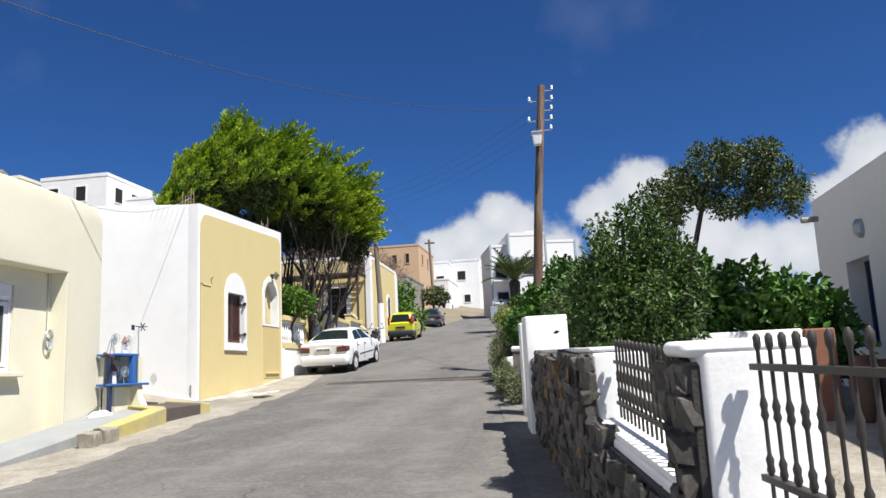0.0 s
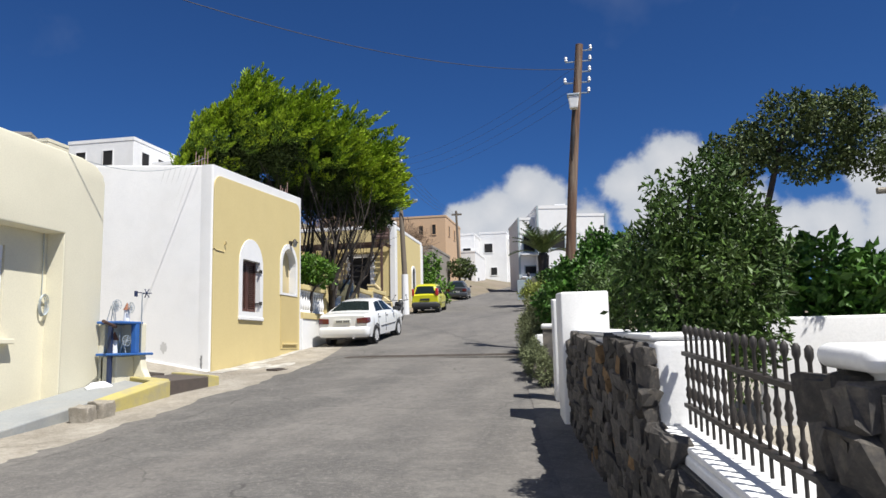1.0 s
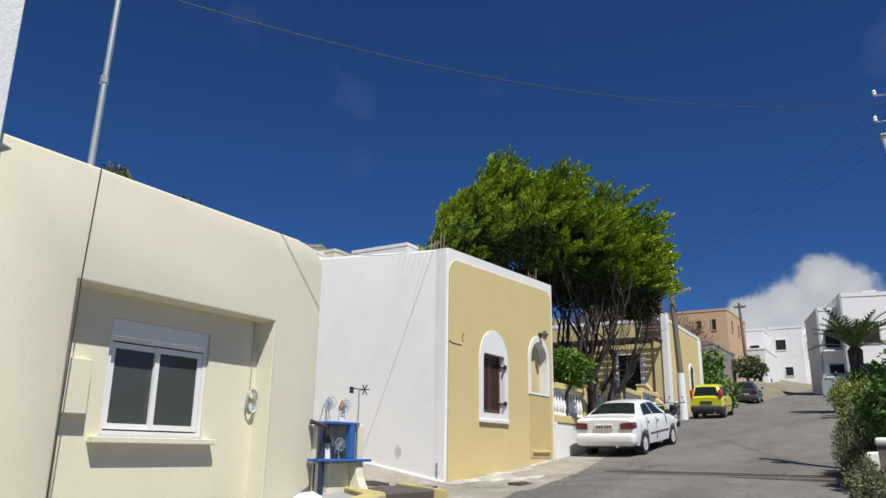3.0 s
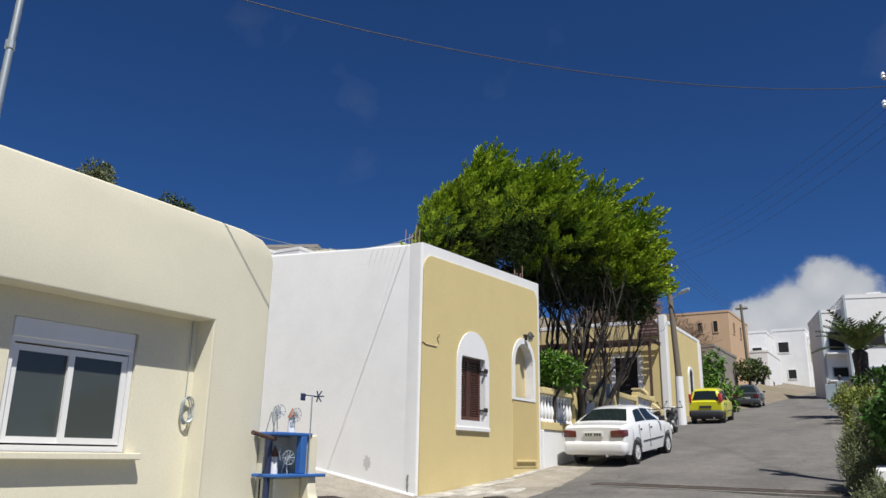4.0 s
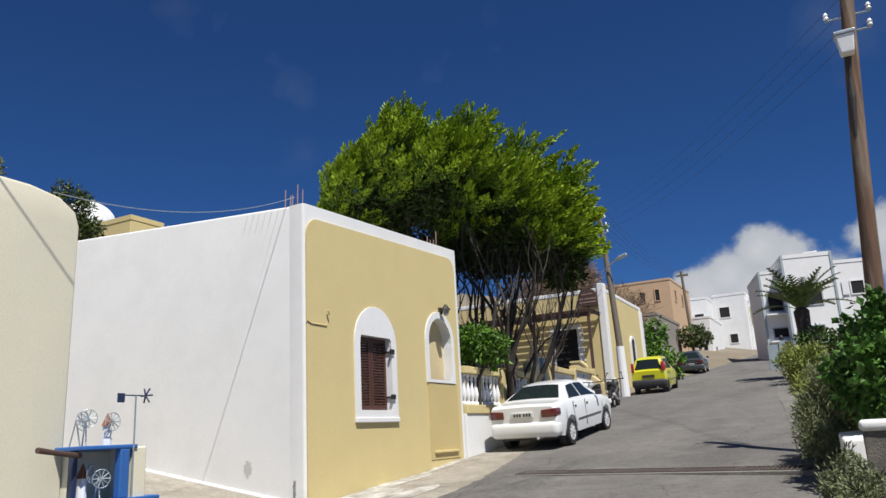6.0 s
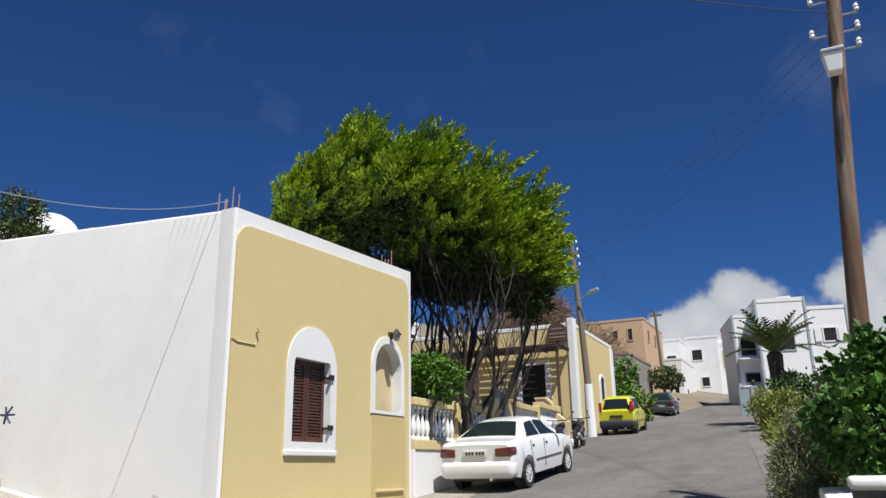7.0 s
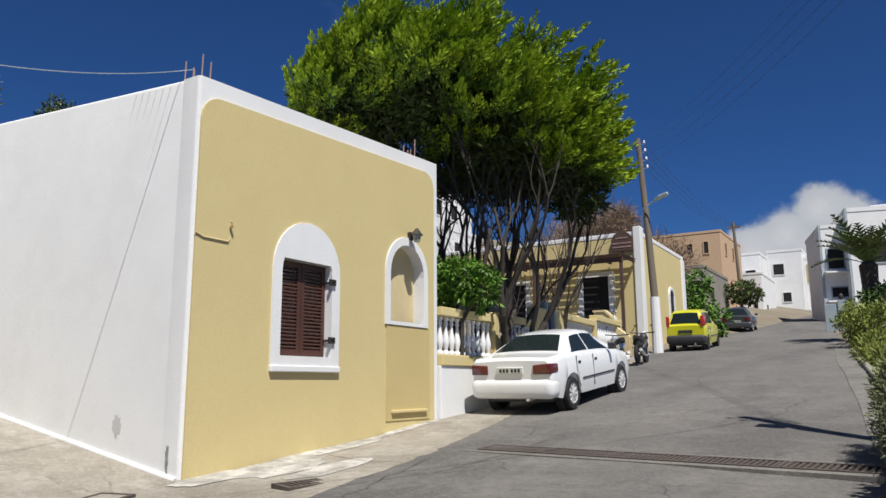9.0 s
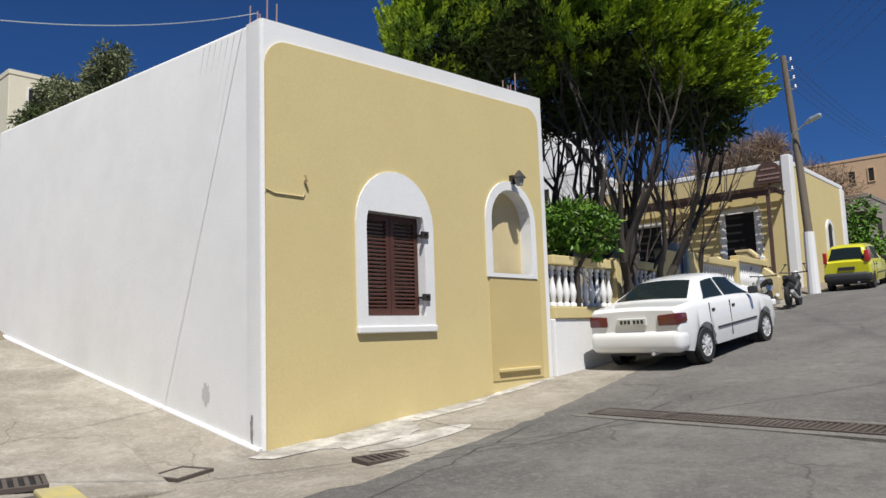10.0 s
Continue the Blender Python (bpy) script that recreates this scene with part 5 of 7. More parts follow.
# garden on the downhill side
shrub("citrus_tree", "dense dark green citrus tree behind the garden wall", (0.75, 7.3, 0.9),
      [(0.50, 7.2, 2.05, 0.40, 0.5, 0.6), (0.85, 7.3, 2.1, 0.42, 0.5, 0.55), (0.62, 7.2, 2.70, 0.34, 0.4, 0.40), (0.98, 7.3, 2.6, 0.28, 0.4, 0.36), (0.42, 7.2, 2.5, 0.24, 0.35, 0.32),
       (1.12, 7.4, 2.25, 0.26, 0.35, 0.45), (0.70, 7.3, 1.65, 0.5, 0.5, 0.42), (0.75, 7.2, 3.0, 0.2, 0.3, 0.2)], 15000, 0.062, CITRUS, 31, 0.45, 3, 0.35)
shrub("carob_tree", "spreading carob tree with a flat dense crown", (1.05, 9.3, 1.0),
      [(1.45, 9.2, 3.62, 0.30, 0.4, 0.28), (1.85, 9.2, 3.85, 0.38, 0.45, 0.30), (2.3, 9.2, 3.85, 0.40, 0.45, 0.30), (2.65, 9.2, 3.6, 0.33, 0.4, 0.30), (2.1, 9.2, 3.45, 0.42, 0.35, 0.16), (1.3, 9.2, 3.3, 0.22, 0.3, 0.2)],
      12000, 0.052, OLIVE, 32, 0.5, 2, 0.3)
shrub("fig_tree", "low spreading fig with broad bright leaves", (2.4, 9.9, 1.1),
      [(1.7, 9.9, 2.45, 0.5, 0.5, 0.5), (2.3, 9.9, 2.4, 0.5, 0.5, 0.45), (2.8, 10.1, 2.2, 0.5, 0.5, 0.4), (3.3, 10.3, 2.0, 0.4, 0.4, 0.32), (2.1, 10, 1.9, 0.8, 0.5, 0.5), (3.0, 10.2, 1.7, 0.7, 0.5, 0.45)],
      6500, 0.12, FIG, 33, 0.7, 5, 0.35)
shrub("fig_tree", "broad-leaved green fig beside the timber pole", (-0.5, 18.6, 1.5),
      [(-0.75, 18.2, 2.65, 0.42, 0.7, 0.6), (-0.7, 19.4, 2.9, 0.45, 0.8, 0.6), (-0.1, 18.4, 3.2, 0.6, 0.8, 0.6), (0.4, 17.6, 3.0, 0.7, 0.8, 0.7), (-0.5, 20.2, 2.7, 0.6, 0.6, 0.6), (0.5, 19.2, 3.5, 0.7, 0.8, 0.7), (0.2, 16.6, 2.6, 0.6, 0.7, 0.6), (0.1, 18.6, 3.85, 0.5, 0.6, 0.5), (-0.75, 18.6, 3.2, 0.35, 0.5, 0.4), (-1.05, 18.9, 2.6, 0.4, 0.6, 0.5)],
      17000, 0.11, FIG, 34, 0.75, 6, 0.3)
shrub("dark_shrub", "dark evergreen shrub inside the gate", (0.3, 13.0, 1.2),
      [(0.35, 12.8, 2.3, 0.5, 0.7, 0.75), (0.1, 14.2, 2.3, 0.4, 0.7, 0.75), (0.9, 12.2, 2.4, 0.5, 0.7, 0.8), (0.9, 10.9, 2.3, 0.45, 0.6, 0.7)], 9000, 0.08, CITRUS, 35, 0.5, 4, 0.35)
shrub("grey_shrub", "feathery grey-green shrub spilling over the verge", (-1.6, 20.3, 1.4),
      [(-1.7, 20.0, 1.95, 0.32, 0.5, 0.5), (-1.6, 20.6, 2.25, 0.34, 0.5, 0.6), (-1.4, 20.2, 2.6, 0.28, 0.5, 0.38), (-1.75, 21.2, 2.0, 0.30, 0.5, 0.5), (-1.3, 20.9, 2.3, 0.3, 0.4, 0.6)], 15000, 0.085, SAGE, 36, 0.14, 5, 0.1, 0.0)
shrub("grey_shrub", "grey-green bush by the gate pier", (-0.95, 14.2, 1.0), [(-0.97, 14.2, 1.3, 0.16, 0.5, 0.3), (-1.2, 15.4, 1.42, 0.2, 0.5, 0.36), (-1.35, 16.2, 1.5, 0.2, 0.4, 0.36)], 5000, 0.07, SAGE, 37, 0.2, 4, 0.2, 0.1)
# trees on the hill
shrub("hill_conifer", "dark conifer on the hillside", (-33, 30.5, 8.6), [(-33, 30, 12.5, 1.1, 1.1, 1.4), (-33, 30, 13.9, 0.8, 0.8, 1.1), (-32.2, 30, 12.2, 0.8, 0.8, 0.9), (-33, 30, 10.6, 1.2, 1.2, 1.5)], 6000, 0.28, OLIVE, 61, 0.25)
shrub("olive_tree", "grey-green olive tree on the hillside", (-44, 29, 12), [(-44.5, 28.5, 16.3, 1.2, 1, 1.1), (-43, 28.5, 15.8, 1.2, 1, 1.1), (-44, 28.5, 14.6, 1.6, 1, 1.2)], 4500, 0.28, SAGE, 62, 0.3)
shrub("olive_tree", "pale olive tree with an uneven crown", (-39, 29, 11), [(-39.5, 28.5, 15.9, 1.1, 1, 1.0), (-38.2, 28.5, 16.2, 1.0, 1, 1.1), (-38.8, 28.5, 14.6, 1.5, 1, 1.2)], 4500, 0.28, SAGE, 63, 0.3)
shrub("olive_tree", "dark olive tree low on the slope", (-48, 29, 13), [(-48, 28.5, 15.4, 1.6, 1, 1.3), (-46.5, 28.5, 14.8, 1.3, 1, 1.0)], 3500, 0.28, OLIVE, 64, 0.3)


def verge_growth():
    rng = np.random.default_rng(40)
    lumps = []
    for k in range(26):
        y = 22.5 + k * 0.95
        lumps.append((edge_r(y) + 0.55 + rng.uniform(-0.1, 0.5), y, rz(y) + 0.14, 0.40, 0.6, 0.2 + 0.25 * (k > 15)))
    ob = foliage("verge_grass", lumps, 9000, 0.2, GRASSY, None, 41, -0.2, 0.12, 0.2)
    return tagged(ob, "dry yellow-green grass and wildflowers on the verge", "grass", "", "stuff")


verge_growth()
shrub("flowering_bush", "yellow-flowering bush on the street's edge", (-3.0, 41.5, 3.6), [(-3.1, 41, 4.3, 0.7, 0.9, 0.6), (-2.5, 40.3, 4.3, 0.7, 0.9, 0.6), (-3.1, 43, 4.6, 0.6, 0.9, 0.6)], 3500, 0.16, GRASSY, 42, 0.3)
shrub("dark_shrub", "dark green hedge below the palm", (-1.8, 44, 4.2), [(-2.2, 45, 5.4, 0.8, 0.8, 0.7), (-1.2, 44, 5.3, 0.8, 0.8, 0.7), (-0.4, 43, 5.0, 0.7, 0.8, 0.7)], 2800, 0.2, CITRUS, 43)


def palm():
    t = thing("date_palm", "young date palm with arching grey-green fronds", "palm", (-2.75, 45.5, 4.9))
    rng = np.random.default_rng(50)
    bm = bmesh.new()
    lathe(bm, [(0.32, -0.9), (0.36, 0.4), (0.30, 1.2), (0.34, 2.0), (0.15, 2.2)], 10)
    part("trunk", bm, BARK, t)
    for k in range(30):
        a = k * 2.399
        rise = rng.uniform(0.55, 2.4)
        length = rng.uniform(2.0, 2.7)
        verts, faces = [], []
        p = Vector((0, 0, 2.0))
        d = Vector((math.cos(a), math.sin(a), rise)).normalized()
        for s in range(12):
            q = p + d * length / 12
            side = d.cross(Vector((0, 0, 1))).normalized()
            up = side.cross(d)
            for sg in (-1, 1):
                n = len(verts)
                w = 0.42 * math.sin(math.pi * (0.12 + 0.85 * s / 12))
                tip = p + side * sg * w + d * w * 0.9 + up * 0.05
                verts += [p, q, tip, p + up * 0.02]
                faces += [(n, n + 1, n + 2), (n, n + 2, n + 3)]
            p = q
            d = (d + Vector((0, 0, -0.085))).normalized()
        raw("frond", verts, faces, PALM, t)
    return t


palm()
# ---- parked cars ----
CAR_WHITE = mat("white_car_paint", (0.78, 0.79, 0.78), 0.25, (0.75, 0.76, 0.75), 2, 0.3, 0, 0, coat=0.7, dirt=(0.6, 0.58, 0.52), dirt_scale=2, dirt_amount=0.15)
CAR_YELLOW = mat("yellow_car_paint", (0.62, 0.60, 0.02), 0.3, (0.58, 0.55, 0.02), 2, 0.3, 0, 0, coat=0.7)
CAR_GREY = mat("dark_grey_car_paint", (0.07, 0.075, 0.08), 0.3, (0.06, 0.065, 0.07), 2, 0.3, 0, 0, coat=0.8, metal=0.3)
CAR_SILVER = mat("silver_car_paint", (0.42, 0.44, 0.47), 0.3, (0.38, 0.4, 0.43), 2, 0.3, 0, 0, coat=0.8, metal=0.4)
RUBBER = mat("tyre_rubber", (0.018, 0.018, 0.018), 0.85, None, 10, 0.3, 60, 0.3)
TRIM = mat("dark_plastic_trim", (0.035, 0.036, 0.038), 0.6, None, 8, 0.3, 60, 0.1)
ALLOY = mat("alloy_rim", (0.60, 0.60, 0.60), 0.4, None, 8, 0.2, 0, 0, metal=0.15)
TAIL = mat("tail_light_red", (0.11, 0.010, 0.011), 0.12, (0.08, 0.008, 0.008), 12, 0.4, 0, 0, coat=0.8)
TAIL_BRIGHT = mat("tail_light_bright_red", (0.45, 0.02, 0.02), 0.15, None, 12, 0.4, 0, 0, coat=0.8)
PLATE = mat("number_plate", (0.62, 0.63, 0.58), 0.5, None, 4, 0.2, 0, 0)


def car(label, at, turn, tilt, spec, paint, tail, facing=1):
    c = thing("parked_car", label, "car", at, "parked cars")
    c.matrix_basis = pose(*at, 0, 0, turn) @ pose(0, 0, 0, tilt, 0, 0)
    L, W, H, ra, fa, R = (spec[k] for k in ("L", "W", "H", "ra", "fa", "R"))
    ip = lambda name, y: float(np.interp(y, [p[0] for p in spec[name]], [p[1] for p in spec[name]]))

    def low(y):
        z = ip("low", y)
        for a in (ra, fa):
            r = R + 0.065
            if abs(y - a) < r:
                z = max(z, R + math.sqrt(r * r - (y - a) ** 2) * 0.98)
        return z

    def ring(y):
        w, zl, zb, zr = ip("wide", y) * W / 2, low(y), ip("belt", y), ip("roof", y)
        g = min(1.0, max(0.0, (zr - zb) / 0.35))
        top = w * 0.90 + (spec["roof_w"] / 2 - w * 0.90) * g
        zm = max(zl + 0.02, 0.55)
        pts = [(0.0, min(zl, 0.3)), (w * 0.75, min(zl, 0.3)), (w * 0.955, zl), (w * 0.985, max(zl + 0.01, 0.40)), (w, zm), (w * 0.985, max(zb - 0.10, zm + 0.01)), (w * 0.955, zb - 0.03), (w * 0.91, zb),
               (w * 0.90 + (top - w * 0.90) * 0.57, zb + (zr - zb) * 0.5), (top, zb + (zr - zb) * 0.86), (top - 0.05 - 0.03 * g, zr - 0.008 * g), (top * 0.5, zr + 0.012), (0.0, zr + 0.018)]
        return pts

    ys = sorted(set([0.0, 0.02, 0.06] + list(np.linspace(0.1, L - 0.1, 74)) + [L - 0.05, L - 0.02, L]))
    rows = []
    for y in ys:
        r = ring(y)
        rows.append([(-x, y, z) for x, z in r[::-1]] + [(x, y, z) for x, z in r[1:]])
    bm = bmesh.new()
    grid = [[bm.verts.new(p) for p in row] for row in rows]
    n = len(grid[0])
    for a, b in zip(grid, grid[1:]):
        for i in range(n - 1):
            bm.faces.new((a[i], b[i], b[i + 1], a[i + 1]))
    for row, flip in ((grid[0], False), (grid[-1], True)):
        f = [v for v in row]
        bm.faces.new(f if flip else f[::-1])
    bmesh.ops.remove_doubles(bm, verts=bm.verts, dist=0.0005)
    bmesh.ops.recalc_face_normals(bm, faces=bm.faces)
    body = part("body", bm, paint, c, "", 38)
    bm = bmesh.new()
    box(bm, -W * 0.38, W * 0.38, 0.25, L - 0.3, 0.2, 0.34)
    part("underbody", bm, TRIM, c)
    # glazing
    def pane(name, pts_fn, nu, nv, label=""):
        verts = [pts_fn(u / nu, v / nv) for v in range(nv + 1) for u in range(nu + 1)]
        faces = [(v * (nu + 1) + u, v * (nu + 1) + u + 1, (v + 1) * (nu + 1) + u + 1, (v + 1) * (nu + 1) + u) for v in range(nv) for u in range(nu)]
        return raw(name, verts, faces, CARGLASS, c, label, smooth=50)

    for name, (y0, y1) in (("rear_window", spec["back"]), ("windscreen", spec["front"])):
        s = 1 if name == "rear_window" else -1

        def fn(u, v, y0=y0, y1=y1, s=s):
            y = y0 + (y1 - y0) * v
            r = ring(y)
            half = r[10][0] + 0.01 if name == "windscreen" else r[10][0] - 0.01
            x = half * (2 * u - 1)
            z = ip("roof", y) + 0.026 - 0.024 * abs(2 * u - 1) ** 2
            return (x, y - 0.012 * s, z)
        pane(name, fn, 8, 6)
    for sgn in (-1, 1):
        for lo0, lo1, hi0, hi1 in spec["sides"]:
            def fn(u, v):
                y = (lo0 + (lo1 - lo0) * u) * (1 - v) + (hi0 + (hi1 - hi0) * u) * v
                r = ring(y)
                f = 0.10 + 0.85 * v
                a, b = r[7], r[9]
                return (sgn * (a[0] + (b[0] - a[0]) * f + 0.010), y, a[1] + (b[1] - a[1]) * f)
            ob = pane("side_window", fn, 6, 4)
        for y0 in spec["seams"]:
            w0 = ip("wide", y0) * W / 2
            bm = bmesh.new()
            box(bm, sgn * w0 - 0.012, sgn * w0 + 0.003, y0 - 0.004, y0 + 0.004, 0.34, ip("belt", y0) - 0.05)
            part("door_seam", bm, TRIM, c)
            bm = bmesh.new()
            box(bm, sgn * w0 - 0.03, sgn * w0 + 0.004, y0 + 0.08, y0 + 0.19, 0.80, 0.845)
            soft(bm, 0.01)
            part("door_handle", bm, TRIM, c)
        bm = bmesh.new()
        w0 = W / 2
        box(bm, sgn * w0 - 0.015, sgn * w0 + 0.012, ra + 0.42, fa - 0.42, 0.505, 0.535)
        soft(bm, 0.006)
        part("side_moulding", bm, TRIM, c)
        bm = bmesh.new()
        ym = spec["mirror"]
        box(bm, sgn * (w0 + 0.06) - 0.08, sgn * (w0 + 0.06) + 0.08, ym - 0.05, ym + 0.05, ip("belt", ym) + 0.0, ip("belt", ym) + 0.13)
        soft(bm, 0.025)
        part("wing_mirror", bm, TRIM if paint != CAR_SILVER else paint, c)
        # tail lamps that wrap the corner
        x0, x1, z0, z1 = spec["tail"]
        bm = bmesh.new()
        hexa(bm, [(sgn * x0, -0.035, z0), (sgn * (x1 - 0.012), -0.02, z0), (sgn * (x1 + 0.026), spec["tail_wrap"], z0 + 0.03), (sgn * x0, 0.12, z0), (sgn * x0, -0.03, z1 - 0.03), (sgn * (x1 - 0.016), -0.015, z1), (sgn * (x1 + 0.022), spec["tail_wrap"], z1 - 0.02), (sgn * x0, 0.12, z1)])
        bmesh.ops.recalc_face_normals(bm, faces=bm.faces)
        soft(bm, 0.02, 3)
        part("tail_light", bm, tail, c, "", 50)
        bm = bmesh.new()
        box(bm, sgn * W * 0.36 - 0.14, sgn * W * 0.36 + 0.12, L - 0.14, L - 0.04, 0.60, 0.72)
        soft(bm, 0.03, 2)
        part("headlight", bm, PVC, c)
        for a in (ra, fa):
            bm = bmesh.new()
            tw = 0.17
            lathe(bm, [(R * 0.62, -tw / 2), (R * 0.93, -tw / 2), (R, -tw / 2 + 0.03), (R, tw / 2 - 0.03), (R * 0.93, tw / 2), (R * 0.64, tw / 2), (R * 0.62, -tw / 2)], 28, (0, 0, 0), False)
            bm.transform(Matrix.Translation((sgn * (W / 2 - 0.10), a, R)) @ Matrix.Rotation(radians(90), 4, "Y"))
            wheel = part("wheel", bm, RUBBER, c, "black tyre", 40)
            bm = bmesh.new()
            lathe(bm, [(R * 0.66, -0.03), (R * 0.66, 0.078), (R * 0.61, 0.082), (R * 0.58, 0.03), (R * 0.3, 0.02), (R * 0.1, 0.02)], 28, (0, 0, 0), False)
            for k in range(9):
                m = Matrix.Rotation(2 * math.pi * k / 9, 4, "Z")
                vs = hexa(bm, [(0.03, -0.018, 0.03), (R * 0.62, -0.026, 0.03), (R * 0.62, 0.026, 0.03), (0.03, 0.018, 0.03), (0.03, -0.016, 0.085), (R * 0.62, -0.02, 0.075), (R * 0.62, 0.02, 0.075), (0.03, 0.016, 0.085)])
                for v in vs:
                    v.co = m @ v.co
            lathe(bm, [(0.055, 0.03), (0.05, 0.092), (0.02, 0.095)], 12)
            bm.transform(Matrix.Translation((sgn * (W / 2 - 0.10), a, R)) @ Matrix.Rotation(radians(90 * sgn), 4, "Y"))
            part("rim", bm, ALLOY if spec["alloy"] else TRIM, wheel, "", 40)
            bm = bmesh.new()
            lathe(bm, [(R + 0.05, -0.1), (R + 0.05, 0.05)], 20, (0, 0, 0), False)
            bm.transform(Matrix.Translation((sgn * (W / 2 - 0.14), a, R)) @ Matrix.Rotation(radians(90), 4, "Y"))
            part("wheel_well", bm, TRIM, c)
    # bumpers
    for y0, y1, nm, fw in ((-0.06, 0.34, "rear_bumper", 0.498), (L - 0.28, L + 0.05, "front_bumper", 0.40)):
        bm = bmesh.new()
        box(bm, -W * fw, W * fw, y0, y1, 0.27, 0.64)
        soft(bm, 0.13, 6)
        part(nm, bm, spec["bumper"] or paint, c, "", 50)
    bm = bmesh.new()
    zp = spec["plate"]
    box(bm, -0.26, 0.26, -0.035, 0.02, zp, zp + 0.115)
    soft(bm, 0.006)
    pl = part("number_plate", bm, PLATE if spec["plate_pale"] else TRIM, c, "pale number plate")
    if spec["plate_pale"]:
        for k in range(6):
            bm = bmesh.new()
            x = -0.2 + k * 0.068 + (0.03 if k > 2 else 0)
            box(bm, x, x + 0.045, -0.039, -0.03, zp + 0.03, zp + 0.09)
            part("plate_bar", bm, TRIM, pl)
    bm = bmesh.new()
    tube(bm, [(0.34, 0.2, 0.27), (0.34, -0.06, 0.27)], 0.028, 10)
    part("exhaust", bm, ALLOY, c)
    return c


SEDAN = dict(L=4.11, W=1.67, H=1.39, ra=0.82, fa=3.22, R=0.29, roof_w=1.10,
             wide=[(0, 0.935), (0.04, 0.965), (0.3, 0.99), (0.8, 1.0), (3.2, 1.0), (3.7, 0.95), (4.0, 0.82), (4.11, 0.70)],
             low=[(0, 0.33), (0.4, 0.25), (3.7, 0.24), (4.11, 0.28)],
             belt=[(0, 0.93), (0.06, 0.985), (0.55, 1.01), (1.4, 0.985), (2.6, 0.95), (3.1, 0.92), (3.7, 0.82), (4.05, 0.70), (4.11, 0.62)],
             roof=[(0, 0.935), (0.06, 0.99), (0.50, 1.02), (0.62, 1.045), (1.22, 1.345), (1.5, 1.385), (1.9, 1.40), (2.3, 1.365), (3.0, 0.97), (3.1, 0.925), (3.7, 0.825), (4.05, 0.705), (4.11, 0.625)],
             back=(0.66, 1.19), front=(2.36, 2.98), sides=[(0.98, 1.72, 1.32, 1.72), (1.79, 2.74, 1.77, 2.28)], seams=(1.02, 1.78), mirror=2.62,
             tail=(0.46, 0.81, 0.705, 0.895), tail_wrap=0.24, bumper=None, plate=0.72, plate_pale=True, alloy=True)
HATCH = dict(L=3.50, W=1.50, H=1.58, ra=0.58, fa=2.96, R=0.27, roof_w=1.12,
             wide=[(0, 0.93), (0.06, 0.97), (0.4, 1.0), (2.9, 1.0), (3.3, 0.9), (3.5, 0.72)],
             low=[(0, 0.34), (0.3, 0.24), (3.2, 0.24), (3.5, 0.28)],
             belt=[(0, 0.96), (0.1, 1.0), (1.4, 0.97), (2.6, 0.95), (3.1, 0.86), (3.4, 0.74), (3.5, 0.64)],
             roof=[(0, 0.97), (0.06, 1.02), (0.26, 1.48), (0.5, 1.56), (1.2, 1.58), (1.9, 1.52), (2.65, 0.98), (3.1, 0.865), (3.4, 0.745), (3.5, 0.645)],
             back=(0.075, 0.25), front=(1.95, 2.62), sides=[(0.34, 1.02, 0.46, 1.02), (1.10, 2.15, 1.10, 1.82)], seams=(0.62, 1.06), mirror=2.2,
             tail=(0.585, 0.72, 0.95, 1.36), tail_wrap=0.22, bumper=TRIM, plate=0.70, plate_pale=False, alloy=False)
WAGON = dict(SEDAN, L=4.05, W=1.76, H=1.50, back=(0.16, 0.62),
             roof=[(0, 0.94), (0.06, 0.99), (0.12, 1.0), (0.65, 1.43), (1.1, 1.50), (1.9, 1.51), (2.3, 1.46), (3.0, 0.98), (3.1, 0.925), (3.7, 0.825), (4.0, 0.705), (4.05, 0.625)],
             sides=[(0.7, 1.6, 0.95, 1.6), (1.7, 2.7, 1.7, 2.28)], tail=(0.50, 0.83, 0.68, 0.90), plate=0.60)

car("white four-door saloon parked against the white wall", (-7.72, 23.72, 1.785), -2.6, 6.2, SEDAN, CAR_WHITE, TAIL)
car("small bright yellow hatchback with dark bumpers", (-8.97, 41.25, 3.53), 3.0, 5.6, HATCH, CAR_YELLOW, TAIL_BRIGHT)
car("dark grey hatchback parked beyond the yellow car", (-10.55, 60.0, rz(60.0) + 0.02), 4.0, 5.6, WAGON, CAR_GREY, TAIL)
# ---- poles and wires ----
def insulator_bracket(parent, at, side):
    bm = bmesh.new()
    tube(bm, [Vector(at), Vector(at) + Vector((side * 0.26, 0, 0))], 0.016, 6)
    tube(bm, [Vector(at) + Vector((side * 0.24, 0, -0.02)), Vector(at) + Vector((side * 0.24, 0, 0.10))], 0.010, 6)
    b = part("bracket", bm, GALV, parent)
    bm = bmesh.new()
    lathe(bm, [(0.02, 0.0), (0.045, 0.01), (0.03, 0.05), (0.045, 0.07), (0.02, 0.12)], 8, (at[0] + side * 0.24, at[1], at[2] + 0.03))
    part("insulator", bm, PVC, b, "white porcelain insulator")


P1 = Vector((-0.84, 21.1, 1.3))
P1T = Vector((0.68, 0.0, 8.45))


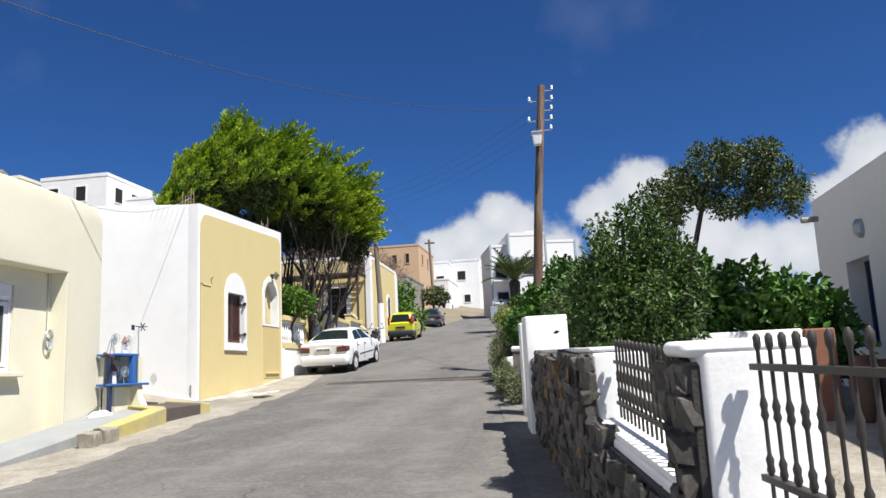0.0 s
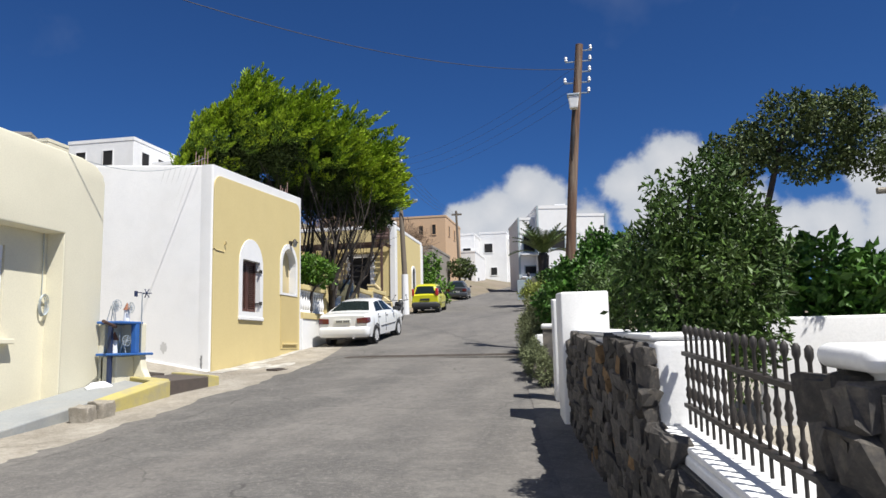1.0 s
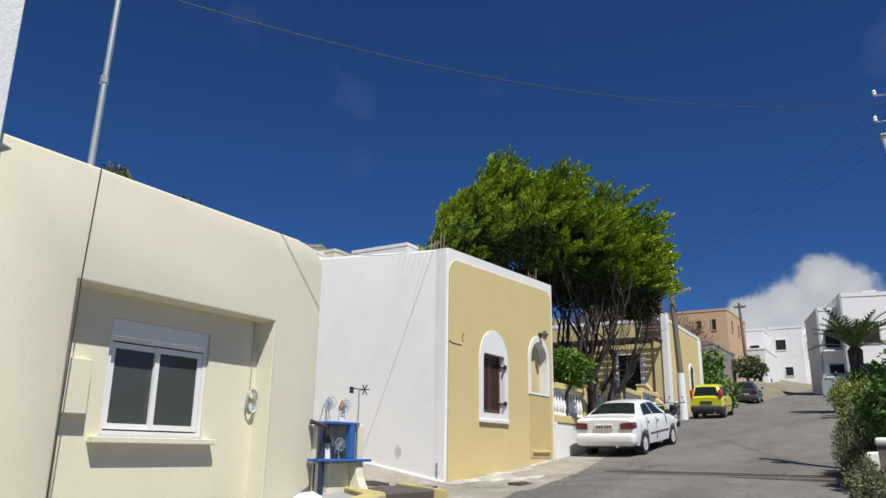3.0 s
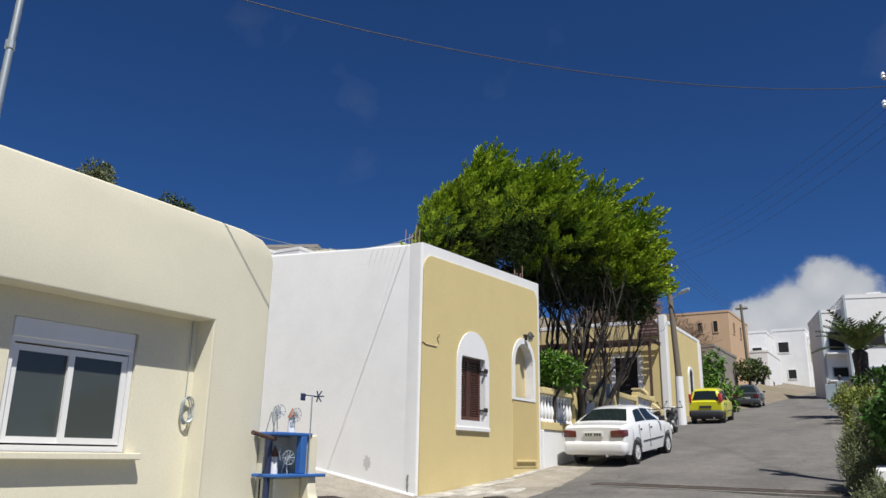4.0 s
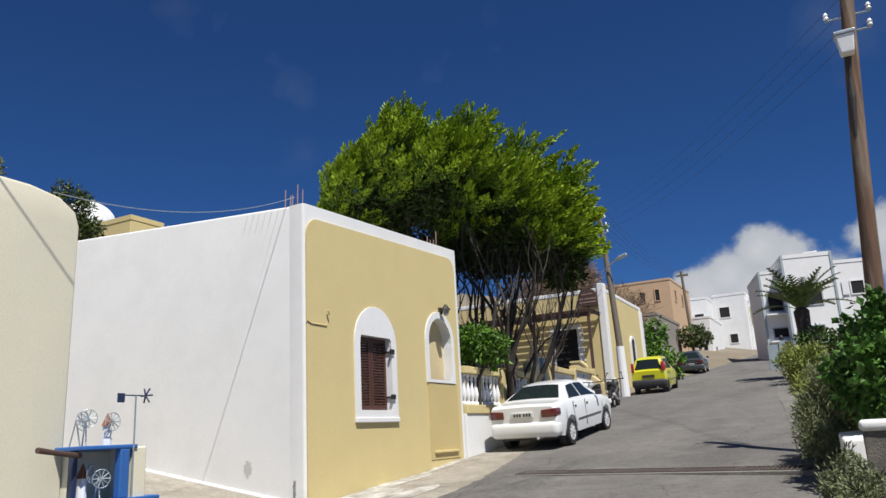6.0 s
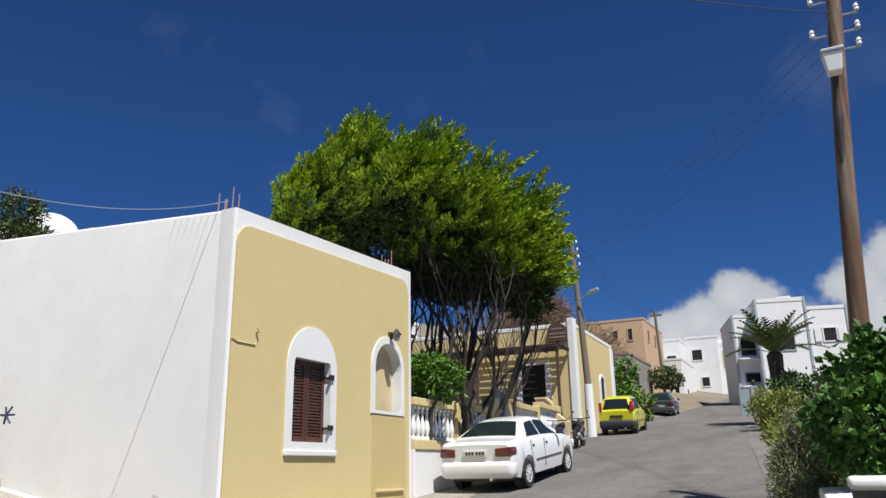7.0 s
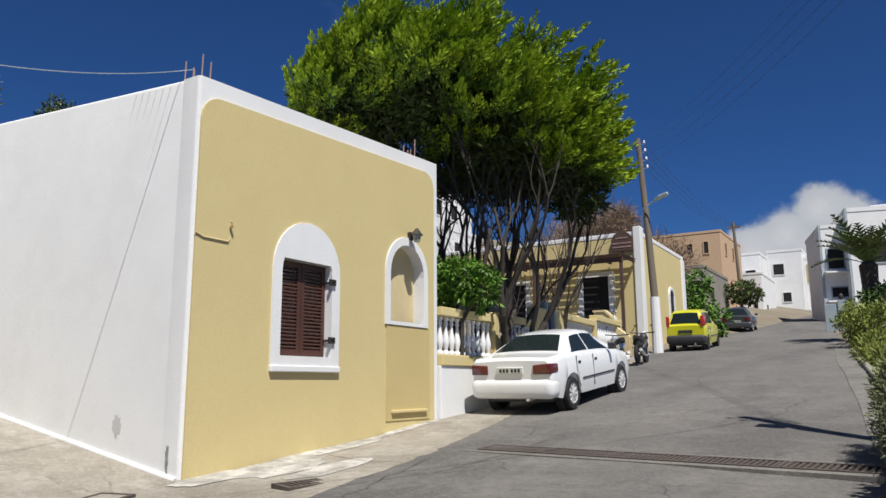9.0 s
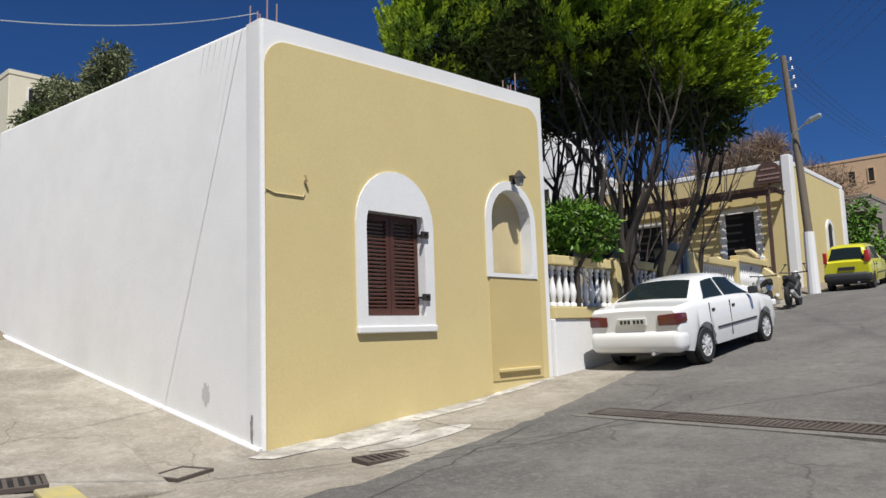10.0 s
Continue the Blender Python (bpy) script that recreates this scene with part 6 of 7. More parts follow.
def timber_pole():
    t = thing("utility_pole", "leaning weathered timber utility pole with insulators", "utility pole", P1)
    bm = bmesh.new()
    tube(bm, [P1T * k / 8 + Vector((0.015 * math.sin(k), 0.01 * math.cos(2 * k), -0.3 if k == 0 else 0)) for k in range(9)], [0.15 - 0.006 * k for k in range(9)], 14)
    part("pole", bm, WOOD_POLE, t, "", 60)
    for k, f in enumerate((0.84, 0.875, 0.91, 0.945, 0.98)):
        insulator_bracket(t, P1T * f + Vector((0.08, 0, 0)), 1)
        if k in (1, 3):
            insulator_bracket(t, P1T * f + Vector((-0.08, 0, 0)), -1)
    bm = bmesh.new()
    c = P1T * 0.805 + Vector((-0.07, -0.24, 0))
    hexa(bm, [c + Vector(p) for p in ((-0.1, -0.12, -0.2), (0.1, -0.12, -0.2), (0.1, 0.08, -0.2), (-0.1, 0.08, -0.2), (-0.14, -0.15, 0.12), (0.14, -0.15, 0.12), (0.14, 0.1, 0.12), (-0.14, 0.1, 0.12))])
    soft(bm, 0.02)
    lamp = part("lamp_box", bm, PVC, t, "boxy white street lamp head")
    bm = bmesh.new()
    box(bm, c.x - 0.16, c.x + 0.16, c.y - 0.17, c.y + 0.12, c.z + 0.12, c.z + 0.18)
    soft(bm, 0.015)
    part("lamp_lid", bm, GALV, lamp)
    bm = bmesh.new()
    tube(bm, [P1T * f + Vector((-0.05, -0.12, 0)) for f in (0.79, 0.74, 0.7, 0.62)], [0.05, 0.03, 0.06, 0.025], 8)
    part("cable_joint", bm, IRON, t, "black cable joint strapped to the pole")
    return t


timber_pole()


def lamp_pole():
    t = thing("street_lamp", "grey timber street lamp pole with white-painted foot", "street lamp", (-10.0, 40.9, 3.3))
    bm = bmesh.new()
    tube(bm, [(0, 0, 2.3), (-0.12, 0, 5.0), (-0.34, 0, 8.9)], [0.15, 0.13, 0.10], 12)
    part("pole", bm, GREY_POLE, t, "", 60)
    bm = bmesh.new()
    tube(bm, [(0.02, 0, -0.3), (0, 0, 2.36)], [0.22, 0.18], 12)
    part("painted_foot", bm, WHITEWASH, t, "white-painted concrete foot")
    bm = bmesh.new()
    tube(bm, [(-0.25, -0.1, 5.6), (-0.2, -0.2, 5.9), (0.35, -0.3, 6.2)], 0.03, 8)
    arm = part("arm", bm, GALV, t)
    bm = bmesh.new()
    tube(bm, [(0.3, -0.3, 6.17), (0.5, -0.32, 6.27), (0.82, -0.34, 6.36), (0.86, -0.34, 6.37)], [0.05, 0.10, 0.09, 0.03], 10)
    part("lamp_head", bm, GALV, arm)
    for k in range(4):
        insulator_bracket(t, (-0.24 - 0.03 * k, 0, 7.6 + 0.35 * k), 1)
    return t


lamp_pole()


def plain_pole(name, label, base, top, r, m):
    t = thing(name, label, "utility pole", base)
    bm = bmesh.new()
    d = Vector(top) - Vector(base)
    tube(bm, [(0, 0, -0.2), d * 0.5, d], [r, r * 0.85, r * 0.7], 10)
    part("pole", bm, m, t, "", 60)
    return t


far_pole = plain_pole("utility_pole", "dark timber utility pole further up the street", (-13.6, 80, 7.2), (-13.9, 80, 16.2), 0.17, GREY_POLE)
bm = bmesh.new()
box(bm, -0.8, 0.3, -0.08, 0.08, 8.5, 8.66)
part("crossarm", bm, GREY_POLE, far_pole)
roof_mast = plain_pole("roof_mast", "galvanised steel service mast on the cream roof", (-9.0, 9.05, 5.08), (-8.98, 9.16, 9.9), 0.045, GALV)
for z in (1.35, 2.72):
    bm = bmesh.new()
    lathe(bm, [(0.055, -0.05), (0.055, 0.05)], 10, (0.0, 0.03, z))
    part("collar", bm, GALV, roof_mast)


def wire(name, a, b, sag, r=0.012, label="thin dark overhead service wire", m=None, n=18):
    a, b = Vector(a), Vector(b)
    bm = bmesh.new()
    tube(bm, [a.lerp(b, k / n) - Vector((0, 0, sag * 4 * (k / n) * (1 - k / n))) for k in range(n + 1)], r, 5)
    return tagged(part(name, bm, m or IRON), label, "wire", "overhead wires")


wire("overhead_wire", (-8.98, 9.14, 7.88), P1 + P1T * 0.92, 0.72, 0.008)
for k, f in enumerate((0.84, 0.875, 0.91, 0.945)):
    wire("overhead_wire", P1 + P1T * f + Vector((0.3, 0, 0.1)), (-10.25 - 0.03 * k, 40.9, 11.0 + 0.35 * k), 0.5, 0.004)
    wire("overhead_wire", (-10.15, 40.9, 11.0 + 0.35 * k), (-13.9 + 0.2 * k, 80, 15.9), 0.7, 0.008)
wire("roof_wire", (-9.0, 13.0, 5.2), (-9.2, 17.62, 6.38), 0.26, 0.006, "pale cable slung between the two roofs", GALV)
wire("roof_wire", (-8.6, 7.7, 5.0), (-9.0, 9.05, 5.0), 0.04, 0.014, "grey cable from the roughcast house to the mast", GALV)


def lane_face(x, z):
    """Plane of the whitewashed wall on the lane."""
    f, g = (-9.17 - x) / 8.83, (z - 0.6) / 5.7
    return (OY0 - 0.02 * f) * (1 - g) + (OY0 + 0.10 * f) * g


# a thin grey line on the lane wall that imitates an overhead wire's shadow
def run_mark(x0, z0, x1, z1, r, material, label):
    bm = bmesh.new()
    tube(bm, [(x, lane_face(x, z) - 0.003, z) for x, z in ((x0 + (x1 - x0) * k / 8, z0 + (z1 - z0) * k / 8) for k in range(9))], r, 5)
    return tagged(part("run_mark", bm, material), label, "stain", "wall marks", "structure")


# one grey for the painted wire shadows and the low scuffs
SHADOW_AND_SCUFF = mat("wire_shadow_and_scuff_grey", (0.55, 0.55, 0.54), 0.95, (0.48, 0.48, 0.47), 3, 0.6, 0, 0)
for k in range(6):
    run_mark(-9.42 - 0.14 * k, 6.12 + 0.01 * k, -10.3 - 0.17 * k, 3.6 - 0.15 * k, 0.005, SHADOW_AND_SCUFF, "faint wire shadow painted as a grey line down the whitewashed wall")


def wall_scuff(x, z, w, h, seed, material, label):
    rng = np.random.default_rng(seed)
    verts = [(x, lane_face(x, z) - 0.005, z)]
    for k in range(18):
        a, r = 2 * math.pi * k / 18, rng.uniform(0.6, 1.2)
        px, pz = x + w * r * math.cos(a), z + h * r * math.sin(a)
        verts.append((px, lane_face(px, pz) - 0.005, pz))
    return tagged(raw("wall_scuff", verts, [(0, 1 + k, 1 + (k + 1) % 18) for k in range(18)], material), label, "stain", "wall marks", "structure")


BARE_SCUFF = mat("dark_scuff", (0.20, 0.20, 0.20), 0.95, (0.34, 0.34, 0.34), 9, 0.9, 0, 0)
wall_scuff(-9.08, 1.5, 0.035, 0.18, 3, BARE_SCUFF, "dark scuff at the corner of the whitewashed wall")
wall_scuff(-10.05, 1.85, 0.08, 0.14, 4, SHADOW_AND_SCUFF, "grey scuff low on the whitewashed wall")
wall_scuff(-11.5, 2.25, 0.1, 0.2, 5, SHADOW_AND_SCUFF, "grey patch low on the whitewashed wall")
wire("wall_cable", (-8.64, 8.98, 5.1), (-8.64, 8.92, 3.66), 0.0, 0.008, "dark cable down the cream wall")
wire("wall_cable", (-8.63, 8.92, 3.66), (-8.645, 8.88, 0.9), 0.0, 0.008, "dark cable along the pier's edge")


def cable_coil():
    c = thing("cable_coil", "pale coil of cable hung in the recess", "cable", (-8.93, 12.0, 2.52))
    bm = bmesh.new()
    for k in range(3):
        pts = [(0.0, (0.075 + 0.012 * k) * math.sin(t), 0.17 * math.cos(t) + 0.01 * k) for t in np.linspace(0, 2 * math.pi, 18)]
        tube(bm, [Vector(p) + Vector((0.012 * k, 0.015 * k, 0)) for p in pts], 0.010, 5)
    part("loops", bm, GALV, c)
    bm = bmesh.new()
    tube(bm, [(-0.02, 0, 0.15), (-0.03, 0.02, 0.8), (-0.04, 0.02, 1.25)], 0.008, 5)
    part("drop", bm, GALV, c)
    return c


cable_coil()


# ---- balustrade before the cafe yard ----
def baluster_mesh():
    bm = bmesh.new()
    lathe(bm, [(0.060, 0.0), (0.060, 0.05), (0.035, 0.07), (0.055, 0.16), (0.068, 0.24), (0.05, 0.34), (0.030, 0.44), (0.026, 0.52), (0.045, 0.56), (0.030, 0.60), (0.055, 0.64), (0.055, 0.68)], 10)
    return bm


def balustrade():
    b = thing("balustrade", "ochre and white balustrade with turned white balusters", "balustrade", (-8.9, 23.05, 1.8))
    inv = b.matrix_basis.inverted()

    def add(name, dims, m, bevel=0.015):
        bm = bmesh.new()
        hexa(bm, [inv @ Vector(p) for p in dims])
        if bevel:
            soft(bm, bevel)
        return part(name, bm, m, b)

    lx = lambda y: -8.9 - max(0, y - 25.2) * 0.075

    def run(y0, y1, z0, z1, w, m, name):
        add(name, [(lx(y0) - w, y0, z0), (lx(y0) + w, y0, z0), (lx(y1) + w, y1, z0), (lx(y1) - w, y1, z0), (lx(y0) - w, y0, z1), (lx(y0) + w, y0, z1), (lx(y1) + w, y1, z1), (lx(y1) - w, y1, z1)], m)

    shape = None
    for y0, y1, top in ((23.06, 25.1, 3.72), (25.32, 27.35, 3.78), (29.55, 32.3, 4.12), (32.52, 35.2, 4.30)):
        base = top - 0.86
        run(y0 - 0.02, y1 + 0.22, 1.2, base - 0.20, 0.10, WHITEWASH, "base_wall")
        run(y0 - 0.01, y1 + 0.2, base - 0.20, base, 0.13, OCHRE, "base_band")
        run(y0 - 0.01, y1 + 0.01, top - 0.16, top, 0.12, OCHRE, "top_rail")
        run(y1, y1 + 0.22, base - 0.0, top + 0.06, 0.12, OCHRE, "post")
        n = int((y1 - y0) / 0.19)
        for k in range(n):
            y = y0 + (k + 0.5) * (y1 - y0) / n
            if shape is None:
                shape = part("baluster", baluster_mesh(), WHITEWASH, b, "", 50)
                ob = shape
            else:
                ob = new("baluster", shape.data)
                ob.parent = b
            ob.location = inv @ Vector((lx(y), y, base + 0.01))
    for y0, y1, top, m in ((27.5, 28.2, 4.1, OCHRE), (28.85, 29.5, 4.15, OCHRE), (28.2, 28.3, 4.3, PALEBLUE), (28.75, 28.85, 4.3, PALEBLUE)):
        run(y0, y1, 1.2, top, 0.13, m, "gate_post")
    run(28.3, 28.75, 2.0, 4.0, 0.03, NAVY, "gate_leaf")
    return b


balustrade()
bm = bmesh.new()
hexa(bm, [(-20, 23.06, 1), (-9.02, 23.06, 1), (-9.7, 36.5, 1), (-20, 36.5, 1), (-20, 23.06, 2.85), (-9.02, 23.06, 2.8), (-9.7, 36.5, 3.5), (-20, 36.5, 3.6)])
setting(part("yard", bm, CONCRETE), "raised paved yard behind the balustrade", "yard")


def stair_flank(at, label):
    s = thing("stair_flank", label, "parapet", at, "stair parapets")
    bm = bmesh.new()
    slab(bm, [(-0.95, -0.3), (0.2, -0.3), (0.2, 1.15), (-0.15, 1.15), (-0.35, 0.95), (-0.35, 0.8), (-0.95, 0.35)], "y", -0.12, 0.12)
    soft(bm, 0.02)
    part("parapet", bm, OCHRE_PALE, s)
    bm = bmesh.new()
    slab(bm, [(-0.38, 0.95), (-0.15, 1.155), (0.22, 1.155), (0.22, 1.22), (-0.18, 1.22), (-0.38, 1.03)], "y", -0.15, 0.15)
    part("coping", bm, OCHRE_PALE, s)
    s.matrix_basis = pose(*at, 0, 0, 180)
    return s


stair_flank((-10.1, 35.0, 3.45), "sloping ochre parapet beside the cafe steps")
stair_flank((-11.6, 36.3, 3.45), "second sloping ochre stair parapet")


def canopy():
    c = thing("folded_canopy", "pale canvas canopy sagging behind the balustrade", "canopy", (-10.6, 27.2, 2.8))
    verts, faces = [], []
    for j in range(7):
        for i in range(9):
            u, v = i / 8, j / 6
            verts.append((-1.2 + 2.2 * u, -0.4 + 0.9 * v, 0.85 + 0.75 * math.sin(math.pi * (0.1 + 0.75 * u)) - 0.5 * v * v + 0.05 * math.sin(9 * u)))
    for j in range(6):
        for i in range(8):
            faces.append((j * 9 + i, j * 9 + i + 1, (j + 1) * 9 + i + 1, (j + 1) * 9 + i))
    raw("canvas", verts, faces, WHITEWASH, c, "", 60)
    for x in (-1.0, 0.9):
        bm = bmesh.new()
        tube(bm, [(x, 0, 0), (x, 0, 1.05)], 0.025, 6)
        part("leg", bm, GALV, c)
    return c


canopy()


def motorbike(at, turn, label, paint):
    b = thing("motorbike", label, "motorbike", at, "motorbikes by the kerb", "", turn)
    for y in (-0.62, 0.66):
        bm = bmesh.new()
        lathe(bm, [(0.21, -0.05), (0.27, -0.05), (0.30, 0), (0.27, 0.05), (0.21, 0.05)], 22)
        bm.transform(Matrix.Translation((0, y, 0.30)) @ Matrix.Rotation(radians(90), 4, "Y"))
        w = part("wheel", bm, RUBBER, b, "", 40)
        bm = bmesh.new()
        lathe(bm, [(0.215, -0.02), (0.215, 0.02)], 20)
        lathe(bm, [(0.04, -0.07), (0.04, 0.07)], 10)
        for k in range(5):
            a = 2 * math.pi * k / 5
            tube(bm, [(0.03 * math.cos(a), 0.03 * math.sin(a), 0), (0.21 * math.cos(a), 0.21 * math.sin(a), 0)], 0.014, 5)
        bm.transform(Matrix.Translation((0, y, 0.30)) @ Matrix.Rotation(radians(90), 4, "Y"))
        part("rim", bm, ALLOY, w)
    bm = bmesh.new()
    tube(bm, [(0, -0.62, 0.30), (0, -0.2, 0.42), (0, 0.2, 0.35), (0, 0.42, 0.75)], [0.05, 0.11, 0.12, 0.05], 8)
    part("frame", bm, TRIM, b)
    bm = bmesh.new()
    tube(bm, [(0, -0.9, 0.80), (0, -0.55, 0.74), (0, -0.1, 0.70), (0, 0.1, 0.72)], [0.06, 0.13, 0.14, 0.08], 10)
    part("seat", bm, RUBBER, b)
    bm = bmesh.new()
    tube(bm, [(0, 0.12, 0.45), (0, 0.36, 0.62), (0, 0.46, 0.86), (0, 0.44, 0.98)], [0.10, 0.17, 0.15, 0.08], 10)
    part("leg_shield", bm, paint, b)
    bm = bmesh.new()
    tube(bm, [(0, -0.75, 0.62), (0, -0.3, 0.6)], [0.10, 0.13], 10)
    part("side_panel", bm, paint, b)
    for s in (-1, 1):
        bm = bmesh.new()
        tube(bm, [(s * 0.08, 0.66, 0.30), (s * 0.08, 0.45, 0.9)], 0.025, 6)
        part("fork_leg", bm, ALLOY, b)
        bm = bmesh.new()
        tube(bm, [(s * 0.34, 0.30, 1.02), (s * 0.25, 0.50, 1.22)], 0.012, 5)
        lathe(bm, [(0.02, -0.02), (0.06, 0), (0.02, 0.02)], 8, (s * 0.25, 0.5, 1.24))
        part("mirror", bm, TRIM, b)
    bm = bmesh.new()
    tube(bm, [(-0.38, 0.26, 1.0), (-0.1, 0.42, 0.99), (0.1, 0.42, 0.99), (0.38, 0.26, 1.0)], 0.018, 6)
    part("handlebar", bm, TRIM, b)
    bm = bmesh.new()
    lathe(bm, [(0.04, 0), (0.09, 0.04), (0.09, 0.1), (0.05, 0.13)], 12)
    bm.transform(Matrix.Translation((0, 0.48, 0.95)) @ Matrix.Rotation(radians(-80), 4, "X"))
    part("headlight", bm, PVC, b)
    bm = bmesh.new()
    tube(bm, [(0.12, 0.1, 0.28), (0.15, -0.4, 0.30), (0.16, -0.85, 0.42)], [0.03, 0.045, 0.05], 8)
    part("exhaust", bm, ALLOY, b)
    return b


motorbike((-8.8, 34.9, rz(34.9)), 6, "black motorbike on its stand by the street", TRIM)
motorbike((-9.1, 33.6, rz(33.6)), 28, "silver scooter parked against the balustrade", CAR_SILVER)

# ---- street-level details ----
def road_grate():
    g = thing("drain_grate", "iron drainage grating across the street", "drain", (-4.2, 20.2, rz(20.2)))
    ang = math.atan2(-0.6, 4.6)
    g.matrix_basis = pose(-4.2, 20.2, rz(20.2) + 0.035, 4.6, 0, math.degrees(ang))
    n = 5
    for k in range(n):
        x0 = -2.35 + k * 0.94
        bm = bmesh.new()
        band(bm, [(x0, -0.2), (x0 + 0.92, -0.2), (x0 + 0.92, 0.2), (x0, 0.2)], [(x0 + 0.04, -0.16), (x0 + 0.88, -0.16), (x0 + 0.88, 0.16), (x0 + 0.04, 0.16)], "z", -0.02, 0.02)
        f = part("grating", bm, GRATE, g)
        for j in range(13):
            bm = bmesh.new()
            x = x0 + 0.06 + j * 0.064
            box(bm, x, x + 0.03, -0.16, 0.16, -0.01, 0.015)
            part("slat", bm, GRATE, f)
    bm = bmesh.new()
    box(bm, -2.36, 2.36, -0.19, 0.19, -0.03, -0.015)
    part("channel", bm, DARK, g)
    for y0, y1 in ((-0.33, -0.205), (0.205, 0.33)):
        bm = bmesh.new()
        box(bm, -2.5, 2.5, y0, y1, -0.05, 0.008)
        part("concrete_edge", bm, GUTTER, g)
    return g


GRATE = mat("rusty_iron", (0.075, 0.062, 0.054), 0.85, (0.11, 0.085, 0.07), 6, 0.6, 60, 0.5)
road_grate()


def small_grate(name, label, at, w, d, turn, bars):
    g = thing(name, label, "drain", at, "", "", turn)
    g.matrix_basis = pose(*at, 4, 0, turn)
    bm = bmesh.new()
    band(bm, [(-w, -d), (w, -d), (w, d), (-w, d)], [(-w + 0.04, -d + 0.04), (w - 0.04, -d + 0.04), (w - 0.04, d - 0.04), (-w + 0.04, d - 0.04)], "z", -0.03, 0.012)
    part("frame", bm, GRATE, g)
    bm = bmesh.new()
    box(bm, -w + 0.03, w - 0.03, -d + 0.03, d - 0.03, -0.03, -0.012 if bars else 0.004)
    part("bed", bm, DARK if bars else CONCRETE, g)
    for k in range(bars):
        bm = bmesh.new()
        x = -w + 0.07 + k * (2 * w - 0.14) / max(1, bars - 1)
        box(bm, x - 0.018, x + 0.018, -d + 0.04, d - 0.04, -0.015, 0.008)
        part("slat", bm, GRATE, g)
    return g


small_grate("manhole_cover", "square concrete-filled manhole cover", (-8.74, 16.42, rz(16.42) + 0.03), 0.22, 0.22, 12, 0)
small_grate("gully_grate", "small iron gully grate before the ochre house", (-7.3, 17.8, rz(17.8) + 0.008), 0.30, 0.15, 80, 7)


def ramp():
    r = thing("entrance_ramp", "pale blue-grey concrete ramp edged in worn yellow paint", "ramp", (-8.0, 12.0, 0.8))
    inv = r.matrix_basis.inverted()

    def add(name, c, m, bevel=0.02):
        bm = bmesh.new()
        hexa(bm, [inv @ Vector(p) for p in c])
        soft(bm, bevel)
        part(name, bm, m, r)

    add("slab", [(-8.64, 8.6, 0.2), (-7.85, 9.2, 0.2), (-7.75, 13.2, 0.3), (-8.64, 13.5, 0.3), (-8.64, 8.6, rz(8.6) + 0.04), (-7.85, 9.2, rz(9.2) + 0.03), (-7.75, 13.2, 1.20), (-8.64, 13.5, 1.29)], RAMP)
    add("yellow_kerb", [(-7.79, 11.8, 0.3), (-7.57, 11.8, 0.3), (-7.52, 13.55, 0.3), (-7.76, 13.3, 0.3), (-7.79, 11.8, 1.02), (-7.57, 11.8, 0.98), (-7.52, 13.55, 1.24), (-7.76, 13.3, 1.25)], YELLOWLINE)
    add("yellow_kerb", [(-8.3, 13.5, 0.3), (-7.76, 13.27, 0.3), (-7.54, 13.55, 0.3), (-8.3, 13.75, 0.3), (-8.3, 13.5, 1.31), (-7.76, 13.27, 1.26), (-7.54, 13.55, 1.26), (-8.3, 13.75, 1.31)], YELLOWLINE)
    add("yellow_kerb", [(-8.35, 14.95, 0.5), (-7.48, 14.85, 0.5), (-7.42, 15.15, 0.5), (-8.35, 15.25, 0.5), (-8.35, 14.95, 1.34), (-7.48, 14.85, 1.28), (-7.42, 15.15, 1.24), (-8.35, 15.25, 1.33)], YELLOWLINE)
    add("drain_cover", [(-8.3, 13.75, 0.5), (-7.6, 13.58, 0.5), (-7.5, 14.86, 0.5), (-8.3, 14.94, 0.5), (-8.3, 13.75, 1.28), (-7.6, 13.58, 1.22), (-7.5, 14.86, 1.24), (-8.3, 14.94, 1.30)], GRATE, 0.01)
    add("landing", [(-10.2, 13.8, 0.5), (-8.36, 13.8, 0.5), (-8.2, 16.1, 0.5), (-10.2, 16.5, 0.5), (-10.2, 13.8, 1.40), (-8.36, 13.8, 1.315), (-8.2, 16.1, 1.165), (-10.2, 16.5, 1.42)], CONCRETE)
    return r


ramp()


def lane_grate():
    g = small_grate("lane_grate", "rusty iron grate at the mouth of the lane", (-8.95, 14.85, 1.315), 0.40, 0.22, 75, 9)
    return g


lane_grate()


def kerb_stone(at, size, turn, seed):
    rng = np.random.default_rng(seed)
    bm = bmesh.new()
    box(bm, -size[0], size[0], -size[1], size[1], -0.1, size[2])
    bmesh.ops.subdivide_edges(bm, edges=bm.edges, cuts=2, use_grid_fill=True)
    for v in bm.verts:
        v.co += Vector(rng.normal(0, 0.014, 3))
    soft(bm, 0.015, 1)
    ob = part("concrete_block", bm, CONCRETE, None, "", 40)
    ob.matrix_basis = pose(*at, 3, 0, turn)
    return tagged(ob, "rough broken concrete block on the verge", "block", "kerb blocks")


kerb_stone((-7.55, 11.25, rz(11.25)), (0.14, 0.15, 0.21), 12, 1)
kerb_stone((-7.5, 11.62, rz(11.6)), (0.14, 0.14, 0.22), -6, 2)


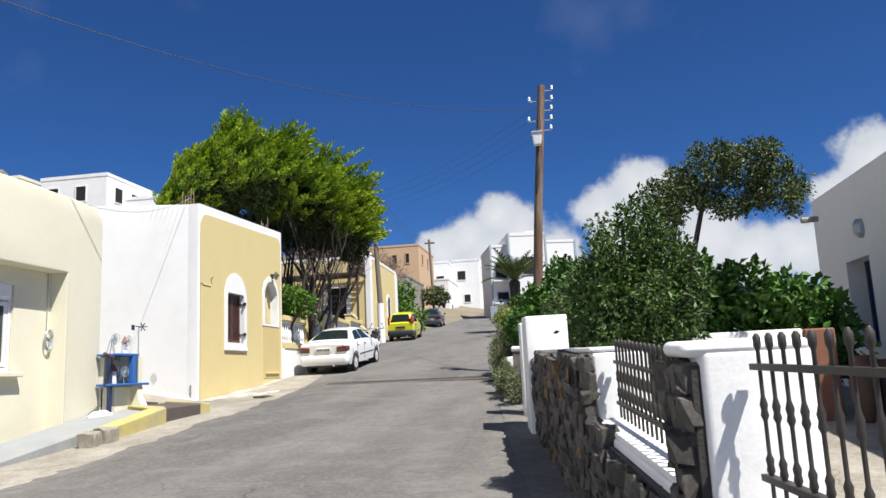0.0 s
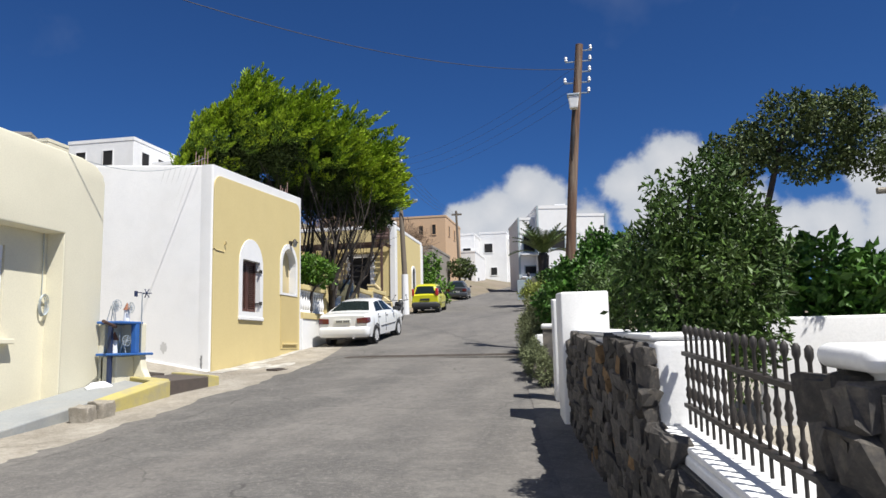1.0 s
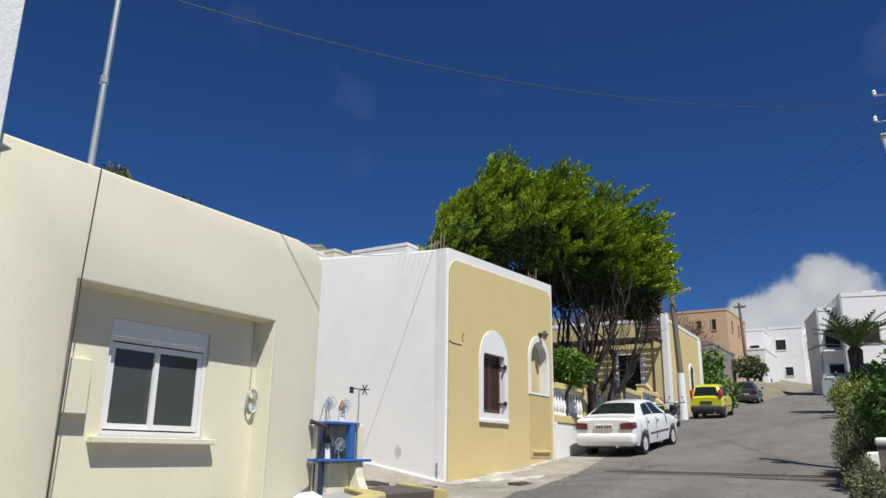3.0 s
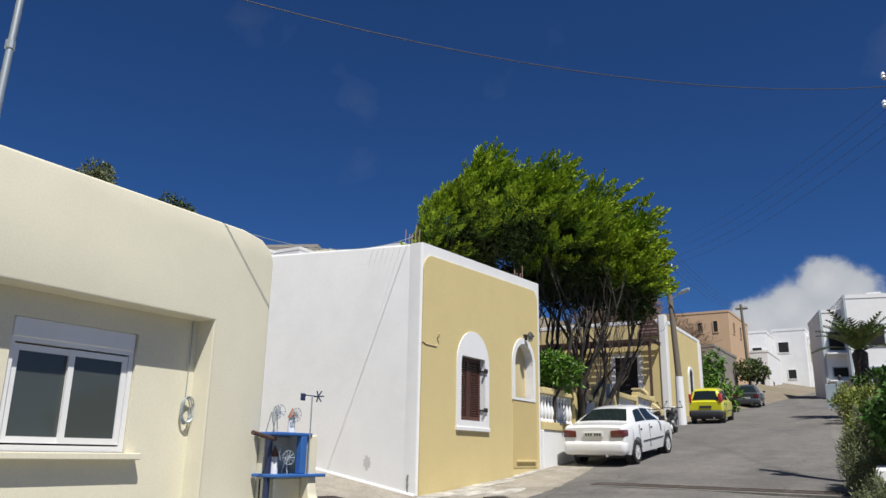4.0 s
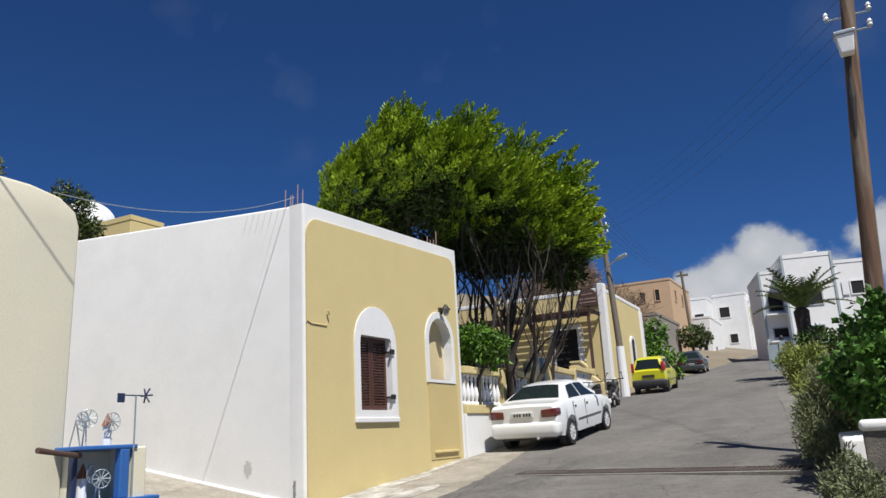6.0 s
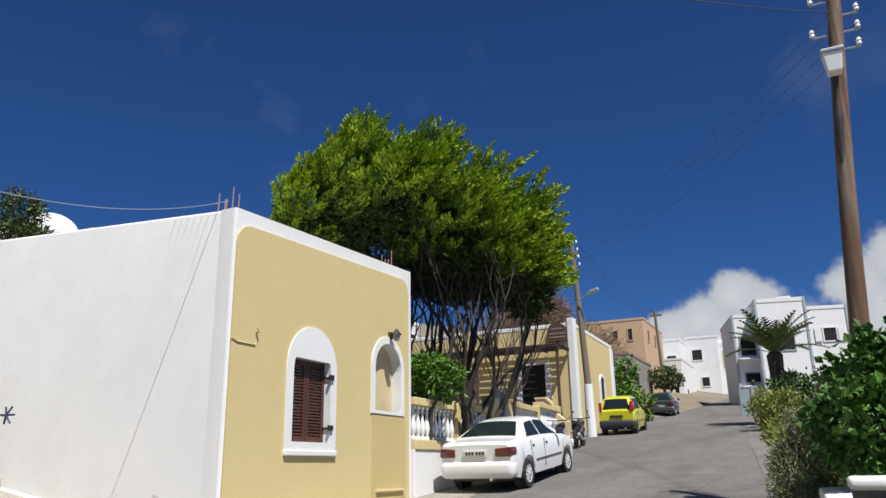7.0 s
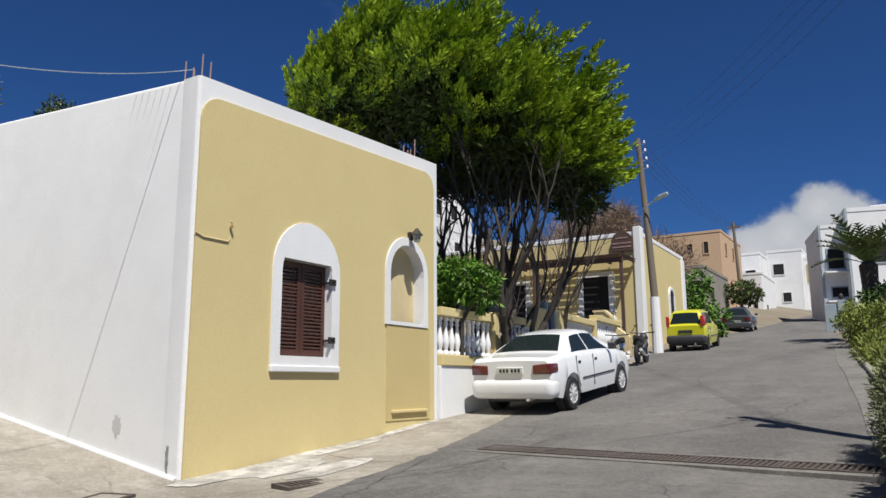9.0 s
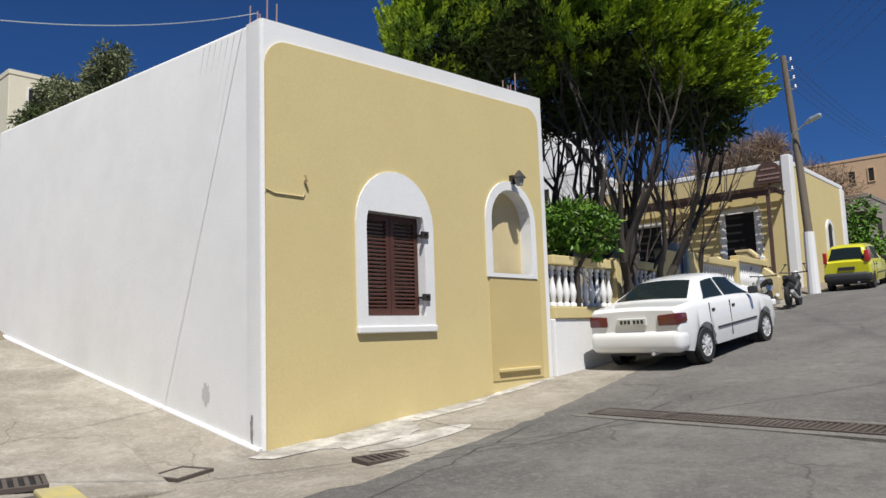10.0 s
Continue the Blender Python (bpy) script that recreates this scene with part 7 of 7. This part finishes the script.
# ---- the blue shelf with little windmills ----
def shelf_stand():
    s = thing("display_stand", "blue wooden display shelf against a cream wall stub", "shelf", (-8.35, 13.3, 1.1))
    inv = s.matrix_basis.inverted()

    def add(name, dims, m, bevel=0.012, label=""):
        bm = bmesh.new()
        box(bm, *dims)
        soft(bm, bevel)
        bm.transform(inv)
        return part(name, bm, m, s, label)

    add("back_wall", (-8.75, -8.55, 13.11, 13.75, 0.9, 2.24), CREAM, 0.02)
    bm = bmesh.new()
    slab(bm, [(-8.75, 0.9), (-7.85, 0.9), (-7.9, 1.12), (-8.05, 1.28), (-8.14, 1.45), (-8.18, 1.7), (-8.18, 2.26), (-8.75, 2.26)], "y", 13.62, 13.80)
    soft(bm, 0.02)
    bm.transform(inv)
    part("wall_stub", bm, CREAM, s, "cream wall stub with flared foot")
    add("plinth", (-8.62, -8.3, 13.11, 13.62, 0.7, 1.68), CREAM, 0.02)
    add("lower_board", (-8.63, -8.12, 12.98, 13.95, 1.685, 1.73), BLUE)
    add("top_board", (-8.63, -8.16, 12.98, 13.66, 2.24, 2.285), BLUE)
    add("upright", (-8.26, -8.16, 13.44, 13.56, 1.73, 2.24), BLUE)
    add("upright", (-8.42, -8.34, 13.0, 13.06, 1.2, 2.24), NAVY)
    bm = bmesh.new()
    tube(bm, [inv @ Vector(p) for p in ((-8.12, 12.45, 2.26), (-8.2, 12.75, 2.22), (-8.3, 13.05, 2.19))], [0.03, 0.026, 0.03], 8)
    part("handle_bar", bm, TERRACOTTA, s, "reddish wooden bar")
    return s


shelf_stand()


def windmill(at, h, roof, turn, label):
    w = thing("toy_windmill", label, "ornament", at, "toy windmills", "", turn)
    if roof:
        bm = bmesh.new()
        lathe(bm, [(0.055, 0), (0.045, h * 0.6)], 10)
        part("tower", bm, WHITEWASH, w)
        bm = bmesh.new()
        lathe(bm, [(0.065, h * 0.6), (0.005, h)], 10)
        part("roof", bm, BRICKM, w, "red conical roof")
    else:
        for s in (-1, 1):
            bm = bmesh.new()
            tube(bm, [(s * 0.07, 0, 0), (0, 0, h * 0.75)], 0.008, 5)
            part("leg", bm, GALV, w)
    bm = bmesh.new()
    zc = h * 0.72
    for k in range(10):
        a = 2 * math.pi * k / 10
        tube(bm, [(0.08, 0, zc), (0.085, 0.095 * math.cos(a), zc + 0.095 * math.sin(a))], 0.006, 4)
    pts = [(0.085, 0.095 * math.cos(t), zc + 0.095 * math.sin(t)) for t in np.linspace(0, 2 * math.pi, 16)]
    tube(bm, pts, 0.005, 4)
    part("sail_wheel", bm, GALV, w)
    return w


windmill((-8.4, 13.05, 2.285), 0.36, False, 10, "little grey wire windmill on the shelf")
windmill((-8.45, 13.2, 2.285), 0.40, False, -20, "little wire windmill with round sails")
windmill((-8.3, 13.36, 2.285), 0.34, True, 0, "little white windmill with a red roof")
windmill((-8.38, 13.15, 1.73), 0.38, True, 30, "small white windmill on the lower shelf")
windmill((-8.3, 13.28, 1.73), 0.30, False, -15, "tangled wire windmill on the lower shelf")


def wind_vane():
    v = thing("wind_vane", "thin metal wind vane on a rod", "ornament", (-8.16, 13.6, 1.73))
    bm = bmesh.new()
    tube(bm, [(0, 0, 0), (0, 0, 1.08)], 0.010, 6)
    part("rod", bm, GALV, v)
    bm = bmesh.new()
    tube(bm, [(0, -0.2, 1.08), (0, 0.12, 1.08)], 0.008, 5)
    for k in range(6):
        a = 2 * math.pi * k / 6
        tube(bm, [(0, 0.13, 1.08), (0.09 * math.cos(a), 0.15, 1.08 + 0.09 * math.sin(a))], 0.010, 5)
    box(bm, -0.006, 0.006, -0.24, -0.15, 1.0, 1.1)
    part("propeller", bm, NAVY, v)
    return v


wind_vane()


def cloth_bundle():
    bm = bmesh.new()
    tube(bm, [(-0.22, 0.0, 0.06), (-0.1, 0.03, 0.10), (0.08, 0.0, 0.11), (0.2, -0.02, 0.08)], [0.05, 0.09, 0.10, 0.06], 10)
    ob = part("cloth_bundle", bm, PVC, None, "", 60)
    ob.matrix_basis = pose(-8.35, 12.72, 1.06, 0, 0, 60)
    return tagged(ob, "white rolled bundle lying beside the stand", "bundle")


cloth_bundle()

# ---- rubble face of the garden wall, stone by stone ----
def stone_mesh(k):
    rng = np.random.default_rng(200 + k)
    bm = bmesh.new()
    box(bm, -0.5, 0.5, -0.5, 0.5, -0.5, 0.5)
    bmesh.ops.bevel(bm, geom=list(bm.edges), offset=0.12, segments=1, affect="EDGES", clamp_overlap=True)
    for v in bm.verts:
        v.co += Vector(rng.normal(0, 0.085, 3))
    me = bpy.data.meshes.new("stone")
    bm.to_mesh(me)
    bm.free()
    return me


STONES = []
for k in range(14):
    me = stone_mesh(k)
    me.materials.append(STONE_RUST if k == 5 else STONE)
    STONES.append(me)
stone_rng = np.random.default_rng(77)
stone_inv = GARDEN_WALL.matrix_basis.inverted()


def lay(y0, y1, top0, top1, rust=0.05, shift=0.0):
    """Courses of rough stones on the street face, from the ground up to a ragged top."""
    z = 0.0
    while z < 1.35:
        h = stone_rng.uniform(0.10, 0.15)
        y = y0 + stone_rng.uniform(-0.05, 0.0)
        while y < y1:
            w = stone_rng.uniform(0.10, 0.24)
            mid = min(y + w / 2, y1 - 0.05)
            top = top0 + (top1 - top0) * (mid - y0) / (y1 - y0)
            zc = rz(mid) - 0.02 + z + h / 2
            if zc + h * 0.35 < top + 0.02:
                k = 5 if stone_rng.random() < rust else int(stone_rng.choice([j for j in range(14) if j != 5]))
                ob = new("stone", STONES[k])
                ob.parent = GARDEN_WALL
                m = pose(wall_x(mid) + 0.045 + shift + stone_rng.uniform(-0.015, 0.02), mid, zc, stone_rng.normal(0, 7), stone_rng.normal(0, 6), 7.2 + stone_rng.normal(0, 7))
                ob.matrix_basis = stone_inv @ m @ Matrix.Diagonal((stone_rng.uniform(0.07, 0.13), w * 1.06, h * 1.08, 1))
            y += w
        z += h


lay(6.08, 10.84, 1.72, 1.84)
lay(3.42, 6.08, 1.0, 1.2)
lay(3.20, 3.44, 1.63, 1.64, 0.0, -0.05)
